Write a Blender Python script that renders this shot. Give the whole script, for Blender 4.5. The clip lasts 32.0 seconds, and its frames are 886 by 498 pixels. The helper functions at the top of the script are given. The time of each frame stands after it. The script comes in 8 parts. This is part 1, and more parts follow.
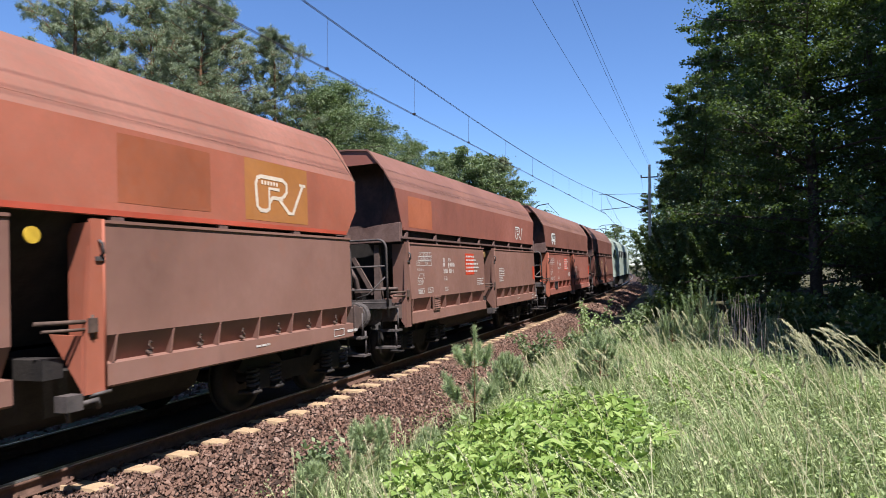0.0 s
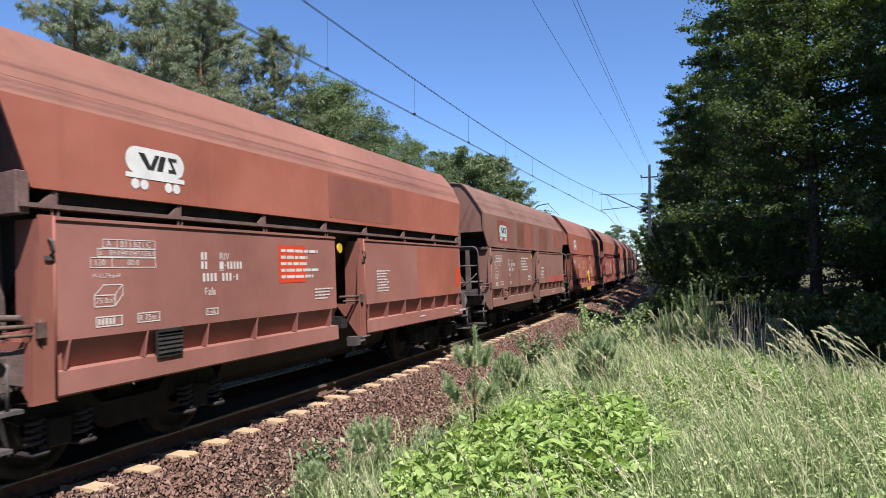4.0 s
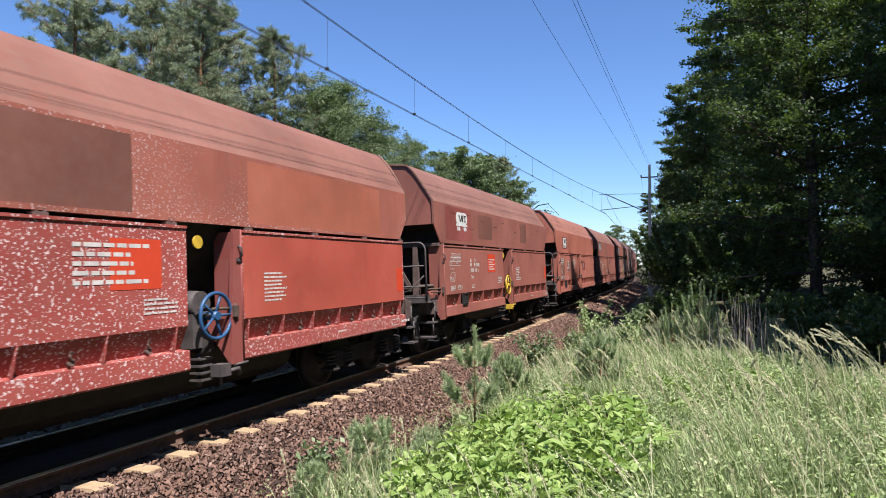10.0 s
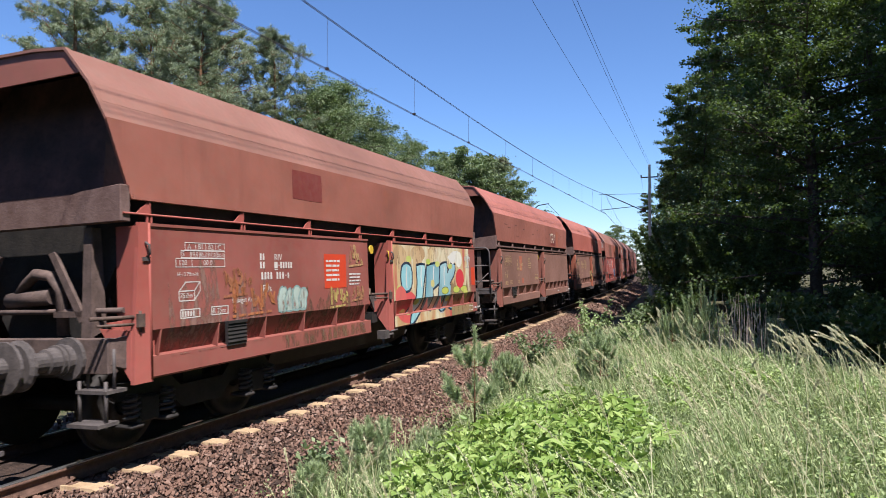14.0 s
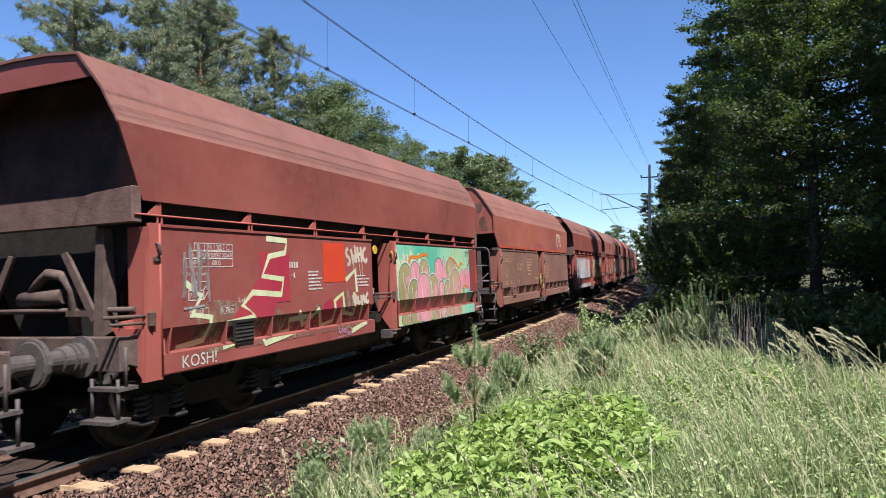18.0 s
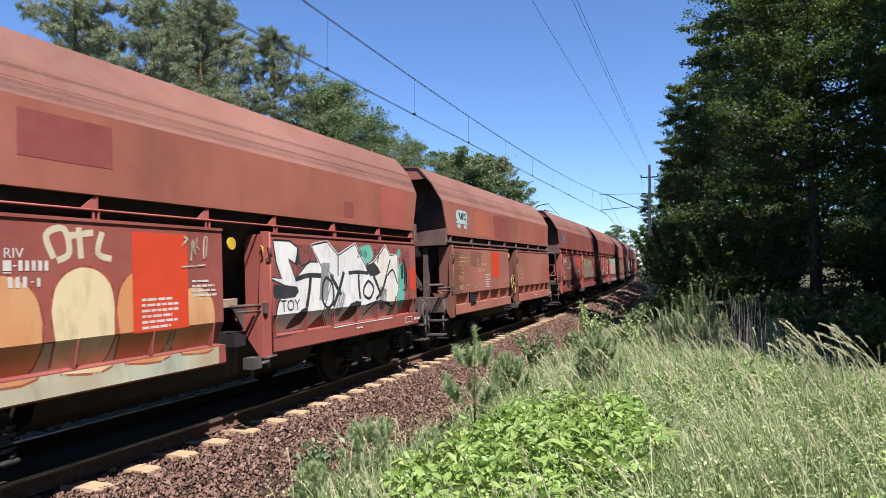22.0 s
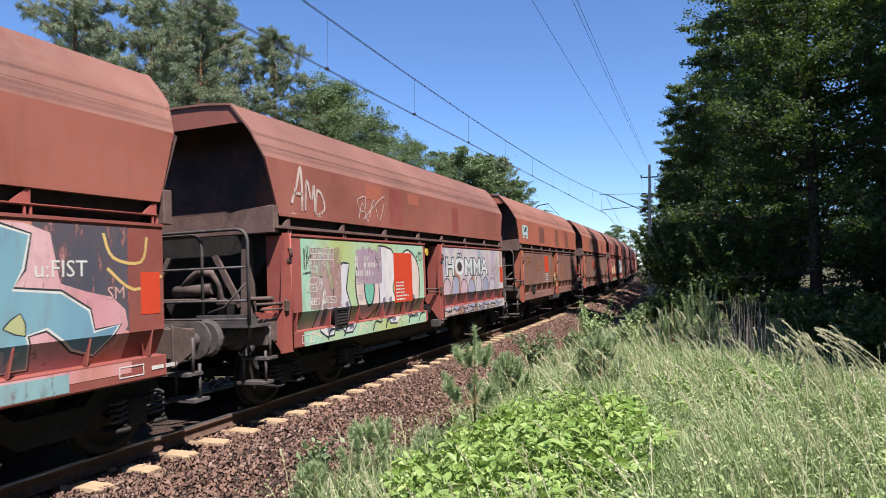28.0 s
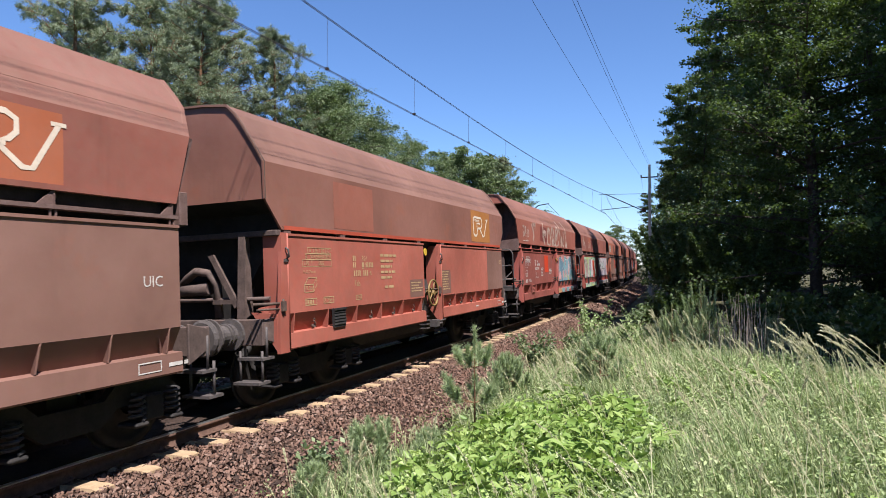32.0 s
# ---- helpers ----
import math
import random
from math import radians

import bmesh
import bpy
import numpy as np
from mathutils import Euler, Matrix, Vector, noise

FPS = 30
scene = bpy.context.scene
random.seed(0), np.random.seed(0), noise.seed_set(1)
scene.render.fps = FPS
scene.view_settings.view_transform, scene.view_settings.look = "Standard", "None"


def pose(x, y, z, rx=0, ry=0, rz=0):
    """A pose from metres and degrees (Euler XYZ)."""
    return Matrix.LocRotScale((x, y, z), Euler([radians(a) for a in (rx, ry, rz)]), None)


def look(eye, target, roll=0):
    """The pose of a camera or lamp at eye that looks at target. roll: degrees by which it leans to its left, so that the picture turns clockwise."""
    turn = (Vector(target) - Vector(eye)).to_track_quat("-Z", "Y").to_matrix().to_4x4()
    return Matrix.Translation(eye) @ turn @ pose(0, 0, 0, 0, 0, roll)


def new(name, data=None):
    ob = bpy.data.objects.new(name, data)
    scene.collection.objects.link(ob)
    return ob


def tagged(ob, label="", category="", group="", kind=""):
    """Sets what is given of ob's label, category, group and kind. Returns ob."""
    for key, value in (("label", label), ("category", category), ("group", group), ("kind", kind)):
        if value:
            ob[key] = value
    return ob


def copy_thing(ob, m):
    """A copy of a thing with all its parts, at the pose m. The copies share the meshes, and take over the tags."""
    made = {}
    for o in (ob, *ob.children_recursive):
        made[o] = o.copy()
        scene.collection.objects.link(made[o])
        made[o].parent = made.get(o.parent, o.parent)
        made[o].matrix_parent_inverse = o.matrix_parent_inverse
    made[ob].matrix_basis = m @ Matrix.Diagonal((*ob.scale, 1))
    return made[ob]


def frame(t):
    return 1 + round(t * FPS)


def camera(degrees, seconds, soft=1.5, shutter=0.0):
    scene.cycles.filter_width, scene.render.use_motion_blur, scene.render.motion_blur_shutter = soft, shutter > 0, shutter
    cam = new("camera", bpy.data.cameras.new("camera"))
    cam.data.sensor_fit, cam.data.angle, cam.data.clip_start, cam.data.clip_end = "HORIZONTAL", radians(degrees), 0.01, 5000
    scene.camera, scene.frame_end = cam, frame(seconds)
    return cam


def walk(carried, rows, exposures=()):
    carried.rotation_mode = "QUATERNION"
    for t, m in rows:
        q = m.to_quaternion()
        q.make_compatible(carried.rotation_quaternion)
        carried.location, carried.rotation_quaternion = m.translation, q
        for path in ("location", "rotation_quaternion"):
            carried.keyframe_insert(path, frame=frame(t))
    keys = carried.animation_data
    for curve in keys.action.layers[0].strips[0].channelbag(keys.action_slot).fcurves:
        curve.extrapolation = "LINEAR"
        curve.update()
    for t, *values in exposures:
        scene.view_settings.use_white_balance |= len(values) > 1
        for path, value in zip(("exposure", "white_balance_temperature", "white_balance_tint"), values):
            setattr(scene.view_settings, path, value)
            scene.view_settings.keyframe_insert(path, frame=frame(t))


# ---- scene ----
# ---- camera ----
cam = camera(67.4, 32.0, soft=0.9, shutter=0.06)
EYE_Z = 2.01
HEADING, TILT = 0.3747, 0.0227          # radians: turned left of the track, tilted up
eye = Vector((0, 0, EYE_Z))
ahead = Vector((-math.sin(HEADING) * math.cos(TILT), math.cos(HEADING) * math.cos(TILT), math.sin(TILT)))
STAND = look(eye, eye + ahead)
walk(cam, [(0.0, STAND), (32.0, STAND)], [(0.0, 1.02, 6150, 15), (32.0, 1.02, 6150, 15)])

# ---- light ----
SUN_AZ, SUN_EL = radians(129), radians(60.5)     # azimuth clockwise from +y (the track's way)
to_sun = Vector((math.sin(SUN_AZ) * math.cos(SUN_EL), math.cos(SUN_AZ) * math.cos(SUN_EL), math.sin(SUN_EL)))
world = bpy.data.worlds.new("world")
scene.world = world
world.use_nodes = True
wn = world.node_tree.nodes
sky = wn.new("ShaderNodeTexSky")
sky.sky_type = "NISHITA"
sky.sun_disc = False
sky.sun_elevation, sky.sun_rotation = SUN_EL, SUN_AZ
sky.air_density, sky.dust_density, sky.ozone_density = 1.0, 0.0, 8.0
wn["Background"].inputs["Strength"].default_value = 0.078
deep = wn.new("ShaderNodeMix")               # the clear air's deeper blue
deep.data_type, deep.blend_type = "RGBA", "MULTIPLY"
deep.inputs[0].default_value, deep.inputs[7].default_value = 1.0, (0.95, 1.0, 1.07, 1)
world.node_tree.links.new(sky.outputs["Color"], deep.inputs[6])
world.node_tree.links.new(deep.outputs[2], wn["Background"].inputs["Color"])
sun = new("sun", bpy.data.lights.new("sun", "SUN"))
sun.data.energy, sun.data.angle, sun.data.color = 5.0, radians(0.53), (1.0, 0.95, 0.87)
sun.matrix_world = look(to_sun * 60, (0, 0, 0))

# ---- the line of the track ----
TRACK_X, BEND_FROM, BEND, CANT = -6.605, 10.15, 0.00098, 0.0418
PITCH, SLEEPER0 = 0.5702, 4.7423               # sleeper spacing
WAGON_L, FIRST = 12.492, 11.23                 # coupled length; place of the first corner at 0 s


def centre(s):
    """Centre of the track at the distance s along it."""
    d = max(s - BEND_FROM, 0.0)
    return Vector((TRACK_X - BEND * d * d / 2, s, 0))


def along(s, w, z):
    """World place of a point w to the near side of the track's centre, z over the rails."""
    c = centre(s)
    d = max(s - BEND_FROM, 0.0)
    side = Vector((1, BEND * d, 0)).normalized()
    return c + side * (w * math.cos(CANT) - z * math.sin(CANT)) + Vector((0, 0, w * math.sin(CANT) + z * math.cos(CANT)))


def run(t):
    """Metres that the train has gone at t; it slows down steadily."""
    return ((((-2.3104e-05 * t + 0.00258086) * t - 0.21382726) * t + 14.598426) * t) + FIRST


# ---- mesh helpers ----
def quad_box(bm, x0, x1, y0, y1, z0, z1, taper=0.0):
    v = [bm.verts.new(p) for p in ((x0, y0, z0), (x1, y0, z0), (x1, y1, z0), (x0, y1, z0),
                                   (x0 + taper, y0 + taper, z1), (x1 - taper, y0 + taper, z1), (x1 - taper, y1 - taper, z1), (x0 + taper, y1 - taper, z1))]
    for f in ((3, 2, 1, 0), (4, 5, 6, 7), (0, 1, 5, 4), (1, 2, 6, 5), (2, 3, 7, 6), (3, 0, 4, 7)):
        bm.faces.new([v[i] for i in f])
    return v


def prism(bm, pts, vec):
    """A flat polygon drawn out along vec."""
    vec = Vector(vec)
    a = [bm.verts.new(p) for p in pts]
    b = [bm.verts.new(Vector(p) + vec) for p in pts]
    n = len(a)
    bm.faces.new(a[::-1])
    bm.faces.new(b)
    for i in range(n):
        bm.faces.new((a[i], a[(i + 1) % n], b[(i + 1) % n], b[i]))


def tube(bm, pts, r, n=8, r2=None, caps=True):
    """A round bar through the points, from radius r to r2."""
    pts = [Vector(p) for p in pts]
    r2 = r if r2 is None else r2
    rings = []
    up = Vector((0.123, 0.271, 0.95))
    for i, p in enumerate(pts):
        d = (pts[min(i + 1, len(pts) - 1)] - pts[max(i - 1, 0)]).normalized()
        x = d.cross(up)
        if x.length < 0.1:
            x = d.cross(Vector((1, 0, 0)))
        x.normalize()
        y = d.cross(x)
        rr = r + (r2 - r) * i / max(len(pts) - 1, 1)
        rings.append([bm.verts.new(p + (x * math.cos(a) + y * math.sin(a)) * rr) for a in (2 * math.pi * j / n for j in range(n))])
    for a, b in zip(rings, rings[1:]):
        for j in range(n):
            bm.faces.new((a[j], a[(j + 1) % n], b[(j + 1) % n], b[j])).smooth = n > 5
    if caps:
        bm.faces.new(rings[0][::-1])
        bm.faces.new(rings[-1])


def wheel_shape(bm, r, w, hub, x=0.0, n=28):
    """A turned disc about the x axis: tread, flange and dished web."""
    prof = [(0.0, hub), (w * 0.1, hub), (w * 0.25, r * 0.78), (0.0, r * 0.8), (0.0, r), (w, r * 0.985), (w, r * 0.8), (w * 0.72, r * 0.78), (w * 0.9, hub), (w, hub)]
    rings = [[bm.verts.new((x + px, pr * math.cos(2 * math.pi * j / n), pr * math.sin(2 * math.pi * j / n))) for j in range(n)] for px, pr in prof]
    for a, b in zip(rings, rings[1:]):
        for j in range(n):
            bm.faces.new((a[j], a[(j + 1) % n], b[(j + 1) % n], b[j])).smooth = True


def bevelled(bm, w=0.012):
    bmesh.ops.bevel(bm, geom=[e for e in bm.edges], offset=w, segments=1, affect="EDGES", clamp_overlap=True)


def done(bm, name):
    bmesh.ops.recalc_face_normals(bm, faces=bm.faces)
    me = bpy.data.meshes.new(name)
    bm.to_mesh(me)
    bm.free()
    return me


def part(name, bm, material, parent=None, label=""):
    """One mesh object, under a thing or a part."""
    me = bm if isinstance(bm, bpy.types.Mesh) else done(bm, name)
    ob = new(name, me)
    if not me.materials:
        me.materials.append(material)
    elif me.materials[0] != material:
        ob.material_slots[0].link = "OBJECT"
        ob.material_slots[0].material = material
    ob.parent = parent
    if label:
        ob["label"] = label
    return ob


def empty(name, m, label, category, group=""):
    ob = new(name)
    ob.matrix_basis = m
    ob.empty_display_size = 0.2
    return tagged(ob, label, category, group)


def sheet(name, verts, faces, material, smooth=False):
    """A mesh object from arrays of corners and of faces with equal corner counts."""
    verts, faces = np.asarray(verts, np.float32), np.asarray(faces, np.int32)
    me = bpy.data.meshes.new(name)
    n = faces.shape[1]
    me.vertices.add(len(verts))
    me.vertices.foreach_set("co", verts.ravel())
    me.loops.add(faces.size)
    me.loops.foreach_set("vertex_index", faces.ravel())
    me.polygons.add(len(faces))
    me.polygons.foreach_set("loop_start", np.arange(0, faces.size, n, dtype=np.int32))
    me.update(calc_edges=True)
    if smooth:
        me.polygons.foreach_set("use_smooth", np.ones(len(faces), bool))
    me.materials.append(material)
    return me


# ---- materials ----
def material(name, rough=0.6, metal=0.0, spec=0.5):
    m = bpy.data.materials.new(name)
    m.use_nodes = True
    b = m.node_tree.nodes["Principled BSDF"]
    b.inputs["Roughness"].default_value, b.inputs["Metallic"].default_value = rough, metal
    b.inputs["Specular IOR Level"].default_value = spec
    return m, m.node_tree, b


def noise_of(nt, scale, detail=4.0, rough=0.55, squash=(1, 1, 1), space="Object", seed=0.0):
    tc = nt.nodes.new("ShaderNodeTexCoord")
    mp = nt.nodes.new("ShaderNodeMapping")
    mp.inputs["Scale"].default_value = squash
    mp.inputs["Location"].default_value = (seed * 1.7, seed * 3.1, seed * 0.9)
    nt.links.new(tc.outputs[space], mp.inputs["Vector"])
    tx = nt.nodes.new("ShaderNodeTexNoise")
    tx.inputs["Scale"].default_value, tx.inputs["Detail"].default_value, tx.inputs["Roughness"].default_value = scale, detail, rough
    nt.links.new(mp.outputs["Vector"], tx.inputs["Vector"])
    return tx.outputs["Fac"]


def ramp(nt, fac, stops):
    r = nt.nodes.new("ShaderNodeValToRGB")
    el = r.color_ramp.elements
    while len(el) < len(stops):
        el.new(0.5)
    for e, (p, c) in zip(el, stops):
        e.position, e.color = p, (*c, 1) if len(c) == 3 else c
    nt.links.new(fac, r.inputs["Fac"])
    return r.outputs["Color"]


def mix(nt, a, b, fac, kind="MIX"):
    m = nt.nodes.new("ShaderNodeMix")
    m.data_type, m.blend_type = "RGBA", kind
    for sock, v in ((m.inputs[0], fac), (m.inputs[6], a), (m.inputs[7], b)):
        if isinstance(v, bpy.types.NodeSocket):
            nt.links.new(v, sock)
        else:
            sock.default_value = v if not isinstance(v, tuple) else (*v, 1)
    return m.outputs[2]


def bump(nt, b, fac, strength=0.2, dist=0.01):
    n = nt.nodes.new("ShaderNodeBump")
    n.inputs["Strength"].default_value, n.inputs["Distance"].default_value = strength, dist
    nt.links.new(fac, n.inputs["Height"])
    nt.links.new(n.outputs["Normal"], b.inputs["Normal"])


def paint(name, base, seed=0.0, dust=0.5, rust=0.3, streak=0.5, chips=0.0, dust_tone=(0.21, 0.125, 0.087)):
    """Weathered wagon paint: faded patches, run-down streaks, dust and rust."""
    m, nt, b = material(name, 0.62, 0.0, 0.22)
    base = (base[0], base[1], base[2] * 0.92)
    light = tuple(min(1, c * 1.18 + 0.012) for c in base)
    dark = tuple(c * 0.74 for c in base)
    big = noise_of(nt, 0.55, 5, 0.6, seed=seed)
    col = ramp(nt, big, [(0.3, dark), (0.5, base), (0.72, light)])
    st = noise_of(nt, 3.2, 4, 0.6, (1, 1, 0.12), seed=seed + 2)
    col = mix(nt, col, tuple(c * 0.5 + 0.005 for c in base), ramp(nt, st, [(0.58, (0, 0, 0)), (0.8, (streak, streak, streak))]))
    ru = noise_of(nt, 1.7, 7, 0.66, seed=seed + 5)
    col = mix(nt, col, (0.30, 0.085, 0.035), ramp(nt, ru, [(0.58, (0, 0, 0)), (0.72, (rust, rust, rust))]))
    du = noise_of(nt, 9, 6, 0.7, seed=seed + 9)
    col = mix(nt, col, dust_tone, ramp(nt, du, [(0.35, (0, 0, 0)), (0.8, (dust, dust, dust))]))
    if chips:
        ch = noise_of(nt, 34, 2, 0.5, seed=seed + 4)
        zone = noise_of(nt, 0.35, 2, 0.5, seed=seed + 7)
        spots = mix(nt, (0, 0, 0), ramp(nt, ch, [(0.60, (0, 0, 0)), (0.63, (1, 1, 1))]), ramp(nt, zone, [(0.36, (0, 0, 0)), (0.5, (chips, chips, chips))]))
        col = mix(nt, col, (0.62, 0.5, 0.48), spots)
    nt.links.new(col, b.inputs["Base Color"])
    nt.links.new(ramp(nt, du, [(0.3, (0.5, 0.5, 0.5)), (0.75, (0.78, 0.78, 0.78))]), b.inputs["Roughness"])
    bump(nt, b, noise_of(nt, 2.2, 5, 0.6, seed=seed + 1), 0.25, 0.02)
    return m


def rough_stuff(name, a, c, scale=6.0, rough=0.85, metal=0.0, relief=0.4, dist=0.01, third=None, spec=0.3):
    """Two tones at two scales with grain relief."""
    m, nt, b = material(name, rough, metal, spec)
    n1, n2 = noise_of(nt, scale, 6, 0.65), noise_of(nt, scale * 7.3, 5, 0.6, seed=3)
    col = ramp(nt, n1, [(0.32, a), (0.68, c)])
    col = mix(nt, col, third or tuple(x * 0.45 for x in a), ramp(nt, n2, [(0.5, (0, 0, 0)), (0.8, (0.6, 0.6, 0.6))]))
    nt.links.new(col, b.inputs["Base Color"])
    bump(nt, b, n2, relief, dist)
    return m


def leafy(name, dark, light, gloss=0.5, through_light=0.35, scale=0.8, middle=0.6):
    """Leaves: every leaf its own tone; some light comes through."""
    m, nt, b = material(name, gloss, 0.0, 0.3)
    g = nt.nodes.new("ShaderNodeNewGeometry")
    col = ramp(nt, g.outputs["Random Per Island"], [(0.0, dark), (middle, tuple((p + q) / 2 for p, q in zip(dark, light))), (1.0, light)])
    col = mix(nt, col, tuple(c * 0.6 for c in dark), ramp(nt, noise_of(nt, scale, 3), [(0.4, (0, 0, 0)), (0.7, (0.5, 0.5, 0.5))]))
    nt.links.new(col, b.inputs["Base Color"])
    tr = nt.nodes.new("ShaderNodeBsdfTranslucent")
    nt.links.new(mix(nt, col, (0.25, 0.4, 0.02), 0.3), tr.inputs["Color"])
    ms = nt.nodes.new("ShaderNodeMixShader")
    ms.inputs["Fac"].default_value = through_light
    nt.links.new(b.outputs["BSDF"], ms.inputs[1])
    nt.links.new(tr.outputs["BSDF"], ms.inputs[2])
    nt.links.new(ms.outputs["Shader"], nt.nodes["Material Output"].inputs["Surface"])
    return m


def flat_paint(name, c, rough=0.6, worn=0.25, seed=0.0, metal=0.0):
    """Sprayed or lettered paint with worn places."""
    m, nt, b = material(name, rough, metal, 0.35)
    n = noise_of(nt, 5, 6, 0.65, seed=seed)
    col = ramp(nt, n, [(0.35, tuple(x * (1 - worn) for x in c)), (0.7, c)])
    fine = noise_of(nt, 40, 4, 0.6, seed=seed + 2)
    col = mix(nt, col, tuple(x * 0.55 + 0.02 for x in c), ramp(nt, fine, [(0.55, (0, 0, 0)), (0.85, (0.55, 0.55, 0.55))]))
    nt.links.new(col, b.inputs["Base Color"])
    return m


# Sooty steel, set near black to deepen the shade under and between wagons.
M_STEEL = rough_stuff("sooty_shade_black_steel", (0.012, 0.011, 0.011), (0.032, 0.027, 0.024), 5, 0.75, 0.0)
M_FRAME = rough_stuff("brake_dust_brown", (0.055, 0.036, 0.028), (0.12, 0.078, 0.06), 4, 0.8, 0.0)
M_DUSTY = rough_stuff("dusty_brown_steel", (0.065, 0.045, 0.038), (0.135, 0.092, 0.078), 5, 0.75, 0.0)
M_BEAM = rough_stuff("dusty_frame_brown", (0.10, 0.056, 0.046), (0.165, 0.105, 0.09), 5, 0.75)
# End plate colour with the recess's shade painted in.
M_ENDSHADE = rough_stuff("shade_dark_end_plate", (0.04, 0.026, 0.022), (0.115, 0.06, 0.05), 2, 0.8)
M_GREY = rough_stuff("dusty_grey_steel", (0.05, 0.043, 0.041), (0.105, 0.088, 0.082), 6, 0.65, 0.0)
M_RAILTOP = rough_stuff("bright_rail_head", (0.45, 0.43, 0.42), (0.6, 0.58, 0.56), 8, 0.28, 0.9, 0.05)
# Spring steel, darkened so that the springs sink into the wagon's shade.
M_SPRING = rough_stuff("shade_dark_spring_steel", (0.03, 0.027, 0.026), (0.075, 0.066, 0.062), 6, 0.6)
M_RAIL = rough_stuff("rusty_rail", (0.08, 0.045, 0.032), (0.15, 0.085, 0.06), 9, 0.85, 0.1)
M_SLEEPER = rough_stuff("weathered_concrete", (0.30, 0.20, 0.115), (0.46, 0.33, 0.20), 5, 0.9, 0.0, 0.3)
M_WOOD = rough_stuff("worn_step_boards", (0.22, 0.16, 0.11), (0.36, 0.29, 0.22), 8, 0.85)
# Sooty bed, its colour lowered to blacken the shadow under the train.
M_BALLAST = rough_stuff("sooty_shade_dark_ballast_bed", (0.045, 0.028, 0.021), (0.085, 0.053, 0.039), 9, 0.95, 0, 1.0, 0.04)
M_EARTH = rough_stuff("earth_and_moss", (0.045, 0.05, 0.02), (0.10, 0.085, 0.045), 2.5, 0.95, 0, 0.7, 0.05)
M_WIRE = rough_stuff("dark_copper_wire", (0.03, 0.026, 0.025), (0.06, 0.05, 0.045), 9, 0.6, 0.3)
M_MAST = rough_stuff("weathered_concrete_mast", (0.34, 0.32, 0.28), (0.5, 0.47, 0.42), 4, 0.9)
M_YELLOW = flat_paint("worn_yellow", (0.62, 0.40, 0.04), 0.5, 0.35)
M_OCHRE = flat_paint("dirty_yellow", (0.27, 0.17, 0.06), 0.6, 0.4)
M_WHITE = flat_paint("worn_white_lettering", (0.62, 0.57, 0.52), 0.6, 0.3)
M_CREAM = flat_paint("ochre_lettering", (0.50, 0.33, 0.17), 0.6, 0.35)
M_ORANGE = flat_paint("faded_orange_lettering", (0.42, 0.17, 0.06), 0.6, 0.35)
M_REDSPOT = flat_paint("vermilion_panel", (0.55, 0.055, 0.02), 0.55, 0.12)
M_BLUE = flat_paint("blue_enamel", (0.03, 0.09, 0.2), 0.4, 0.2)

# stones: each a tone of its own
M_STONE, _nt, _b = material("ballast_stones", 0.92, 0.0, 0.25)
_g = _nt.nodes.new("ShaderNodeNewGeometry")
_c = ramp(_nt, _g.outputs["Random Per Island"], [(0.0, (0.10, 0.058, 0.041)), (0.35, (0.155, 0.09, 0.066)), (0.8, (0.20, 0.122, 0.09)), (1.0, (0.27, 0.185, 0.145))])
_c = mix(_nt, _c, (0.17, 0.09, 0.06), ramp(_nt, noise_of(_nt, 1.2, 4), [(0.4, (0, 0, 0)), (0.7, (0.45, 0.45, 0.45))]))
_nt.links.new(_c, _b.inputs["Base Color"])
bump(_nt, _b, noise_of(_nt, 60, 4), 0.5, 0.006)

M_GRASS = leafy("grass_blades", (0.09, 0.155, 0.045), (0.60, 0.64, 0.35), 0.5, 0.42, 1.6, 0.5)
M_STRAW = leafy("ripe_grass_heads", (0.42, 0.40, 0.22), (0.70, 0.65, 0.43), 0.6, 0.3)
M_HERB = leafy("herb_leaves", (0.15, 0.22, 0.07), (0.52, 0.60, 0.29), 0.5, 0.35, 1.8, 0.5)
M_WEED = leafy("weed_leaves", (0.16, 0.27, 0.05), (0.46, 0.57, 0.19), 0.4, 0.4, 2.2, 0.6)
M_LEAF = leafy("alder_leaves", (0.022, 0.043, 0.017), (0.105, 0.15, 0.055), 0.5, 0.36)
M_LEAF2 = leafy("birch_leaves", (0.085, 0.13, 0.06), (0.25, 0.30, 0.145), 0.5, 0.3)
M_NEEDLE = leafy("pine_needles", (0.11, 0.15, 0.085), (0.42, 0.45, 0.29), 0.55, 0.28)
M_YOUNG = leafy("young_pine_needles", (0.18, 0.25, 0.11), (0.52, 0.60, 0.33), 0.5, 0.22)
M_BARK = rough_stuff("dark_bark", (0.035, 0.028, 0.022), (0.10, 0.08, 0.065), 7, 0.95, 0, 0.9, 0.03)
M_PINEBARK = rough_stuff("orange_pine_bark", (0.12, 0.06, 0.03), (0.24, 0.13, 0.07), 6, 0.95, 0, 0.9, 0.03)
M_DRYSTEM = rough_stuff("dry_stems", (0.20, 0.16, 0.13), (0.38, 0.32, 0.26), 12, 0.9)


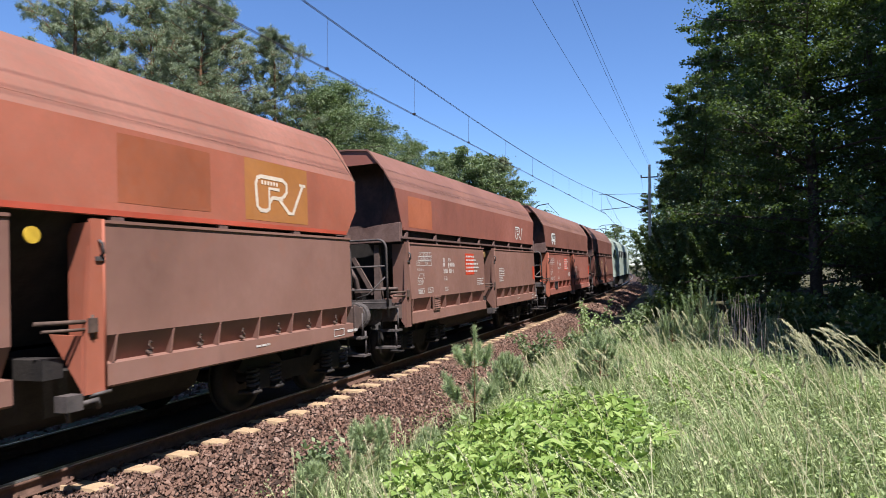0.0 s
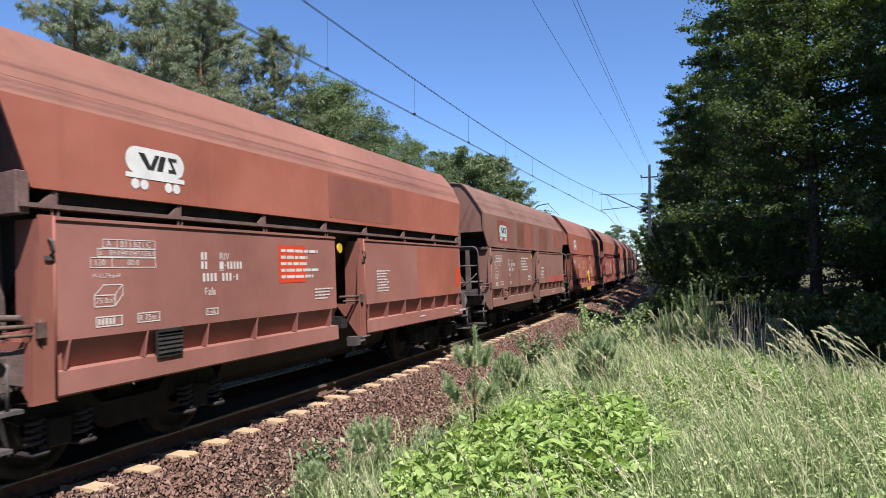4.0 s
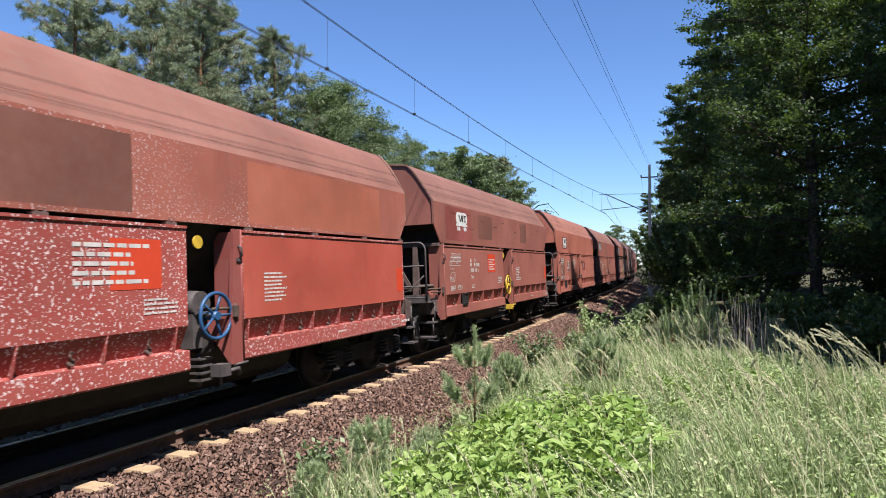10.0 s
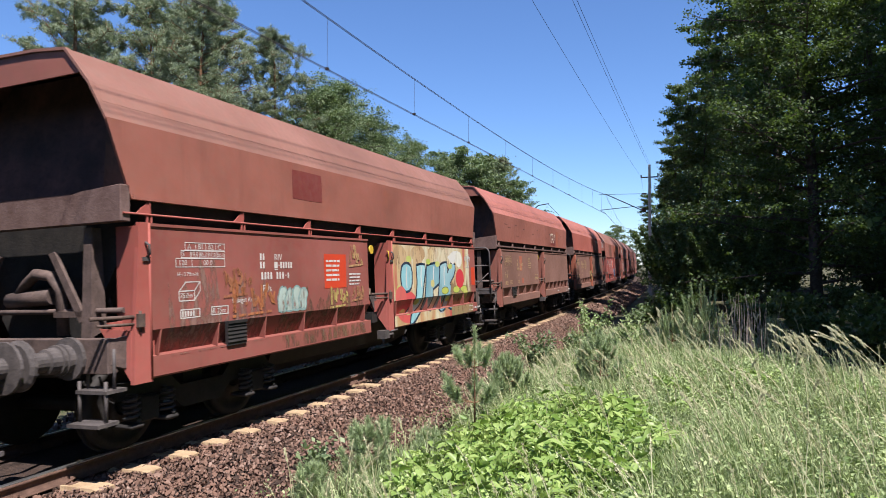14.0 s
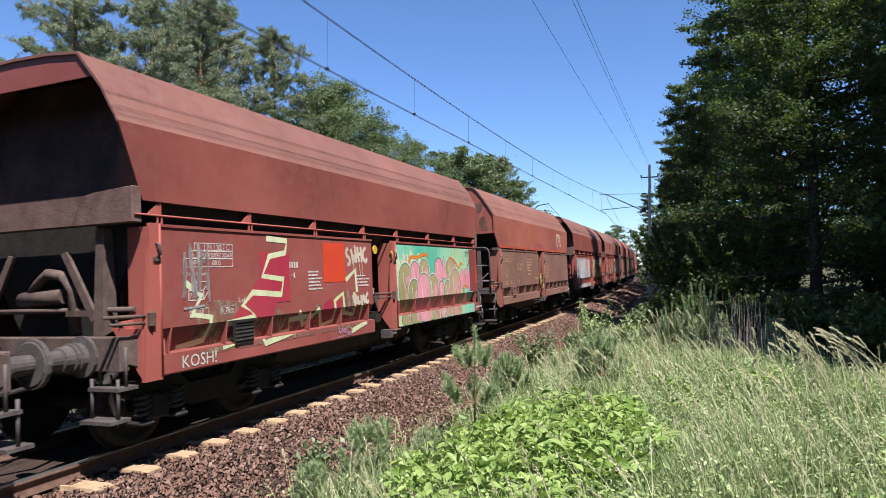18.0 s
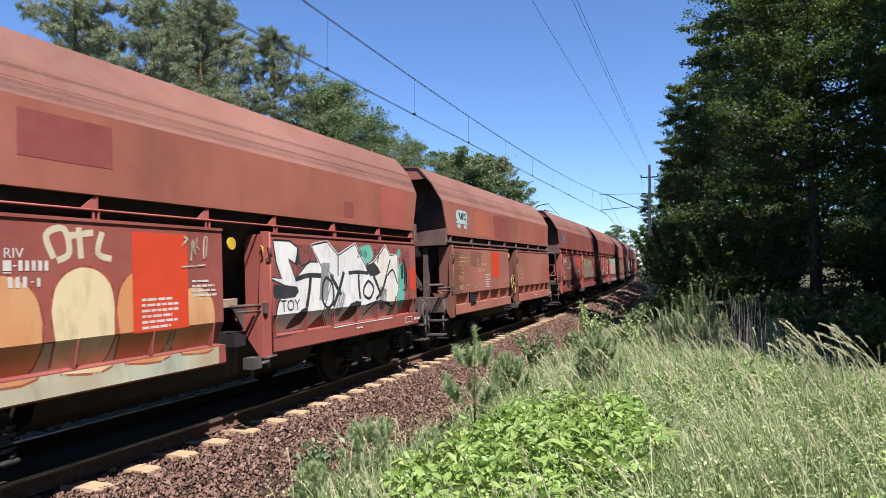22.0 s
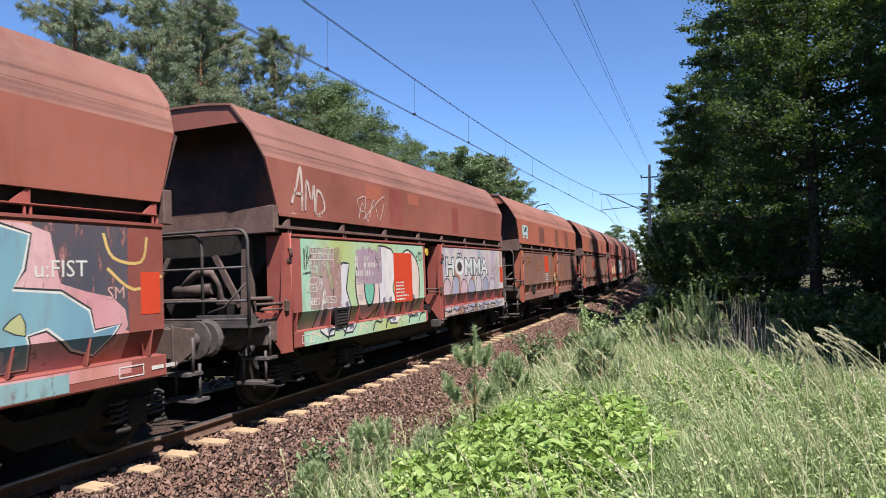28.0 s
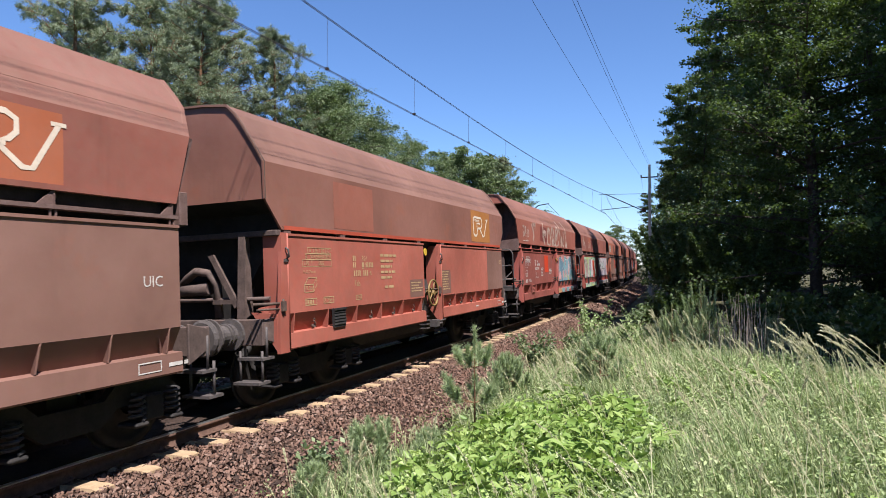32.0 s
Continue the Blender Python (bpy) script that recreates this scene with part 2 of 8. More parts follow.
# ---- hopper wagons ----
# Local: y along the train (0 = middle), x to the near side, z over the rails.
HALF = 5.35                       # the rear corner lies this far behind the reference
FRONT = 5.05                      # the forward corner lies this far ahead of it
W_SIDE, W_EAVE = 1.47, 1.45
Z_SILL, Z_SILLTOP, Z_FOLD, Z_PANEL = 0.80, 1.03, 1.285, 2.335
ROOF = {"open": [(1.45, 3.355), (1.23, 3.735), (1.12, 3.87), (0.92, 4.11), (0.50, 4.155), (0.0, 4.17)],           # near half of the roof's section
        "closed": [(1.45, 3.285), (1.285, 3.555), (1.12, 3.81), (1.01, 3.96), (0.88, 4.085), (0.50, 4.13), (0.0, 4.15)]}
Y_ROOF = {"open": (-5.67, 5.27), "closed": (-5.63, 5.32)}
STRUTS = [-5.16, -3.68, -2.19, -0.7, 0.58, 2.09, 3.6, 4.98]
meshes = {}


def cached(key, build):
    if key not in meshes:
        bm = bmesh.new()
        build(bm)
        meshes[key] = done(bm, key[0] if isinstance(key, tuple) else key)
    return meshes[key]


def whole(kind):
    half = ROOF[kind]
    return half + [(-x, z) for x, z in reversed(half[:-1])]


def m_roof(kind):
    """Bent roof sheet, flat or arched on top, thin, with slightly lifted rims."""
    def build(bm):
        prof = whole(kind)
        low = [(x * 0.99, z - 0.02) for x, z in prof]
        y0, y1 = Y_ROOF[kind]
        out = 0.2 if kind == "open" else 0.12                 # the forward end overhangs towards the top
        lean = lambda y, z: y + (out * min(1, max(0, (z - prof[0][1]) / 0.45)) if y > 5 else 0)
        ys = [y0, y0 + 0.05, y0 + 0.07, -1.9, 0.0, 1.9, y1 - 0.07, y1 - 0.05, y1]
        rows = []
        for i, y in enumerate(ys):
            lift = 0.01 if i in (0, 1, 7, 8) else 0.0
            rows.append([bm.verts.new((x, lean(y, z), z + lift * (0.2 < q < 0.8 or q * (1 - q) > 0.01))) for q, (x, z) in ((k / (len(prof) - 1), p) for k, p in enumerate(prof))] + [bm.verts.new((x, lean(y, z), z)) for x, z in reversed(low)])
        n = len(rows[0])
        for a, b in zip(rows, rows[1:]):
            for j in range(n):
                bm.faces.new((a[j], a[(j + 1) % n], b[(j + 1) % n], b[j]))
        for r, flip in ((rows[0], 1), (rows[-1], -1)):
            m = len(prof)
            for j in range(m - 1):
                bm.faces.new([r[j], r[j + 1], r[n - 2 - j], r[n - 1 - j]][::flip])
    return build


def m_roof_seam(kind):
    """Flat cover strips along the roof sheets."""
    def build(bm):
        (x0, z0), (x1, z1) = ROOF[kind][0], ROOF[kind][1]
        x, z = x0 + (x1 - x0) * 0.5, z0 + (z1 - z0) * 0.5
        d = Vector((x1 - x0, z1 - z0)).normalized() * 0.014
        n = Vector((d.y, -d.x)).normalized()
        for sx in (1, -1):
            pts = [Vector((x, z)) - d - n * 0.004, Vector((x, z)) - d + n * 0.0022, Vector((x, z)) + d + n * 0.0022, Vector((x, z)) + d - n * 0.004]
            prism(bm, [(sx * p.x, Y_ROOF[kind][0] + 0.06, p.y) for p in pts], (0, Y_ROOF[kind][1] - Y_ROOF[kind][0] - 0.12, 0))
    return build


def m_side(sx, kind):
    def build(bm):
        x, (y0, y1), ze = sx * W_EAVE, Y_ROOF[kind], ROOF[kind][0][1] + 0.004
        if kind == "open":
            pts = [(x, y0, ze), (x, -5.385, 2.60), (x, 5.05, 2.60), (x, y1, ze)]
        else:
            pts = [(x, y0, ze), (x, y0 + 0.01, 2.80), (x, -5.27, 2.415), (x, 5.0, 2.415), (x, y1 - 0.01, 2.80), (x, y1, ze)]
        prism(bm, pts, (-sx * 0.03, 0, 0))
    return build


def m_rim(sx, kind):
    """Rolled lower rim of a hopper side."""
    def build(bm):
        x, zb = sx * W_EAVE, 2.60 if kind == "open" else 2.415
        y0, y1 = (-5.37, 5.03) if kind == "open" else (-5.25, 4.98)
        prism(bm, [(x + sx * 0.012, y0, zb + 0.045), (x + sx * 0.012, y0, zb - 0.005), (x - sx * 0.05, y0, zb - 0.005), (x - sx * 0.05, y0, zb + 0.045)], (0, y1 - y0, 0))
    return build


def m_gable(sy, kind):
    """Upright plate under the roof's end: a small one over the recess (open) or the whole end (closed)."""
    def build(bm):
        y = sy * 5.645 if kind == "open" else sy * 5.60
        prof = whole(kind)
        if kind == "open":
            pts = [(x * 0.985, y, z - 0.022) for x, z in prof[2:-2]]
        else:
            pts = [(x * 0.99, y, z - 0.02) for x, z in prof] + [(-1.436, y, 2.80), (1.436, y, 2.80)]
        prism(bm, pts, (0, -sy * 0.025, 0))
    return build


def m_recess(sy):
    """Recessed end sheet of an open-gap wagon: a deep middle and two slanted wings."""
    def build(bm):
        yo, ym, yb = sy * 5.64, sy * 5.04, sy * 5.38
        v = [bm.verts.new(c) for c in ((1.43, yo, 3.34), (1.43, yb, 2.6), (0.92, sy * 5.26, 2.6), (0.95, ym, 3.84), (0.7, ym, 4.07), (-0.7, ym, 4.07), (-0.95, ym, 3.84), (-0.92, sy * 5.26, 2.6), (-1.43, yb, 2.6), (-1.43, yo, 3.34))]
        for f in ((0, 1, 2), (0, 2, 3), (2, 7, 6, 3), (3, 6, 5, 4), (9, 7, 8), (9, 6, 7)):
            bm.faces.new([v[k] for k in f])
    return build


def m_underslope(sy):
    """Slanted sheet under a closed wagon's end, set in behind its skirt; its black stands for shade."""
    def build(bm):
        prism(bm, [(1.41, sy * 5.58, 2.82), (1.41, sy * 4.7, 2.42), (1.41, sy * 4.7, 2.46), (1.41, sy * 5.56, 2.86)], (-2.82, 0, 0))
    return build


def m_end_rim(sy):
    """A bead round a flush end, whose dark colour draws the shadow gap."""
    def build(bm):
        y = sy * 5.612
        tube(bm, [(-W_EAVE, y, 2.80)] + [(x, y, z + 0.006) for x, z in reversed(whole("closed"))] + [(W_EAVE, y, 2.80)], 0.009, 5)
    return build


def m_band(sy, kind):
    def build(bm):
        y = sy * (5.52 if kind == "open" else 5.41)
        if kind == "open":
            prism(bm, [(1.45, y, 2.37), (1.45, y, 2.735), (0.95, y, 2.70), (0.75, y, 2.665), (-0.75, y, 2.665), (-0.95, y, 2.70), (-1.45, y, 2.735), (-1.45, y, 2.37)], (0, -sy * 0.12, 0))
        else:
            quad_box(bm, -1.46, 1.46, min(y, y - sy * 0.11), max(y, y - sy * 0.11), 2.33, 2.405)
        bevelled(bm, 0.008)
    return build


def m_flap(y0, y1, sx):
    """Discharge flap: flat upper plate, folded in to the box sill."""
    def build(bm):
        x, i = sx * W_SIDE, sx * 1.345
        pts = [(x, y0, Z_PANEL), (x, y0, Z_FOLD), (i, y0, Z_SILLTOP), (sx * 1.485, y0, Z_SILLTOP - 0.01), (sx * 1.49, y0, Z_SILL + 0.02), (sx * 1.47, y0, Z_SILL),
               (sx * 1.31, y0, Z_SILL), (sx * 1.31, y0, 1.05), (sx * 1.43, y0, 1.30), (sx * 1.43, y0, Z_PANEL)]
        prism(bm, pts, (0, y1 - y0, 0))
        # turned top edge
        quad_box(bm, min(sx * 1.40, sx * 1.485), max(sx * 1.40, sx * 1.485), y0, y1, Z_PANEL, Z_PANEL + 0.03)
    return build


def m_rib(sx):
    def build(bm):
        prism(bm, [(sx * 1.469, 0.02, Z_FOLD), (sx * 1.347, 0.02, Z_SILLTOP), (sx * 1.483, -0.045, Z_SILLTOP), (sx * 1.476, 0.0, Z_FOLD - 0.03)], (0, 0.016, 0))
    return build


def m_post(sx):
    """Flanged post at a panel's end, wider at the foot."""
    def build(bm):
        pts = [(sx * 1.492, 0.0, Z_PANEL + 0.035), (sx * 1.492, 0.0, Z_SILL - 0.025), (sx * 1.492, -0.235, Z_SILL - 0.025), (sx * 1.492, -0.215, Z_SILL + 0.5), (sx * 1.492, -0.13, Z_PANEL + 0.035)]
        prism(bm, pts, (-sx * 0.05, 0, 0))
        tube(bm, [(sx * 1.488, -0.012, Z_SILL), (sx * 1.488, -0.012, Z_PANEL + 0.03)], 0.016, 6)
        quad_box(bm, min(sx * 1.2, sx * 1.49), max(sx * 1.2, sx * 1.49), -0.15, -0.12, 1.2, Z_PANEL)
        prism(bm, [(sx * 1.45, -0.225, 1.30), (sx * 1.45, -0.235, 0.80), (sx * 1.05, -0.235, 1.32)], (0, 0.02, 0))
    return build


def m_hook(sx):
    def build(bm):
        tube(bm, [(sx * 1.5, 0, 2.17), (sx * 1.535, 0.01, 2.14), (sx * 1.535, 0.02, 2.05), (sx * 1.5, 0.015, 2.02)], 0.014, 6)
        quad_box(bm, min(sx * 1.49, sx * 1.51), max(sx * 1.49, sx * 1.51), -0.04, 0.05, 1.98, 2.02)
    return build


def m_lock(sx):
    """Flap lock: slender arm, block and pin beside the post."""
    def build(bm):
        tube(bm, [(sx * 1.36, -0.42, 1.44), (sx * 1.47, 0.02, 1.43)], 0.022, 6)
        tube(bm, [(sx * 1.40, -0.38, 1.37), (sx * 1.47, 0.0, 1.36)], 0.016, 6)
        quad_box(bm, min(sx * 1.44, sx * 1.525), max(sx * 1.44, sx * 1.525), 0.0, 0.085, 1.33, 1.46)
        tube(bm, [(sx * 1.5, 0.045, 1.49), (sx * 1.5, 0.045, 1.28)], 0.016, 6)
    return build


def m_strut(sx):
    """Upright gusset between rail and rim, with its two short legs."""
    def build(bm):
        prism(bm, [(sx * 1.44, 0.02, 2.61), (sx * 1.45, -0.165, 2.46), (sx * 1.45, 0.02, 2.46)], (-sx * 0.016, 0, 0))
        prism(bm, [(sx * 1.45, 0.004, 2.61), (sx * 1.45, 0.004, 2.46), (sx * 1.25, 0.004, 2.46)], (0, 0.016, 0))
        for d in (-0.035, 0.02):
            tube(bm, [(sx * 1.45, d, 2.34), (sx * 1.45, d, 2.44)], 0.014, 5)
    return build


def m_bracket(sx):
    def build(bm):
        quad_box(bm, min(sx * 1.39, sx * 1.47), max(sx * 1.39, sx * 1.47), -0.07, 0.07, 2.36, 2.40)
        for d in (-0.04, 0.025):
            quad_box(bm, min(sx * 1.43, sx * 1.462), max(sx * 1.43, sx * 1.462), d, d + 0.025, 2.40, 2.44)
    return build


def m_siderail(sx, slim):
    """Longitudinal rail below the rim: a flat bar, or a thin rod."""
    def build(bm):
        if slim:
            tube(bm, [(sx * 1.46, -5.5, 2.452), (sx * 1.46, 5.0, 2.452)], 0.012, 6)
        else:
            prism(bm, [(sx * 1.475, -5.5, 2.43), (sx * 1.475, -5.5, 2.468), (sx * 1.36, -5.5, 2.468), (sx * 1.36, -5.5, 2.43)], (0, 10.55, 0))
    return build


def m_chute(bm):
    """Inner saddle and hopper bottom, coloured black to stand for deep shade."""
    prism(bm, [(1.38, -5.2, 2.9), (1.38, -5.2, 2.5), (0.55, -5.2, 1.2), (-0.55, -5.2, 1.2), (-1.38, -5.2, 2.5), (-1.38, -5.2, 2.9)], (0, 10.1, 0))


def m_slope(sy):
    def build(bm):
        for x0, x1 in ((-1.25, -0.42), (0.42, 1.25), (-0.42, 0.42)):
            d = 0.0 if abs(x0 + x1) > 0.1 else 0.18
            prism(bm, [(x0, sy * (5.16 - d), 2.3), (x0, sy * (4.2 - d), 1.1), (x0, sy * (4.16 - d), 1.14), (x0, sy * (5.1 - d), 2.33)], (x1 - x0 - 0.02, 0, 0))
    return build


def m_longbeam(bm):
    quad_box(bm, -0.07, 0.07, -5.5, 5.5, 0.86, 1.16)


def m_crossbeam(bm):
    quad_box(bm, -1.3, 1.3, -0.1, 0.1, 0.94, 1.12)


def m_trough(bm):
    prism(bm, [(-0.95, -2.35, 0.95), (0.95, -2.35, 0.95), (0.75, -2.35, 0.5), (0.5, -2.35, 0.36), (-0.5, -2.35, 0.36), (-0.75, -2.35, 0.5)], (0, 4.7, 0))


def m_buffer_beam(sy):
    def build(bm):
        quad_box(bm, -1.36, 1.36, min(sy * 5.5, sy * 5.62), max(sy * 5.5, sy * 5.62), 0.90, 1.24)
        for sx in (1, -1):
            prism(bm, [(sx * 1.36, sy * 5.6, 1.22), (sx * 1.44, sy * 5.2, 1.3), (sx * 1.44, sy * 5.2, 0.85), (sx * 1.36, sy * 5.6, 0.98)], (-sx * 0.04, 0, 0))
        bevelled(bm, 0.01)
    return build


def turned(bm, prof, n=18):
    """A body turned about the y axis from (y, radius) steps."""
    rings = [[bm.verts.new((r * math.cos(2 * math.pi * j / n), y, r * math.sin(2 * math.pi * j / n))) for j in range(n)] for y, r in prof]
    for a, b in zip(rings, rings[1:]):
        for j in range(n):
            bm.faces.new((a[j], a[(j + 1) % n], b[(j + 1) % n], b[j]))
    bm.faces.new(rings[0]), bm.faces.new(rings[-1][::-1])


def m_buffer(bm):
    """Buffer: flange, ribbed sleeve, plunger and round head; points along +y."""
    turned(bm, [(0, 0.21), (0.04, 0.21), (0.05, 0.14), (0.09, 0.135), (0.10, 0.152), (0.125, 0.152), (0.13, 0.133), (0.15, 0.132), (0.155, 0.15), (0.18, 0.15), (0.185, 0.13), (0.28, 0.122), (0.29, 0.096), (0.51, 0.094), (0.52, 0.235), (0.55, 0.235), (0.575, 0.2)])


def m_stanchion(sy):
    def build(bm):
        prism(bm, [(-0.07, sy * 5.48, 1.22), (0.07, sy * 5.48, 1.22), (0.05, sy * 5.44, 2.34), (-0.05, sy * 5.44, 2.34)], (0, -sy * 0.03, 0))
        prism(bm, [(0, sy * 5.47, 1.22), (0, sy * 5.44, 2.34), (0, sy * 5.30, 2.34), (0, sy * 5.25, 1.3)], (0.02, 0, 0))
    return build


def m_brace(sy):
    """Slanted braces, bent pipe and crossbars between the end stanchions."""
    def build(bm):
        for sx in (1, -1):
            prism(bm, [(sx * 0.86, sy * 5.44, 1.42), (sx * 0.44, sy * 5.44, 2.12), (sx * 0.36, sy * 5.44, 2.10), (sx * 0.78, sy * 5.44, 1.38)], (0, -sy * 0.04, 0))
            prism(bm, [(sx * 0.84, sy * 5.1, 2.1), (sx * 0.45, sy * 5.1, 2.1), (sx * 0.84, sy * 5.1, 1.5)], (0, -sy * 0.02, 0))
        tube(bm, [(-1.3, sy * 5.36, 1.5), (1.3, sy * 5.36, 1.5)], 0.03, 7)
        tube(bm, [(-0.35, sy * 5.28, 1.62), (-0.1, sy * 5.34, 1.80), (0.1, sy * 5.38, 1.90), (0.32, sy * 5.38, 1.87), (0.44, sy * 5.36, 1.7), (0.46, sy * 5.36, 1.25)], 0.06, 8)
        tube(bm, [(-0.4, sy * 5.3, 1.62), (0.3, sy * 5.34, 1.66)], 0.09, 10)
        quad_box(bm, 0.42, 0.86, min(sy * 5.36, sy * 5.44), max(sy * 5.36, sy * 5.44), 1.44, 1.50)
    return build


def m_knee(sy, sx):
    def build(bm):
        prism(bm, [(sx * 1.42, sy * 5.1, 1.42), (sx * 1.42, sy * 5.1, 0.9), (sx * 1.2, sy * 5.45, 1.38)], (-sx * 0.02, sy * 0.02, 0))
        quad_box(bm, min(sx * 1.12, sx * 1.44), max(sx * 1.12, sx * 1.44), min(sy * 5.08, sy * 5.11), max(sy * 5.08, sy * 5.11), 1.42, 2.33)
    return build


def m_tank(bm):
    tube(bm, [(-0.55, 0, 0), (-0.5, 0, 0), (0.5, 0, 0), (0.55, 0, 0)], 0.19, 18, 0.19)
    for x in (-0.3, 0.3):
        tube(bm, [(x - 0.03, 0, 0), (x + 0.03, 0, 0)], 0.205, 18)


def m_coupling(sy):
    def build(bm):
        tube(bm, [(0, sy * 5.6, 1.04), (0, sy * 5.86, 1.04), (0, sy * 5.94, 1.12), (0, sy * 5.86, 1.16)], 0.045, 8, 0.03)
        for sx in (1, -1):
            tube(bm, [(sx * 0.06, sy * 5.8, 1.04), (sx * 0.07, sy * 6.02, 0.92), (sx * 0.07, sy * 6.2, 0.94)], 0.022, 6)
        tube(bm, [(0.42, sy * 5.6, 0.92), (0.46, sy * 5.85, 0.78), (0.3, sy * 6.1, 0.72), (0.12, sy * 6.2, 0.78)], 0.03, 8)
        tube(bm, [(-0.4, sy * 5.6, 0.95), (-0.4, sy * 5.8, 0.7), (-0.36, sy * 5.84, 0.6)], 0.03, 8)
    return build


def m_railing(sy):
    """Platform guard: two bent hoops with cross bars over a foot plate."""
    def build(bm):
        for x, y, top in ((1.38, sy * 5.98, 2.40), (0.62, sy * 5.93, 2.36)):
            bend = [(x, y, 1.0), (x, y, top - 0.16)] + [(x - 0.16 + 0.16 * math.cos(a * 0.3142), y, top - 0.16 + 0.16 * math.sin(a * 0.3142)) for a in range(1, 6)]
            tube(bm, bend + [(-1.2, y, top)], 0.022, 8)
        for z in (1.92, 1.50, 1.27):
            tube(bm, [(-1.1, sy * 5.97, z), (1.38, sy * 5.97, z)], 0.016, 6)
        for x in (-1.1, -0.25):
            tube(bm, [(x, sy * 5.96, 1.18), (x, sy * 5.96, 2.38)], 0.018, 6)
        tube(bm, [(0.75, sy * 5.98, 1.35), (1.0, sy * 5.98, 1.42), (1.34, sy * 5.98, 1.72)], 0.014, 6)
        quad_box(bm, -0.75, 1.42, min(sy * 5.6, sy * 6.0), max(sy * 5.6, sy * 6.0), 1.16, 1.19)
        quad_box(bm, 0.55, 1.40, min(sy * 5.86, sy * 5.98), max(sy * 5.86, sy * 5.98), 1.19, 1.32)
    return build


def m_step(bm):
    quad_box(bm, -0.2, 0.2, -0.12, 0.12, 0, 0.035)
    tube(bm, [(-0.17, 0, 0.02), (-0.17, 0, 0.42)], 0.018, 6)
    tube(bm, [(0.17, 0, 0.02), (0.17, 0, 0.42)], 0.018, 6)


def m_wheelset(bm):
    for sx in (1, -1):
        wheel_shape(bm, 0.46, sx * 0.135, 0.1, x=sx * 0.68)
        tube(bm, [(sx * 0.675, 0, 0), (sx * 0.69, 0, 0)], 0.488, 28)
    tube(bm, [(-1.12, 0, 0), (-0.7, 0, 0)], 0.07, 10)
    tube(bm, [(1.12, 0, 0), (0.7, 0, 0)], 0.07, 10)
    tube(bm, [(-0.7, 0, 0), (0.7, 0, 0)], 0.085, 10)
    for a in range(3):
        tube(bm, [(1.1, 0.045 * math.cos(a * 2.09), 0.045 * math.sin(a * 2.09)), (1.15, 0.045 * math.cos(a * 2.09), 0.045 * math.sin(a * 2.09))], 0.014, 5)


def m_sideframe(sx):
    def build(bm):
        x = sx * 1.0
        pts = [(x, -1.3, 0.62), (x, -1.2, 0.74), (x, -0.5, 0.74), (x, -0.35, 0.6), (x, 0.35, 0.6), (x, 0.5, 0.74), (x, 1.2, 0.74), (x, 1.3, 0.62), (x, 1.2, 0.56), (x, 0.5, 0.5), (x, 0.3, 0.34), (x, -0.3, 0.34), (x, -0.5, 0.5), (x, -1.2, 0.56)]
        prism(bm, pts, (sx * 0.09, 0, 0))
    return build


def m_axlebox(sx):
    def build(bm):
        quad_box(bm, min(sx * 0.98, sx * 1.2), max(sx * 0.98, sx * 1.2), -0.13, 0.13, -0.14, 0.13)
        for d in (-0.24, 0.24):
            quad_box(bm, min(sx * 1.0, sx * 1.28), max(sx * 1.0, sx * 1.28), d - 0.09, d + 0.09, -0.17, -0.12)
        bevelled(bm, 0.02)
    return build


def m_spring(bm):
    pts = [(0.075 * math.cos(a), 0.075 * math.sin(a), 0.26 * a / (2 * math.pi * 4.5)) for a in (i * 0.7854 for i in range(37))]
    tube(bm, pts, 0.017, 4)


def m_brake(bm):
    """Brake gear between the wheels: shoes, hangers and a beam."""
    for y in (-0.42, 0.42):
        for sx in (1, -1):
            prism(bm, [(sx * 0.7, y - 0.03, 0.3), (sx * 0.7, y + 0.04, 0.3), (sx * 0.7, y + 0.05, 0.6), (sx * 0.7, y - 0.05, 0.6)], (sx * 0.1, 0, 0))
            tube(bm, [(sx * 0.75, y, 0.55), (sx * 0.78, y * 0.8, 0.8)], 0.02, 5)
        tube(bm, [(-0.72, y, 0.36), (0.72, y, 0.36)], 0.03, 6)
    quad_box(bm, -0.95, 0.95, -0.16, 0.16, 0.5, 0.72)


def m_handwheel(bm):
    n = 26
    tube(bm, [(0, 0.26 * math.cos(2 * math.pi * i / n), 0.26 * math.sin(2 * math.pi * i / n)) for i in range(n + 1)], 0.022, 7, caps=False)
    for a in range(5):
        tube(bm, [(-0.02, 0, 0), (0, 0.25 * math.cos(a * 1.2566), 0.25 * math.sin(a * 1.2566))], 0.015, 6)
    tube(bm, [(-0.24, 0, 0), (0.03, 0, 0)], 0.05, 10)


def m_gearbox(bm):
    tube(bm, [(-0.3, 0, 0), (-0.1, 0, 0)], 0.16, 16, 0.15)
    quad_box(bm, -0.35, -0.12, -0.12, 0.12, -0.5, 0.0)
    tube(bm, [(-0.2, 0.05, -0.5), (-0.2, 0.05, -0.95)], 0.025, 6)
    for z in (-0.62, -0.7, -0.78, -0.86):
        quad_box(bm, -0.22, -0.06, -0.08, 0.12, z - 0.012, z + 0.012)


def m_holder(bm):
    """Louvred label holder on the sill."""
    prof = [(0, 0), (0.035, 0)]
    for z in (0.035, 0.08, 0.125, 0.17, 0.215):
        prof += [(0.035, z), (0.048, z + 0.004), (0.04, z + 0.024)]
    prof += [(0.035, 0.25), (0.058, 0.255), (0.058, 0.285), (0, 0.285)]
    prism(bm, [(x, -0.17, z) for x, z in prof], (0, 0.34, 0))


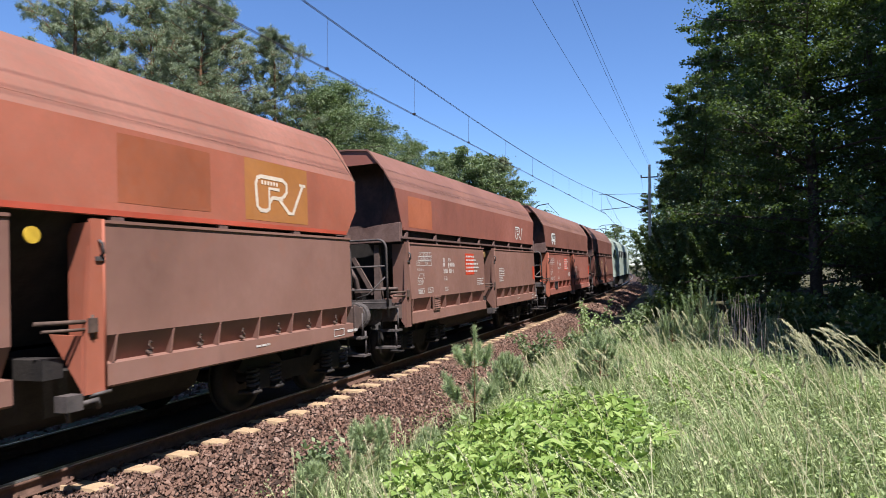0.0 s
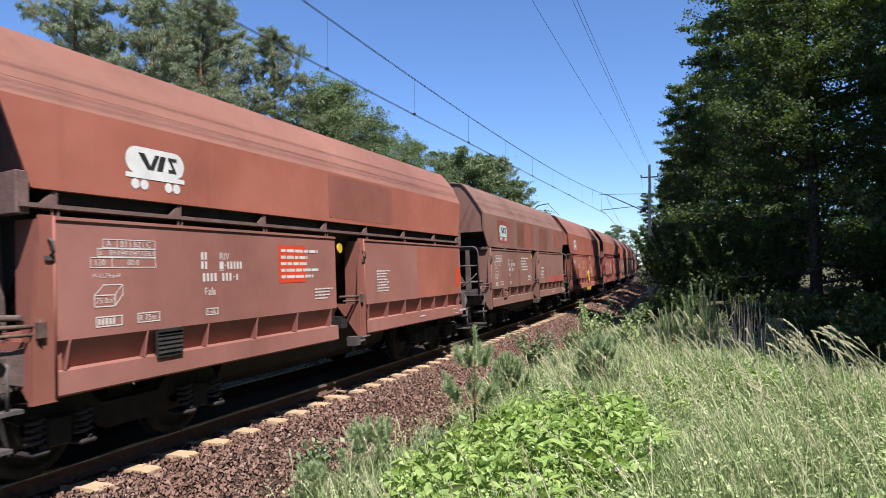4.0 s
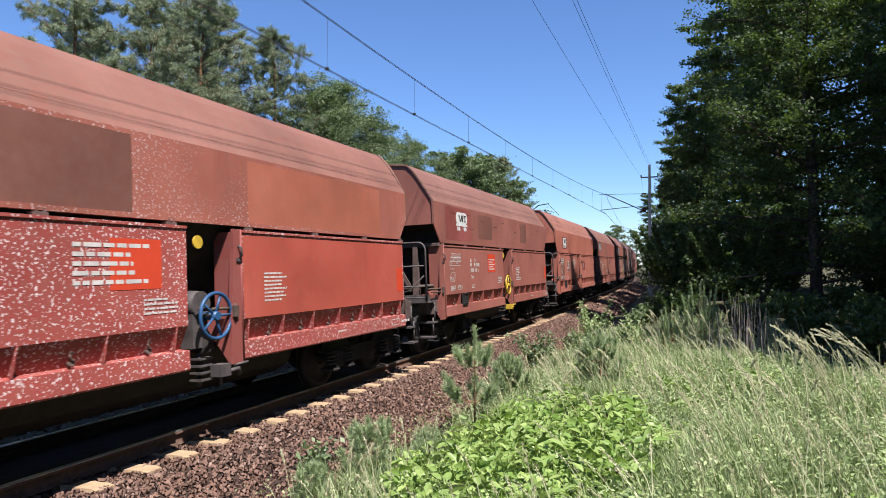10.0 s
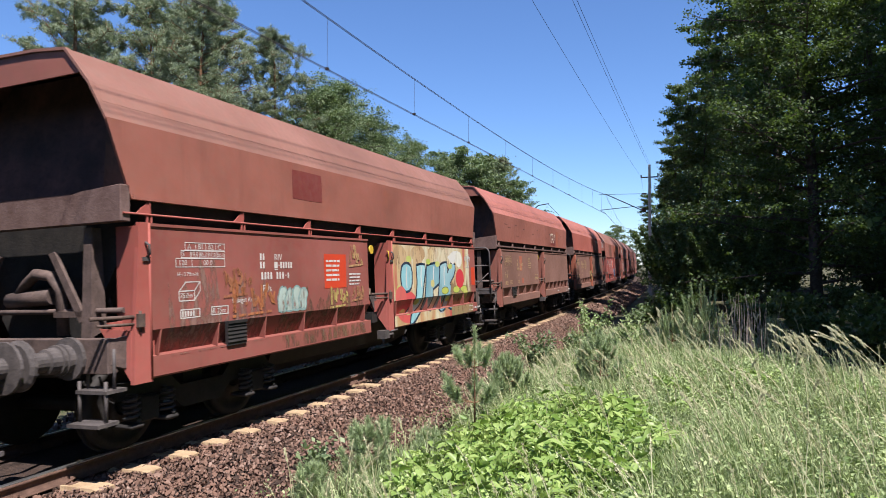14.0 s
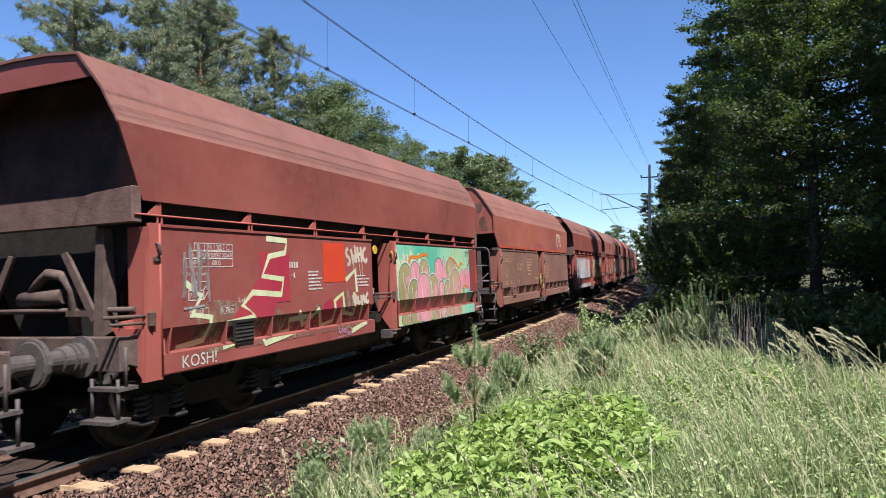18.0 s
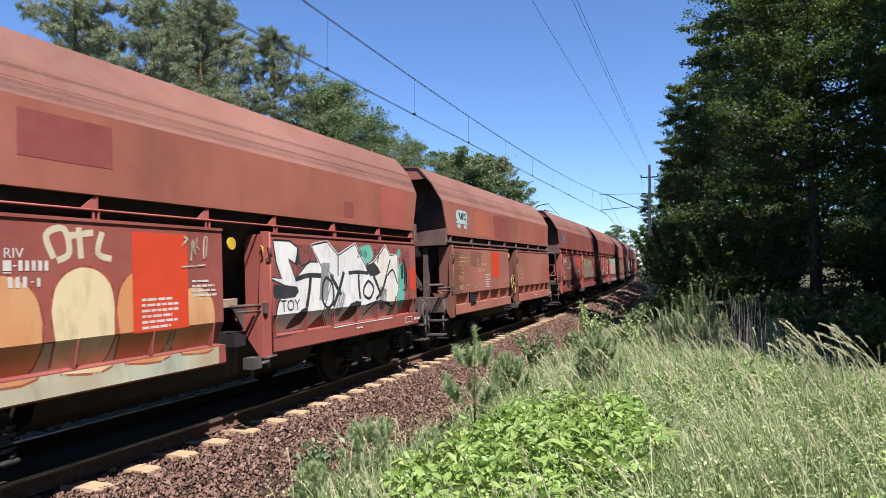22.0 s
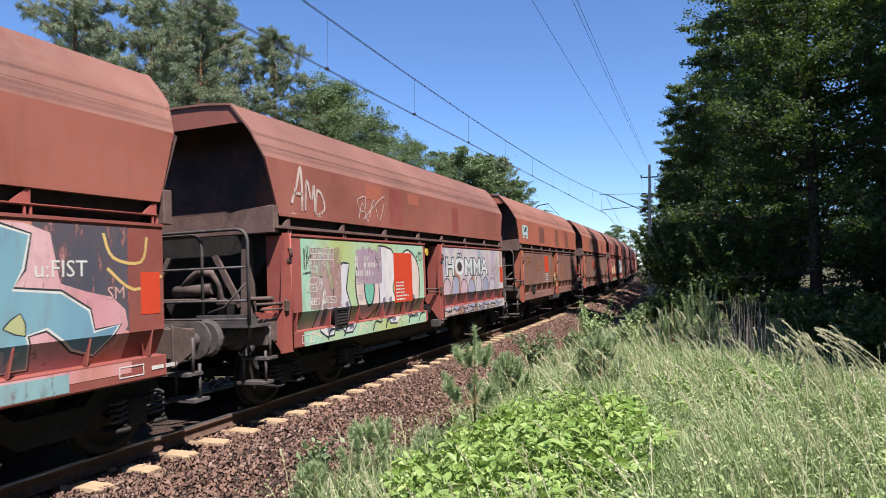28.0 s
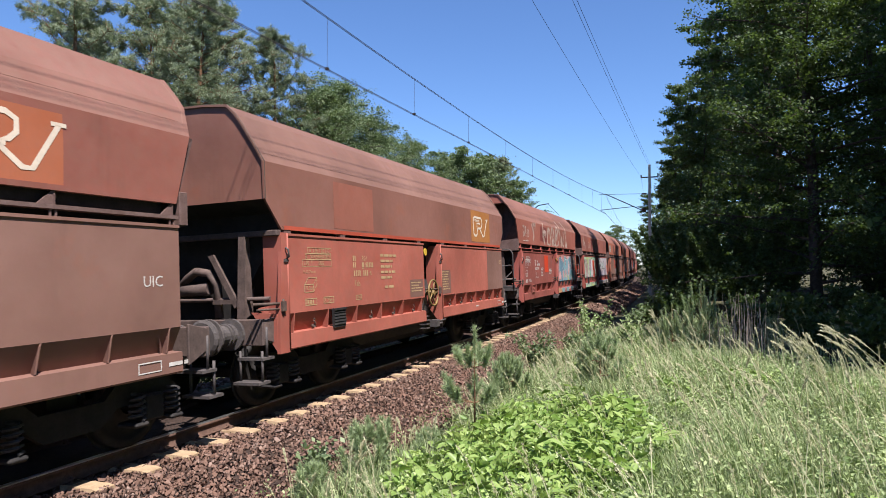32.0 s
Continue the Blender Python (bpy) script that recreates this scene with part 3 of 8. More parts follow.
def m_cock(bm):
    """Brake gear hanging from the sill at mid-wagon."""
    quad_box(bm, -0.06, 0.1, -0.16, 0.0, -0.14, 0.0)
    tube(bm, [(0.04, 0.0, -0.1), (0.08, 0.16, -0.08), (0.06, 0.2, -0.16)], 0.025, 6)
    tube(bm, [(0.02, -0.1, -0.1), (0.02, -0.08, -0.24)], 0.02, 6)
    tube(bm, [(0.05, 0.1, -0.04), (0.12, 0.28, -0.02)], 0.018, 6)


def m_eye(bm):
    """Small lashing hook."""
    tube(bm, [(0.0, 0.03, 0.03), (0.01, -0.01, 0.045), (0.02, -0.03, 0.01), (0.02, 0.0, -0.03), (0.01, 0.03, -0.03)], 0.011, 5)
    tube(bm, [(-0.03, 0, -0.07), (0.01, 0, -0.055)], 0.03, 8)


# markings, all drawn flat on a side: u forward along the wagon, v up
class Sign:
    """Flat marks of one paint, 3 mm proud of a side."""

    def __init__(self, x):
        self.bm, self.x = bmesh.new(), x

    def poly(self, pts):
        self.bm.faces.new([self.bm.verts.new((self.x, u, v)) for u, v in pts])

    def bar(self, u, v, w, h):
        self.poly([(u, v), (u + w, v), (u + w, v + h), (u, v + h)])

    def box(self, u, v, w, h, t=0.012):
        self.bar(u, v, w, t), self.bar(u, v + h - t, w, t), self.bar(u, v + t, t, h - 2 * t), self.bar(u + w - t, v + t, t, h - 2 * t)

    def disc(self, u, v, r, n=14, r2=None):
        self.poly([(u + r * math.cos(2 * math.pi * i / n), v + (r2 or r) * math.sin(2 * math.pi * i / n)) for i in range(n)])

    def line(self, pts, t):
        """A brushed stroke through points."""
        pts = [Vector(p) for p in pts]
        edge = []
        for i, p in enumerate(pts):
            d = pts[min(i + 1, len(pts) - 1)] - pts[max(i - 1, 0)]
            n = Vector((-d.y, d.x)).normalized() * t / 2
            edge.append((p + n, p - n))
        for (a, b), (c, d) in zip(edge, edge[1:]):
            self.poly([b, d, c, a])

    def words(self, u, v, width, h, rng, rows=1, gap=1.5):
        """Lines of lettering too small to read, as bars."""
        for r in range(rows):
            x, end = u, u + width * rng.uniform(0.6, 1.0)
            while x < end:
                w = min(rng.uniform(1.2, 4.0) * h, end - x)
                self.bar(x, v - r * h * gap, w, h * 0.8)
                x += w + h * 0.5

    def digits(self, u, v, count, h, rng):
        """A number as plain bars, one for each figure."""
        for i in range(count):
            self.bar(u + i * h * 0.68, v, h * 0.40, h)


FONT_MESH = {}


def lettering(text, size, u, v, x, paint_of, parent, fat=0.0):
    """Readable words in the built-in font, laid on a side."""
    key = (text, size, fat)
    if key not in FONT_MESH:
        cu = bpy.data.curves.new("words", "FONT")
        cu.body, cu.size, cu.resolution_u, cu.offset = text, size, 2, fat
        tmp = bpy.data.objects.new("words", cu)
        scene.collection.objects.link(tmp)
        me = bpy.data.meshes.new_from_object(tmp.evaluated_get(bpy.context.evaluated_depsgraph_get()))
        bpy.data.objects.remove(tmp)
        me.transform(Matrix(((0, 0, 1, 0), (1, 0, 0, 0), (0, 1, 0, 0), (0, 0, 0, 1))))
        me.materials.clear()
        FONT_MESH[key] = me
    ob = part("lettering", FONT_MESH[key], paint_of, parent)
    ob.location = (x, u, v)
    return ob


GRAF = {}


def tint(c, worn=0.2):
    if c not in GRAF:
        GRAF[c] = flat_paint("spray_paint", c, 0.5, worn, len(GRAF) * 1.3)
    return GRAF[c]


def logo_tank(parent, u, v, main, dark, torn=False):
    """Emblem: a pale rounded tank shape on four wheels, with dark slanted shapes. u, v: its lower left corner."""
    s = Sign(W_EAVE + 0.004)
    w, h = 0.79, 0.275
    pts = []
    for cx, a0 in ((u + w - h / 2, -90), (u + h / 2, 90)):
        pts += [(cx + h / 2 * math.cos(radians(a0 + 18 * i)), v + h / 2 + h / 2 * math.sin(radians(a0 + 18 * i))) for i in range(11)]
    s.poly(pts)
    part("emblem", s.bm, main, parent, "pale emblem")
    s = Sign(W_EAVE + 0.0045)
    s.bar(u + 0.0, v - 0.045, w, 0.05)
    part("emblem_bar", s.bm, main, parent)
    for du in (0.12, 0.235, 0.56, 0.675):
        s = Sign(W_EAVE + 0.004)
        s.disc(u + du, v - 0.105, 0.052)
        part("emblem_wheel", s.bm, main, parent)
    z0, z1 = v + 0.06, v + 0.215
    if torn:
        shapes = [[(0.02, 0.13), (0.2, 0.25), (0.5, 0.30), (0.78, 0.18), (0.8, 0.27), (0.5, 0.36), (0.1, 0.32)], [(0.2, 0.08), (0.36, 0.06), (0.34, 0.2), (0.22, 0.2)], [(0.46, 0.08), (0.6, 0.06), (0.58, 0.19), (0.48, 0.2)]]
        shapes = [[(u + a, v + b) for a, b in sh] for sh in shapes]
    else:
        shapes = [[(u + 0.16, z1), (u + 0.28, z0), (u + 0.34, z0), (u + 0.24, z1)], [(u + 0.30, z0), (u + 0.38, z1), (u + 0.44, z1), (u + 0.36, z0)], [(u + 0.40, z0), (u + 0.45, z1), (u + 0.53, z1), (u + 0.48, z0)],
                  [(u + 0.56, z0), (u + 0.56, z0 + 0.03), (u + 0.66, z0 + 0.03), (u + 0.66, z0)], [(u + 0.56, z1 - 0.03), (u + 0.56, z1), (u + 0.68, z1), (u + 0.68, z1 - 0.03)], [(u + 0.555, z1), (u + 0.64, z0), (u + 0.675, z0), (u + 0.59, z1)]]
    for k, sh in enumerate(shapes):
        s = Sign(W_EAVE + 0.0075 + 0.0003 * k)
        s.poly(sh)
        part("emblem_stroke", s.bm, dark, parent)


def logo_loop(parent, u, v, main, k=1.0):
    """Emblem: one looping outlined stroke that ends in a slanted bar."""
    s = Sign(W_EAVE + 0.006)
    g = lambda pts: [(u + 1.22 * a * k, v + 0.04 + 0.88 * b * k) for a, b in pts]
    s.line(g([(0.50, 0.22), (0.30, 0.22), (0.24, 0.12), (0.24, 0.04), (0.18, 0.0), (0.08, 0.0), (0.02, 0.06), (0.0, 0.40), (0.03, 0.50), (0.10, 0.53), (0.50, 0.53), (0.58, 0.47), (0.58, 0.34), (0.52, 0.26), (0.42, 0.22), (0.62, 0.0), (0.70, 0.0), (0.92, 0.5)]), 0.055 * k)
    s.line(g([(0.24, 0.12), (0.24, 0.36), (0.44, 0.36)]), 0.045 * k)
    s.line(g([(0.85, 0.5), (0.98, 0.5)]), 0.04 * k)
    for i in range(6):
        s.bar(u + 1.22 * (0.1 + 0.055 * i) * k, v + 0.04 + 0.36 * k, 0.04 * k, 0.055 * k)
    part("emblem", s.bm, main, parent, "pale looped emblem")


def smooth_line(pts, n):
    """A soft curve through the points."""
    out = []
    P = [Vector(p) for p in pts]
    for i in range(len(P) - 1):
        a, b, c, d = P[max(i - 1, 0)], P[i], P[i + 1], P[min(i + 2, len(P) - 1)]
        for j in range(n):
            t = j / n
            out.append(tuple(0.5 * (2 * b + (c - a) * t + (2 * a - 5 * b + 4 * c - d) * t * t + (3 * b - a - 3 * c + d) * t ** 3)))
    out.append(tuple(P[-1]))
    return out


def worn_spray(name, tones, seed, grain=0.8, thin=0.0, run=0.35):
    """Clouded spray paint in several tones, streaked downwards; thin paint lets the steel show."""
    m, nt, b = material(name, 0.5, 0.0, 0.3)
    n1 = noise_of(nt, grain, 3, 0.5, (1, 1, run), seed=seed)
    k = len(tones)
    col = ramp(nt, n1, [(0.34 + 0.32 * i / max(k - 1, 1), t) for i, t in enumerate(tones)]) if k > 1 else ramp(nt, n1, [(0.3, tuple(x * 0.82 for x in tones[0])), (0.7, tones[0])])
    dirt = noise_of(nt, 6, 6, 0.65, (1, 1, 0.4), seed=seed + 3)
    col = mix(nt, col, (0.16, 0.09, 0.07), ramp(nt, dirt, [(0.5, (0, 0, 0)), (0.85, (0.55, 0.55, 0.55))]))
    nt.links.new(col, b.inputs["Base Color"])
    if thin:
        gaps = noise_of(nt, 11, 5, 0.7, (1, 1, 0.3), seed=seed + 8)
        tr = nt.nodes.new("ShaderNodeBsdfTransparent")
        ms = nt.nodes.new("ShaderNodeMixShader")
        nt.links.new(ramp(nt, gaps, [(0.62 - 0.3 * thin, (1, 1, 1)), (0.74 - 0.2 * thin, (0, 0, 0))]), ms.inputs["Fac"])
        nt.links.new(tr.outputs["BSDF"], ms.inputs[1])
        nt.links.new(b.outputs["BSDF"], ms.inputs[2])
        nt.links.new(ms.outputs["Shader"], nt.nodes["Material Output"].inputs["Surface"])
    return m


SPRAY = {}


def sprayed(*tones, thin=0.0, grain=0.8):
    key = (tones, thin, grain)
    if key not in SPRAY:
        SPRAY[key] = worn_spray("spray_paint", list(tones), 2.3 * len(SPRAY), grain, thin)
    return SPRAY[key]


BANDS = ((Z_FOLD, 9.0), (Z_SILLTOP - 0.005, Z_FOLD), (Z_SILL + 0.01, Z_SILLTOP - 0.02))


class Wrap(Sign):
    """Paint that follows a lower panel over its fold and on to the sill."""

    def place(self, band, u, v):
        if band == 0:
            return (W_SIDE + self.x, u, v)
        if band == 1:
            return (1.345 + 0.125 * (v - Z_SILLTOP) / (Z_FOLD - Z_SILLTOP) + self.x + 0.003, u, v - 0.002)
        return (1.49 + self.x, u, v)

    def poly(self, pts):
        for k, (lo, hi) in enumerate(BANDS):
            cut = [tuple(p) for p in pts]
            for lim, sgn in ((lo, 1), (hi, -1)):
                out = []
                for i, p in enumerate(cut):
                    q = cut[i - 1]
                    dp, dq = sgn * (p[1] - lim), sgn * (q[1] - lim)
                    if (dp >= 0) != (dq >= 0):
                        t = dq / (dq - dp)
                        out.append((q[0] + (p[0] - q[0]) * t, lim))
                    if dp >= 0:
                        out.append(p)
                cut = out
            if len(cut) > 2:
                self.bm.faces.new([self.bm.verts.new(self.place(k, u, v)) for u, v in cut])


LAYER = {}


def rise_of(parent):
    LAYER[parent] = LAYER.get(parent, 0.0009) + 0.00004
    return LAYER[parent]


def field(parent, pts, paint_of, name="painted_field"):
    """A painted area on a lower panel."""
    s = Wrap(rise_of(parent))
    s.poly(pts)
    return part(name, s.bm, paint_of, parent)


def form(parent, pts, fill, edge=None, rim=None, t=0.05, soft=4):
    """One sprayed shape: rim, dark edge and fill."""
    ring = smooth_line(list(pts) + [pts[0]], soft) if soft else list(pts) + [pts[0]]
    for mat, wide, name in ((rim, t * 2.4, "sprayed_halo"), (edge, t * 1.3, "sprayed_edge")):
        if mat:
            s = Wrap(rise_of(parent))
            s.line(ring + [ring[1]], wide)
            part(name, s.bm, mat, parent)
    s = Wrap(rise_of(parent))
    s.poly(ring[:-1])
    return part("sprayed_form", s.bm, fill, parent)


def stroke(parent, pts, paint_of, t=0.03, soft=4, name="sprayed_stroke"):
    s = Wrap(rise_of(parent))
    s.line(smooth_line(pts, soft) if soft else pts, t)
    return part(name, s.bm, paint_of, parent)


def finger(u, r, top, low=0.84, lean=0.0):
    """Outline of a round-topped upright shape."""
    return [(u - r * 0.8, low), (u - r, (low + top) / 2)] + [(u + lean + r * math.cos(math.pi - a * 0.5236), top - r + r * math.sin(math.pi - a * 0.5236)) for a in range(7)] + [(u + r, (low + top) / 2), (u + r * 0.8, low)]


def oval(u, v, a, b, n=16):
    return [(u + a * math.cos(2 * math.pi * i / n), v + b * math.sin(2 * math.pi * i / n)) for i in range(n)]


def scrawl(parent, u, v, w, h, c, seed, n=4, t=0.03, x=None):
    """A hand-sprayed tag."""
    rng = random.Random(seed)
    s = Sign((x or W_EAVE) + 0.009)
    for i in range(n):
        a = u + w * i / n
        pts = [(a + rng.uniform(0, w / n), v + rng.uniform(0, h)) for _ in range(5)]
        s.line(smooth_line(pts, 4), t * rng.uniform(0.7, 1.2))
    s.line([(u, v - 0.03), (u + w * 0.9, v - 0.01)], t * 0.7)
    part("tag", s.bm, sprayed(c, thin=0.5), parent)


def patches(parent, rows, x):
    """Repainted fields: (u, v, width, height, colour)."""
    for u, v, w, h, c in rows:
        s = Sign(x + 0.0022)
        s.poly([(u, v), (u + w * 0.5, v - 0.004), (u + w, v), (u + w + 0.006, v + h * 0.5), (u + w, v + h), (u + w * 0.4, v + h + 0.004), (u, v + h), (u - 0.005, v + h * 0.4)])
        part("paint_patch", s.bm, patch_paint(c), parent)


PATCH = {}


def patch_paint(c):
    if c not in PATCH:
        PATCH[c] = paint("touched_up_paint", c, 4.1 * len(PATCH), 0.25, 0.25, 0.35)
    return PATCH[c]


WAGONS, WHEELS = [], []
LOADING = {7: -3.35, 14: -3.95, 17: -3.97, 19: -3.74, 24: -3.4, 18: -4.0, 20: -3.9}      # wagons with a written cargo note, and where


def wagon(i, kind, upper, lower, railing=True, wheel=None, ink=None, logo=None, patch_up=(), patch_low=(), red=(-1.95, 1.70, 0.64, 0.50), red_strip=None, slim=False, seams=False, notice=(), chip_up=None, roof=None, frame_tone=None, chips=0.0, label="", tag_end=None):
    rng = random.Random(100 + i)
    ink = ink or M_WHITE
    root = empty("hopper_wagon", Matrix.Identity(4), label or "weathered red-brown bogie hopper wagon on the railway track", "freight wagon", "wagons of the coal train")
    up = paint("upper_paint", tuple(c * 1.06 for c in upper), i * 7.3, 0.32, 0.3, 0.45, chips if chip_up is None else chip_up)
    lo = paint("lower_paint", tuple(c * 1.16 for c in lower), i * 5.1 + 3, 0.4, 0.22, 0.4, chips)
    top = paint("roof_paint", roof or tuple(c * 0.45 + d for c, d in zip(upper, (0.090, 0.051, 0.040))), i * 4.9 + 2, 0.75, 0.22, 0.25, 0.0, (0.190, 0.112, 0.084))
    end = paint("post_paint", frame_tone or lower, i * 3.7 + 1, 0.3, 0.3, 0.3)
    P = lambda nm, key, build, mat, par=root, label="": part(nm, cached(key, build), mat, par, label)
    P("roof", ("roof", kind), m_roof(kind), top)
    P("roof_seam", ("roof_seam", kind), m_roof_seam(kind), top)
    # Near-black colour here paints in the shade of the gap.
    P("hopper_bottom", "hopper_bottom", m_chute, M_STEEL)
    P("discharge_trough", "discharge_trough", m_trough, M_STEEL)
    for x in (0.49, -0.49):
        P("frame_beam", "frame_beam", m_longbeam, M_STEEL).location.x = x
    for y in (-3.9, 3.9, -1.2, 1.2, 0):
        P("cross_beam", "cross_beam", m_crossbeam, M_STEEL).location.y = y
    for sx in (1, -1):
        hs = P("hopper_side", ("hopper_side", sx, kind), m_side(sx, kind), up)
        P("rim", ("rim", sx, kind), m_rim(sx, kind), up, hs)
        for y0, y1 in ((-5.2, -0.50), (0.40, FRONT)):
            flap = P("discharge_flap", ("discharge_flap", sx, y0), m_flap(y0, y1, sx), lo)
            n = 6 if y0 < 0 else 7
            for j in range(n):
                rib = P("rib", ("rib", sx), m_rib(sx), lo, flap)
                rib.location.y = y0 + 0.12 + (y1 - y0 - 0.3) * j / (n - 1)
                if kind == "closed" and sx > 0 and j < n - 1:
                    eye_ = P("lashing_eye", "lashing_eye", m_eye, M_FRAME, flap)
                    eye_.location = (1.45, y0 + 0.12 + (y1 - y0 - 0.3) * (j + 0.6) / (n - 1), 1.13)
        for y in (-5.2, 0.40):
            po = P("end_post", ("end_post", sx), m_post(sx), end)
            po.location.y = y
            hk = P("hook", ("hook", sx), m_hook(sx), M_GREY)
            hk.location.y = y - 0.07
            lk = P("flap_lock", ("flap_lock", sx), m_lock(sx), M_FRAME)
            lk.location.y = y - 0.2
        if kind == "open":
            P("side_rail", ("side_rail", sx, slim), m_siderail(sx, slim), end if slim else M_BEAM)
        for y in STRUTS:
            st = P("strut" if kind == "open" else "bracket", ("strut" if kind == "open" else "bracket", sx), m_strut(sx) if kind == "open" else m_bracket(sx), end if slim else M_BEAM)
            st.location.y = y
    for sy in (-1, 1):
        back = FRONT - HALF if sy > 0 else 0.0
        P("gable_plate", ("gable_plate", sy, kind), m_gable(sy, kind), up).location.y = back
        if kind == "open":
            # The recess is coloured dark to add to the roof's shadow.
            P("end_wall", ("end_wall", sy), m_recess(sy), M_ENDSHADE).location.y = back
        else:
            # Black steel in place of wagon paint: the shade under the end, as colour.
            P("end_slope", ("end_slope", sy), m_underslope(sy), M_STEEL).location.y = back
        if kind == "closed":
            # Dark brown bead as the thin line of shade along the edge.
            P("shadow_gap_bead", ("shadow_gap_bead", sy), m_end_rim(sy), M_FRAME).location.y = back
        P("end_beam", ("end_beam", sy, kind), m_band(sy, kind), M_DUSTY if kind == "closed" else M_BEAM).location.y = back
        P("end_chute", ("end_chute", sy), m_slope(sy), M_FRAME if not chips else lo).location.y = back
        P("buffer_beam", ("buffer_beam", sy), m_buffer_beam(sy), M_DUSTY)
        P("end_bracing", ("end_bracing", sy), m_brace(sy), M_DUSTY if not chips else lo).location.y = back
        P("coupling", ("coupling", sy), m_coupling(sy), M_STEEL)
        for x in (-0.92, 0.92):
            P("stanchion", ("stanchion", sy), m_stanchion(sy), M_DUSTY).location = (x, back, 0)
        for sx in (1, -1):
            P("knee_plate", ("knee_plate", sy, sx), m_knee(sy, sx), end).location.y = back
            bu = P("buffer", "buffer", m_buffer, M_GREY)
            bu.matrix_basis = pose(sx * 0.875, sy * 5.62, 1.05, 0, 0, 0 if sy > 0 else 180)
            for z, yy in ((0.42, 5.66), (0.72, 5.56)):
                P("step", "step", m_step, M_GREY).matrix_basis = pose(sx * 1.2, sy * yy, z)
    if railing:
        P("platform_railing", ("platform_railing", -1), m_railing(-1), M_GREY)
    P("air_tank", "air_tank", m_tank, M_STEEL).matrix_basis = pose(0.1, -5.25, 0.98)
    for yb in (-4.05, 4.05):
        bogie = new("bogie")
        bogie.parent = root
        bogie.location.y = yb
        # Bogie parts wear the darkened steels, which paint in part of the shade.
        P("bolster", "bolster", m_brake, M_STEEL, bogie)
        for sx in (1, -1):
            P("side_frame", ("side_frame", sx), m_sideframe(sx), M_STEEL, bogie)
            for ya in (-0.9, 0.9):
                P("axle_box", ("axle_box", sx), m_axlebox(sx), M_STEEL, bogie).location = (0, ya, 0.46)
                for d in (-0.24, 0.24):
                    P("spring", "spring", m_spring, M_SPRING, bogie).location = (sx * 1.19, ya + d, 0.36)
        for ya in (-0.9, 0.9):
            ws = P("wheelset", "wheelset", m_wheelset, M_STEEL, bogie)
            ws.matrix_parent_inverse = pose(0, ya, 0.46)
            WHEELS.append(ws)
    # fittings on the near side
    P("label_holder", "label_holder", m_holder, M_STEEL if i % 4 else lo).matrix_basis = pose(1.475, -3.92, 1.0)
    P("brake_lever", "brake_lever", m_cock, M_YELLOW if wheel == M_YELLOW else M_GREY).matrix_basis = pose(1.42, 0.12, 0.80)
    P("lamp_cap", "lamp_cap", lambda bm: tube(bm, [(0, 0, 0), (0.02, 0, 0)], 0.075, 14), M_YELLOW if i % 3 else M_OCHRE).matrix_basis = pose(1.40, -0.26, 2.20)
    if wheel:
        P("gearbox", "gearbox", m_gearbox, M_GREY).matrix_basis = pose(1.42, -0.12, 1.5)
        P("handwheel", "handwheel", m_handwheel, wheel, label="spoked handwheel").matrix_basis = pose(1.47, -0.05, 1.36)
    if slim:
        P("gap_beam", "gap_beam", lambda bm: (quad_box(bm, 1.10, 1.18, -0.47, 0.12, 1.42, 1.53), bevelled(bm, 0.008)), M_WOOD, label="pale cross beam in the gap")
        P("gap_plate", "gap_plate", lambda bm: prism(bm, [(1.2, -0.02, 1.40), (1.2, 0.30, 0.95), (1.2, 0.32, 1.40)], (0.02, 0, 0)), M_GREY)
        P("yellow_grip", "yellow_grip", lambda bm: tube(bm, [(-0.02, 0, 0), (0.012, 0, 0.01), (0.012, 0, 0.15), (-0.02, 0, 0.16)], 0.011, 6), M_YELLOW).matrix_basis = pose(1.49, 0.225, 2.02)
    # lettering on the lower panels
    x = W_SIDE + 0.0036

    def mark(name, label=""):
        m_ = Sign(x)
        yield m_
        ob_ = part(name, m_.bm, ink, root, label)
        if "number" in name or "owner" in name:
            ob_["kind"] = "stuff"

    for s in mark("load_table", "painted load table"):
        for k, (u0, n) in enumerate(((-4.70, 4), (-4.76, 5), (-4.84, 2))):
            z, h = (2.10, 2.015, 1.915)[k], (0.088, 0.085, 0.10)[k]
            wide = -4.06 - u0
            s.box(u0, z, wide, h, 0.008)
            for q in range(1, n):
                s.bar(u0 + wide * q / n - (0.15 if k == 2 else 0), z, 0.007, h)
    for q, txt in enumerate(("A", "B1", "B2", "C")):
        lettering(txt, 0.085, -4.66 + 0.16 * q, 2.115, x + 0.0003, ink, root)
        lettering(("39.0", "40.0", "47.0", "56.0")[q], 0.07, -4.62 + 0.143 * q, 2.033, x + 0.0003, ink, root)
    lettering("S", 0.08, -4.745, 2.033, x + 0.0003, ink, root), lettering("120", 0.085, -4.80, 1.937, x + 0.0003, ink, root), lettering("00.0", 0.085, -4.42, 1.937, x + 0.0003, ink, root)
    lettering("H-12.79m-H", 0.062, -4.82, 1.82, x, ink, root)
    for s in mark("volume_mark", "painted box outline"):
        s.line([(-4.80, 1.555), (-4.80, 1.66), (-4.70, 1.755), (-4.48, 1.755), (-4.48, 1.66), (-4.57, 1.555), (-4.80, 1.555)], 0.012)
        s.line([(-4.80, 1.66), (-4.57, 1.66), (-4.48, 1.755)], 0.012), s.line([(-4.57, 1.66), (-4.57, 1.555)], 0.012)
    lettering("75.0m\u00b3", 0.075, -4.785, 1.585, x + 0.0003, ink, root)
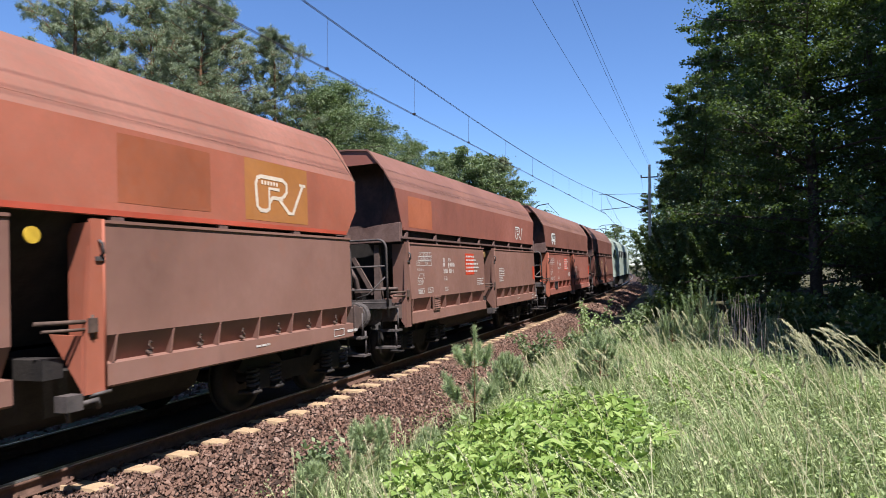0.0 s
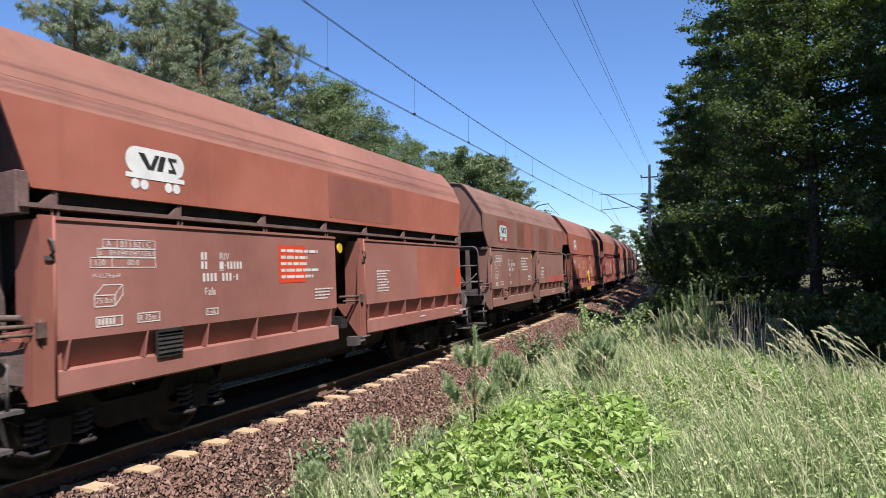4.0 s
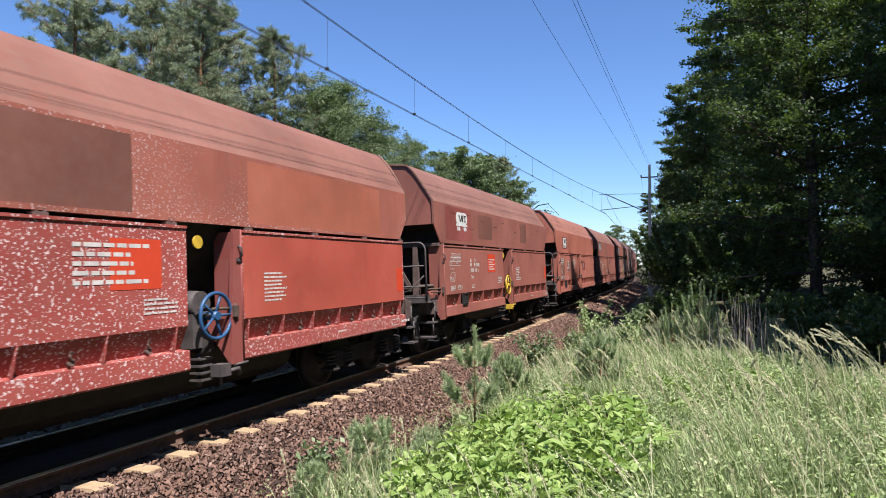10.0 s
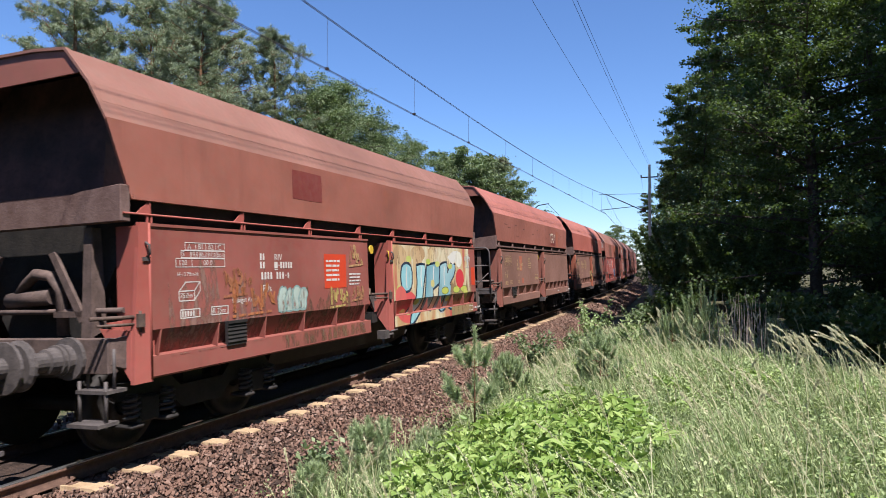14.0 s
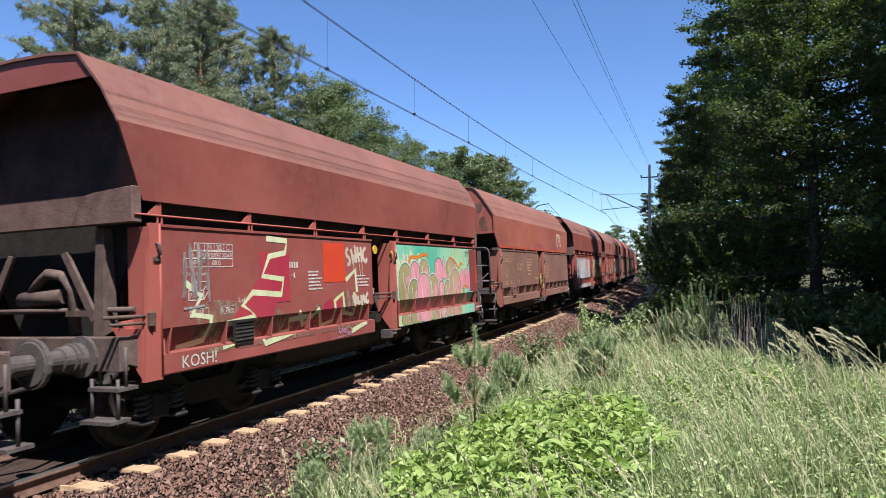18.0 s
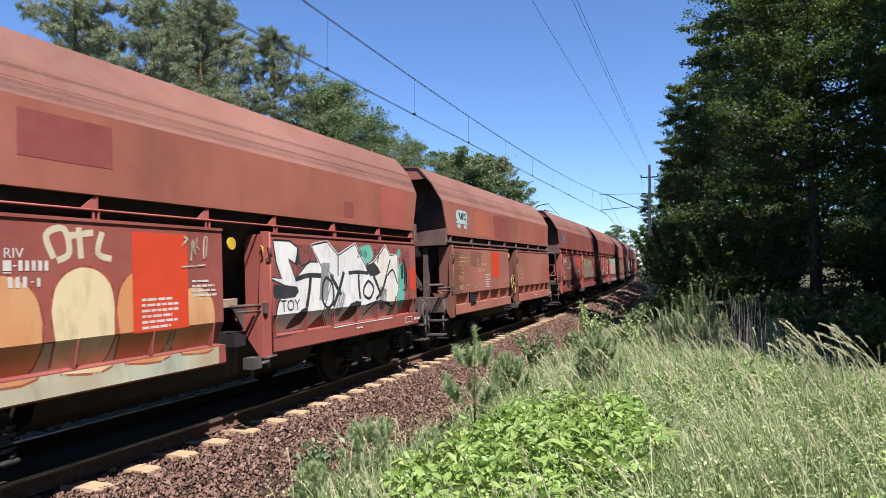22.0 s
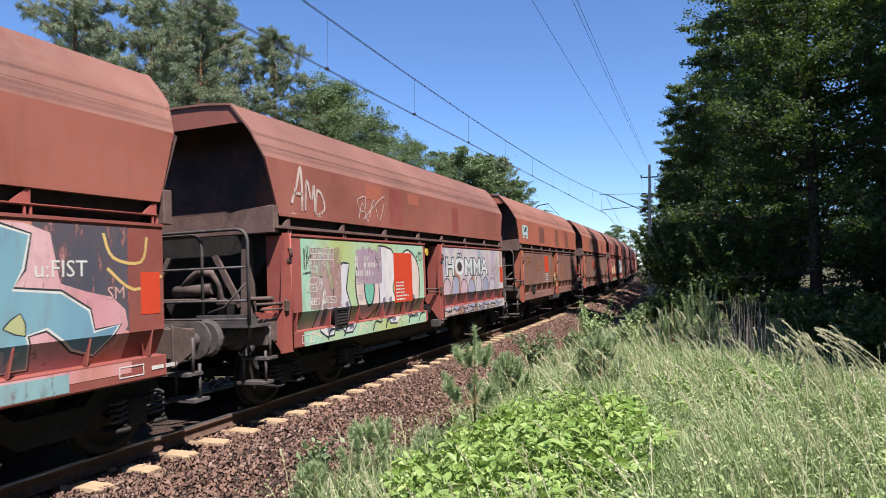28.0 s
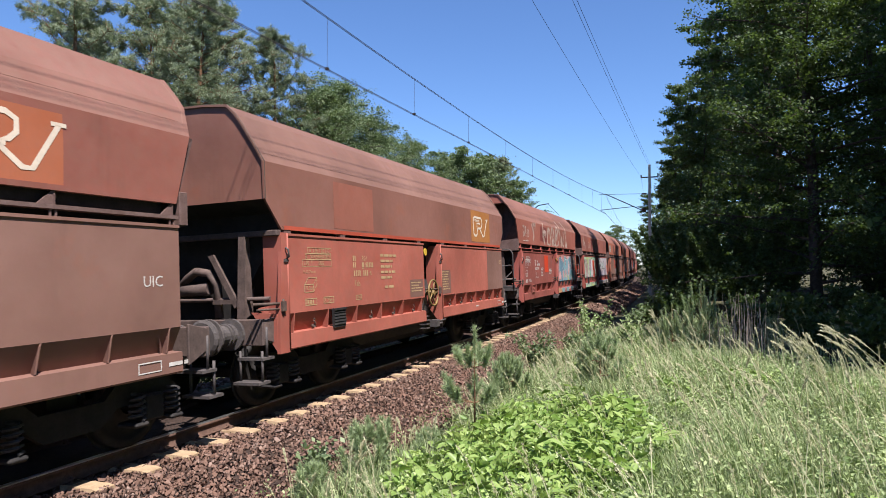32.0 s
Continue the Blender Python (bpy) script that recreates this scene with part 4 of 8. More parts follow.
    for s in mark("weight_mark"):
        s.box(-4.79, 1.365, 0.30, 0.10), s.digits(-4.765, 1.385, 5, 0.06, rng)
    for s in mark("brake_mark"):
        s.box(-4.31, 1.37, 0.29, 0.10)
    lettering("R 75m", 0.085, -4.29, 1.39, x + 0.0003, ink, root)
    for s in mark("number_mark", "painted wagon number"):
        s.digits(-3.40, 2.0, 2, 0.085, rng), s.digits(-3.40, 1.895, 2, 0.085, rng)
    lettering("RIV", 0.12, -3.10, 2.0, x, ink, root)
    for s in mark("owner_mark"):
        s.bar(-3.10, 1.895, 0.07, 0.085), s.bar(-3.015, 1.93, 0.03, 0.012), s.digits(-2.97, 1.895, 5, 0.085, rng), s.bar(-3.10, 1.875, 0.07, 0.01)
    for s in mark("number_mark", "painted wagon number"):
        s.digits(-3.38, 1.755, 4, 0.092, rng), s.digits(-3.06, 1.755, 3, 0.092, rng), s.bar(-2.865, 1.795, 0.03, 0.012), s.digits(-2.81, 1.76, 1, 0.075, rng)
    lettering("Fals", 0.125, -3.36, 1.60, x, ink, root)
    if i not in LOADING:
        for s in mark("cargo_mark"):
            s.box(-3.34, 1.375, 0.20, 0.08)
        lettering("Kohle", 0.06, -3.325, 1.395, x + 0.0003, ink, root)
    for u, v, wide, h, rows, tone in notice or ((-1.9, 2.11, 0.95, 0.05, 5, None), (-1.1, 1.58, 0.52, 0.026, 4, None), (0.85, 1.82, 0.58, 0.028, 8, None)):
        s = Sign(x + 0.0012)
        s.words(u, v, wide, h, rng, rows, 1.75)
        part("notice", s.bm, tone or ink, root, "small painted notice")["kind"] = "stuff"
    s = Sign(1.494)
    s.box(4.45, 0.86, 0.3, 0.11)
    part("sill_mark", s.bm, M_WHITE, root)
    for u, v, wide, h in ((4.85, 0.89, 0.42, 0.05), (2.6, 0.92, 0.3, 0.03)):
        s = Sign(1.494)
        s.words(u, v, wide, h, rng)
        part("sill_mark", s.bm, M_WHITE, root)
    if red:
        for u, v, wide, h in (red, (FRONT - 0.30, 1.45, 0.25, 0.42)):
            s = Sign(x - 0.0004)
            s.bar(u, v, wide, h)
            part("red_panel", s.bm, M_REDSPOT, root, "vermilion repainted square")
    if red_strip:
        s = Sign(W_EAVE + 0.018)
        s.bar(-5.24, 2.412, 10.2, 0.055)
        part("rim_paint", s.bm, red_strip, root, "bright red lower rim")
    if seams:                         # short open seams of the hopper side
        for u, v, wide in ((-4.6, 3.1, 0.35), (-4.2, 3.02, 0.3), (-3.4, 3.12, 0.25), (-2.4, 3.05, 0.22), (-1.2, 2.95, 0.3), (-0.4, 3.1, 0.22), (0.9, 2.9, 0.3), (1.6, 3.06, 0.2), (3.3, 2.96, 0.3), (3.9, 3.08, 0.2), (-3.3, 2.8, 0.3), (2.2, 2.75, 0.25)):
            s = Sign(W_EAVE + 0.0035)
            s.bar(u, v, wide, 0.01)
            part("open_seam", s.bm, M_STEEL, root)
    patches(root, patch_up, W_EAVE), patches(root, patch_low, W_SIDE)
    if logo:
        what, u, v, *rest = logo
        if what == "tank":
            logo_tank(root, u, v, rest[0], M_STEEL, len(rest) > 1)
        else:
            logo_loop(root, u, v, rest[0], rest[1] if len(rest) > 1 else 1.0)
    if tag_end:
        s = Sign(0)
        for stroke in tag_end:
            s.line(stroke, 0.02)
        ob = part("tag", s.bm, M_WHITE, root, "chalked scrawl")
        ob.matrix_basis = pose(0.32, -5.606, -0.08, 0, 0, -90)
    WAGONS.append((i, root))
    return root


# ---- ground ----
def ground_height(x, y):
    """Height of the ground sheet: track bed, ditch, bank on the near side, forest floor."""
    u = x - centre(min(max(y, -400), 400)).x          # distance from the track's centre, near side +
    pts = [(-400, 0.2), (-30, 0.3), (-9, -0.2), (-5, -0.75), (-3.4, -0.75), (-2.1, -0.3), (-1.6, -0.22), (1.6, -0.19), (2.05, -0.3), (2.75, -0.52), (3.6, -0.42), (4.6, -0.05), (6.2, 0.28), (9, 0.45), (16, 0.7), (40, 1.2), (400, 1.2)]
    for (a, za), (b, zb) in zip(pts, pts[1:]):
        if u <= b:
            z = za + (zb - za) * (u - a) / (b - a)
            break
    else:
        z = 1.2
    if u > 2.3 or u < -3:
        z += 0.09 * (noise.noise((x * 0.55, y * 0.55, 0.3))) + 0.05 * noise.noise((x * 1.7, y * 1.7, 7.0))
    return z


xs = [-900, -400, -200, -120, -80, -60, -45, -36] + [-30 + 1.5 * i for i in range(13)] + [-11 + 0.45 * i for i in range(42)] + [8.2 + 1.5 * i for i in range(12)] + [30, 40, 60, 100, 200, 400, 900]
ys = [-900, -500, -400, -250, -150, -80, -40, -20, -10, -5] + [-3 + 0.6 * i for i in range(70)] + [39 + 3 * i for i in range(34)] + [150, 180, 220, 280, 350, 400, 600, 900]
vs = [(x if abs(x) > 60 else x + centre(min(max(y, -400), 400)).x - TRACK_X, y) for y in ys for x in xs]
vs = [(x, y, ground_height(x, y)) for x, y in vs]
nx = len(xs)
fs = [(j * nx + i, j * nx + i + 1, (j + 1) * nx + i + 1, (j + 1) * nx + i) for j in range(len(ys) - 1) for i in range(nx - 1)]
ground = new("ground", sheet("ground", vs, fs, M_EARTH, True))
tagged(ground, "earth and moss ground with low bank beside the line", "ground", kind="structure")

# ---- track ----
track = empty("railway_track", Matrix.Identity(4), "single railway track of rusty rails on concrete sleepers", "railway track")
tagged(track, kind="structure")
S_ALONG = [-420 + 20 * i for i in range(20)] + [-20 + 2.0 * i for i in range(90)] + [160 + 10 * i for i in range(26)]


def swept(name, prof, s_list, mat, parent, w0=0.0, label=""):
    """A section (w, z) swept along the track."""
    n = len(prof)
    v = [along(s, w0 + w, z) for s in s_list for w, z in prof]
    f = [(i * n + j, i * n + (j + 1) % n, (i + 1) * n + (j + 1) % n, (i + 1) * n + j) for i in range(len(s_list) - 1) for j in range(n)]
    return part(name, sheet(name, v, f, mat, False), mat, parent, label)


for w0 in (0.7525, -0.7525):
    rail = swept("rail", [(-0.036, -0.012), (-0.036, -0.045), (-0.009, -0.055), (-0.009, -0.13), (-0.07, -0.145), (-0.07, -0.158), (0.07, -0.158), (0.07, -0.145), (0.009, -0.13), (0.009, -0.055), (0.036, -0.045), (0.036, -0.012)], S_ALONG, M_RAIL, track, w0, "rusty rail with a bright head")
    swept("rail_head", [(-0.036, -0.012), (-0.026, 0.0), (0.026, 0.0), (0.036, -0.012)], S_ALONG, M_RAILTOP, rail, w0)
# Raised between the rails to hide pale sleepers and keep the shade black.
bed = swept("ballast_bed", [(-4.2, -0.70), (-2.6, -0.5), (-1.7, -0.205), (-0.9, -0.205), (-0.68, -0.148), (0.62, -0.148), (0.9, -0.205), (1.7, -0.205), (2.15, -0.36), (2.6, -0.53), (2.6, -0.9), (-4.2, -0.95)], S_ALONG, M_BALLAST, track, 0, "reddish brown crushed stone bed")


def m_sleeper(bm):
    prof = [(-1.3, 0.0), (-1.22, 0.015), (-0.5, 0.015), (-0.4, -0.01), (0.4, -0.01), (0.5, 0.015), (1.22, 0.015), (1.3, 0.0)]
    rows = []
    for w, z in prof:
        rows.append([bm.verts.new(p) for p in ((w, -0.13, -0.12), (w, -0.10, z), (w, 0.10, z), (w, 0.13, -0.12))])
    for a, b in zip(rows, rows[1:]):
        for j in range(4):
            bm.faces.new((a[j], b[j], b[(j + 1) % 4], a[(j + 1) % 4]))
    bm.faces.new(rows[0])
    bm.faces.new(rows[-1][::-1])


def m_clip(bm):
    quad_box(bm, -0.16, 0.16, -0.07, 0.07, 0.0, 0.02)
    for d in (-0.1, 0.1):
        tube(bm, [(d, -0.06, 0.03), (d * 1.25, 0.0, 0.06), (d * 0.75, 0.06, 0.045)], 0.012, 5)
        tube(bm, [(d, 0, 0.02), (d, 0, 0.075)], 0.016, 6)


me_sleeper, me_clip = cached("sleeper", m_sleeper), cached("rail_fastening", m_clip)
rng = random.Random(5)
for i in range(-40, 130):
    s = SLEEPER0 + PITCH * i
    d = max(s - BEND_FROM, 0) * BEND
    m = Matrix.Translation(along(s, 0, -0.165)) @ pose(0, 0, 0, 0, -math.degrees(CANT), math.degrees(d) + rng.uniform(-0.5, 0.5))
    sl = part("sleeper", me_sleeper, M_SLEEPER, track)
    sl.matrix_basis = m @ pose(rng.uniform(-0.015, 0.015), rng.uniform(-0.01, 0.01), 0)
    if -6 <= i < 60:
        for w in (0.7525, -0.7525):
            cl = part("rail_fastening", me_clip, M_RAIL, sl)
            cl.location = (w, 0, 0.0)


# ballast stones: lumps heaped over the bed
def stones(n, seed, s0, s1, w0, w1, size):
    g = np.random.default_rng(seed)
    base = np.array([(1, 1, 1), (-1, -1, 1), (-1, 1, -1), (1, -1, -1), (0, 0, 1.3), (0, 0, -1.3), (1.2, 0, 0), (-1.2, 0, 0), (0, 1.2, 0), (0, -1.2, 0)], float) * 0.5
    tri = np.array([(4, 6, 0), (4, 0, 8), (4, 8, 7), (4, 7, 1), (4, 1, 9), (4, 9, 6), (5, 3, 6), (5, 6, 8), (5, 8, 2), (5, 2, 7), (5, 7, 9), (5, 9, 3), (0, 6, 8), (1, 7, 9), (2, 8, 7), (3, 9, 6)])
    s, w = s0 + (s1 - s0) * g.random(n) ** 1.35, w0 + (w1 - w0) * g.random(n)
    d = np.maximum(s - BEND_FROM, 0)
    surf = np.interp(w, [-1.8, 1.7, 2.15, 2.6, 3.2], [-0.205, -0.205, -0.36, -0.53, -0.5])
    px = TRACK_X - BEND * d * d / 2 + w * math.cos(CANT) - surf * math.sin(CANT)
    pz = w * math.sin(CANT) + surf + g.uniform(-0.004, 0.03, n)
    sc = size * g.uniform(0.5, 1.25, (n, 1, 1)) * g.uniform(0.6, 1.3, (n, 1, 3))
    v = base[None] * sc * g.uniform(0.7, 1.25, (n, 10, 1))
    q = g.normal(size=(n, 4))
    q /= np.linalg.norm(q, axis=1, keepdims=True)
    a, b, c, e = q.T
    R = np.stack([1 - 2 * (c * c + e * e), 2 * (b * c - a * e), 2 * (b * e + a * c), 2 * (b * c + a * e), 1 - 2 * (b * b + e * e), 2 * (c * e - a * b), 2 * (b * e - a * c), 2 * (c * e + a * b), 1 - 2 * (b * b + c * c)], 1).reshape(n, 3, 3)
    v = np.einsum("nij,nkj->nki", R, v) + np.stack([px, s, pz], 1)[:, None, :]
    f = tri[None] + (np.arange(n) * 10)[:, None, None]
    return v.reshape(-1, 3), f.reshape(-1, 3)


v, f = stones(44000, 11, 1.0, 32.0, 0.80, 2.9, 0.041)
ob = part("ballast_stones", sheet("ballast_stones", v, f, M_STONE), M_STONE, track, "loose reddish brown ballast stones")
ob["kind"] = "stuff"
for lo_, hi_, w0, w1, n in ((-12.0, 1.2, 0.80, 2.7, 5000), (-12.0, 45.0, -2.4, -0.95, 9000)):
    v, f = stones(n, 13, lo_, hi_, w0, w1, 0.075)
    ob = part("ballast_stones", sheet("ballast_stones", v, f, M_STONE), M_STONE, track, "loose reddish brown ballast stones")
    ob["kind"] = "stuff"
v, f = stones(7000, 12, 30.0, 75.0, 0.80, 2.9, 0.085)
ob = part("ballast_stones", sheet("ballast_stones", v, f, M_STONE), M_STONE, track, "loose reddish brown ballast stones")
ob["kind"] = "stuff"

# ---- overhead line ----
def wire(name, pts, r, parent, mat=None, n=5):
    bm = bmesh.new()
    tube(bm, pts, r, n)
    return part(name, bm, mat or M_WIRE, parent)


SPANS = [(0.0, 50.0), (50.0, 100.0), (100.0, 150.0), (-50.0, 0.0)]
HOLD = {-50.0: -6.5, 0.0: -6.6, 50.0: -6.74, 100.0: -10.2, 150.0: -16.0}     # where the supports hold the wires
line = empty("overhead_line", Matrix.Identity(4), "dark overhead contact line with twin wires and droppers", "overhead line")


def over(q, a, b, d, z):
    return Vector((HOLD[a] + (HOLD[b] - HOLD[a]) * q + d, a + (b - a) * q, z))


carrier = lambda q: 7.14 - 2.64 * q * (1 - q)
for a, b in SPANS:
    st = [i / 24 for i in range(25)]
    for d in (-0.022, 0.022):
        wire("contact_wire", [over(q, a, b, d, 5.70) for q in st], 0.0065, line)
        wire("carrier_wire", [over(q, a, b, d * 0.8, carrier(q)) for q in st], 0.0065, line)
    for k in range(12):
        q = (10.85 - 8.2 + 4.1 * k) / 50
        if q < 0.99:
            wire("dropper", [over(q, a, b, 0, carrier(q)), over(q, a, b, 0, 5.71)], 0.004, line)
            bm = bmesh.new()
            quad_box(bm, -0.03, 0.03, -0.025, 0.025, -0.025, 0.025)
            part("clamp", bm, M_STEEL, line).location = over(q, a, b, 0, 5.715)


def mast(s, side, top, label, feeder=True):
    """Concrete mast with slanted cantilever and registration arm."""
    c = centre(s)
    x0 = c.x + side * 3.75
    reach = abs(x0 - HOLD[s])
    root = empty("catenary_mast", Matrix.Translation((x0, s, 0)), label, "catenary mast", "masts of the overhead line")
    bm = bmesh.new()
    quad_box(bm, -0.13, 0.13, -0.13, 0.13, -1.0, top, 0.05)
    part("pole", bm, M_MAST, root)
    d = -side
    bm = bmesh.new()
    tube(bm, [(d * 0.1, 0, 5.7), (d * (reach + 0.05), 0, 7.2)], 0.035, 8)
    part("cantilever", bm, M_STEEL, root)
    bm = bmesh.new()
    tube(bm, [(d * 0.1, 0, 7.1), (d * (reach + 0.5), 0, 7.16)], 0.014, 6)
    part("stay", bm, M_STEEL, root)
    bm = bmesh.new()
    tube(bm, [(d * 1.1, 0, 6.2), (d * (reach + 0.4), 0, 6.0)], 0.025, 8)
    tube(bm, [(d * (reach + 0.3), 0, 6.0), (d * (reach + 0.15), 0, 5.85), (d * reach, 0, 5.73)], 0.014, 6)
    part("registration_arm", bm, M_STEEL, root)
    for z in (5.8, 7.1):
        bm = bmesh.new()
        tube(bm, [(d * 0.26, 0, z + 0.08 * (z < 7)), (d * 0.55, 0, z + 0.2 * (z < 7))], 0.06, 10)
        part("insulator", bm, M_RAIL, root)
    if feeder:
        bm = bmesh.new()
        prism(bm, [(-0.62, -0.05, top - 0.95), (0.62, -0.05, top - 0.95), (0.62, -0.05, top - 0.72), (0.54, -0.05, top - 0.72), (0.54, -0.05, top - 0.87), (-0.54, -0.05, top - 0.87), (-0.54, -0.05, top - 0.72), (-0.62, -0.05, top - 0.72)], (0, 0.1, 0))
        part("crossarm", bm, M_STEEL, root)
    return root


mast(50.0, 1, 9.2, "concrete catenary mast with steel cantilever half hidden by trees")
mast(100.0, 1, 9.2, "concrete catenary mast with steel cantilever beside the curve")
mast(0.0, 1, 9.2, "concrete catenary mast with steel cantilever beside the line")
root = empty("line_mast", Matrix.Translation((-12.7, 50.0, 0)), "concrete line mast with a short bracket behind the train", "line mast")
bm = bmesh.new()
quad_box(bm, -0.12, 0.12, -0.12, 0.12, -1.0, 6.6, 0.04)
part("pole", bm, M_MAST, root)
bm = bmesh.new()
tube(bm, [(0.1, 0, 5.9), (0.9, 0, 6.5), (1.7, 0, 6.62)], 0.04, 8)
tube(bm, [(1.65, 0, 6.6), (2.5, 0, 5.7)], 0.015, 5)
part("bracket", bm, M_STEEL, root)
feeder = empty("feeder_line", Matrix.Identity(4), "three thin dark feeder wires strung between the masts", "power line")
m0, m1, m2 = (Vector((centre(s).x + 3.75, s, 0)) for s in (0.0, 50.0, 100.0))
for dx, z in ((-0.58, 8.32), (-0.04, 9.15), (0.05, 9.2)):
    for a, b in ((m0, m1), (m1, m2)):
        wire("feeder_wire", [a.lerp(b, i / 20) + Vector((dx, 0, z - 0.9 * (i / 20) * (1 - i / 20))) for i in range(21)], 0.006, feeder)


# ---- plants ----
def put_on(x, y):
    return ground_height(x, y)


def blades(places, h0, h1, width, lean, seed, seg=3):
    """Curved grass blades: arrays of corners and faces."""
    g = np.random.default_rng(seed)
    n = len(places)
    P = np.asarray(places, float)
    a = g.uniform(0, 2 * np.pi, n)
    h = g.uniform(h0, h1, n)
    d = np.stack([np.cos(a), np.sin(a)], 1)
    ln = h * lean * g.uniform(0.2, 1.3, n)
    wind = np.array([0.25, 0.12]) * 0.5
    side = np.stack([-d[:, 1], d[:, 0]], 1)
    w = width * g.uniform(0.6, 1.3, n)
    v = np.zeros((n, 2 * seg + 1, 3))
    for k in range(seg + 1):
        t = k / seg
        c = P.copy()
        c[:, :2] += d * (ln * t * t)[:, None] + wind * (h * t * t)[:, None]
        c[:, 2] += h * t * (1 - 0.22 * lean * t)
        if k < seg:
            ww = (w * (1 - t * 0.8))[:, None]
            v[:, 2 * k, :], v[:, 2 * k + 1, :] = c, c
            v[:, 2 * k, :2] += side * ww
            v[:, 2 * k + 1, :2] -= side * ww
        else:
            v[:, 2 * seg, :] = c
    f = []
    for k in range(seg - 1):
        f += [(2 * k, 2 * k + 1, 2 * k + 3), (2 * k, 2 * k + 3, 2 * k + 2)]
    f.append((2 * seg - 2, 2 * seg - 1, 2 * seg))
    f = np.array(f)
    F = f[None] + (np.arange(n) * (2 * seg + 1))[:, None, None]
    return v.reshape(-1, 3), F.reshape(-1, 3)


def leaves(centres, size, seed, up=0.4, fold=0.25):
    """Folded leaves, two quads each, at the centres, turned at random."""
    g = np.random.default_rng(seed)
    C = np.asarray(centres, float)
    n = len(C)
    z = g.normal(size=(n, 3))
    z[:, 2] = np.abs(z[:, 2]) + up
    z /= np.linalg.norm(z, axis=1, keepdims=True)
    x = np.cross(z, g.normal(size=(n, 3)))
    x /= np.linalg.norm(x, axis=1, keepdims=True) + 1e-9
    y = np.cross(z, x)
    s = (size * g.uniform(0.6, 1.35, n))[:, None]
    v = np.stack([C - x * s, C - x * s * 0.1 + y * s * 0.52 + z * s * fold, C + x * s * 0.55 + y * s * 0.36 + z * s * fold * 0.6, C + x * s * 1.05 - z * s * 0.15,
                  C + x * s * 0.55 - y * s * 0.36 + z * s * fold * 0.6, C - x * s * 0.1 - y * s * 0.52 + z * s * fold], 1)
    f = np.array([(0, 3, 2, 1), (0, 5, 4, 3)])
    return v.reshape(-1, 3), (f[None] + (np.arange(n) * 6)[:, None, None]).reshape(-1, 4)


def small_leaves(centres, size, seed, up=0.3):
    """Flat pointed leaves, one quad each."""
    g = np.random.default_rng(seed)
    C = np.asarray(centres, float)
    n = len(C)
    z = g.normal(size=(n, 3))
    z[:, 2] = np.abs(z[:, 2]) + up
    z /= np.linalg.norm(z, axis=1, keepdims=True)
    x = np.cross(z, g.normal(size=(n, 3)))
    x /= np.linalg.norm(x, axis=1, keepdims=True) + 1e-9
    y = np.cross(z, x)
    s = (size * g.uniform(0.6, 1.4, n))[:, None]
    v = np.stack([C - x * s, C + y * s * 0.62, C + x * s, C - y * s * 0.62], 1)
    return v.reshape(-1, 3), np.arange(4 * n).reshape(-1, 4)


def needles(centres, dirs, length, width, seed, spread=0.9):
    """Thin needles that stand off the twigs."""
    g = np.random.default_rng(seed)
    C, D = np.asarray(centres, float), np.asarray(dirs, float)
    n = len(C)
    d = D + spread * g.normal(size=(n, 3))
    d /= np.linalg.norm(d, axis=1, keepdims=True)
    s = np.cross(d, g.normal(size=(n, 3)))
    s /= np.linalg.norm(s, axis=1, keepdims=True) + 1e-9
    L = (length * g.uniform(0.6, 1.25, n))[:, None]
    v = np.stack([C - s * width, C + s * width, C + d * L], 1)
    return v.reshape(-1, 3), np.arange(3 * n).reshape(-1, 3)


def limb_tree(seed, height, base_r, reach_at, droop, n_limbs, twigs, first=0.05, rise=(0.05, 0.5)):
    """Trunk and limbs as one tapered mesh. reach_at(q): how far limbs reach at the share q of the height. Returns the mesh and the twigs."""
    rng = random.Random(seed)
    bm = bmesh.new()
    pts, p, d = [], Vector((0, 0, -0.3)), Vector((rng.uniform(-0.04, 0.04), rng.uniform(-0.04, 0.04), 1))
    for i in range(9):
        pts.append(p.copy())
        p = p + d * (height / 8)
        d = (d + Vector((rng.uniform(-0.05, 0.05), rng.uniform(-0.05, 0.05), 0))).normalized()
    tube(bm, pts, base_r, 10, base_r * 0.12)
    ends = []
    for i in range(n_limbs):
        q = first + (0.99 - first) * (i + rng.random() * 0.6) / n_limbs
        k = min(int(q * 8), 7)
        a = pts[k].lerp(pts[k + 1], q * 8 - k)
        turn = i * 2.399 + rng.uniform(-0.5, 0.5)
        reach = reach_at(q) * rng.uniform(0.72, 1.05)
        way = Vector((math.cos(turn), math.sin(turn), rng.uniform(*rise) - droop))
        lp, b = [a], a
        for j in range(4):
            b = b + way.normalized() * reach / 4
            way += Vector((rng.uniform(-0.2, 0.2), rng.uniform(-0.2, 0.2), rng.uniform(-0.12, 0.14) - droop * 0.25))
            lp.append(b)
        tube(bm, lp, base_r * 0.3 * (1.15 - q), 5, 0.012)
        for j in range(twigs):
            t = (0.12 + 0.88 * ((j + rng.random()) / twigs)) * 4
            jj = min(int(t), 3)
            c = lp[jj].lerp(lp[jj + 1], t - jj)
            e = c + Vector((rng.gauss(0, 1), rng.gauss(0, 1), rng.gauss(0.15, 0.5))) * (0.14 * reach + 0.12)
            tube(bm, [c, c.lerp(e, 0.5) + Vector((0, 0, 0.05)), e], 0.016, 3, 0.006, False)
            ends.append((c, e))
    return done(bm, "trunk"), ends


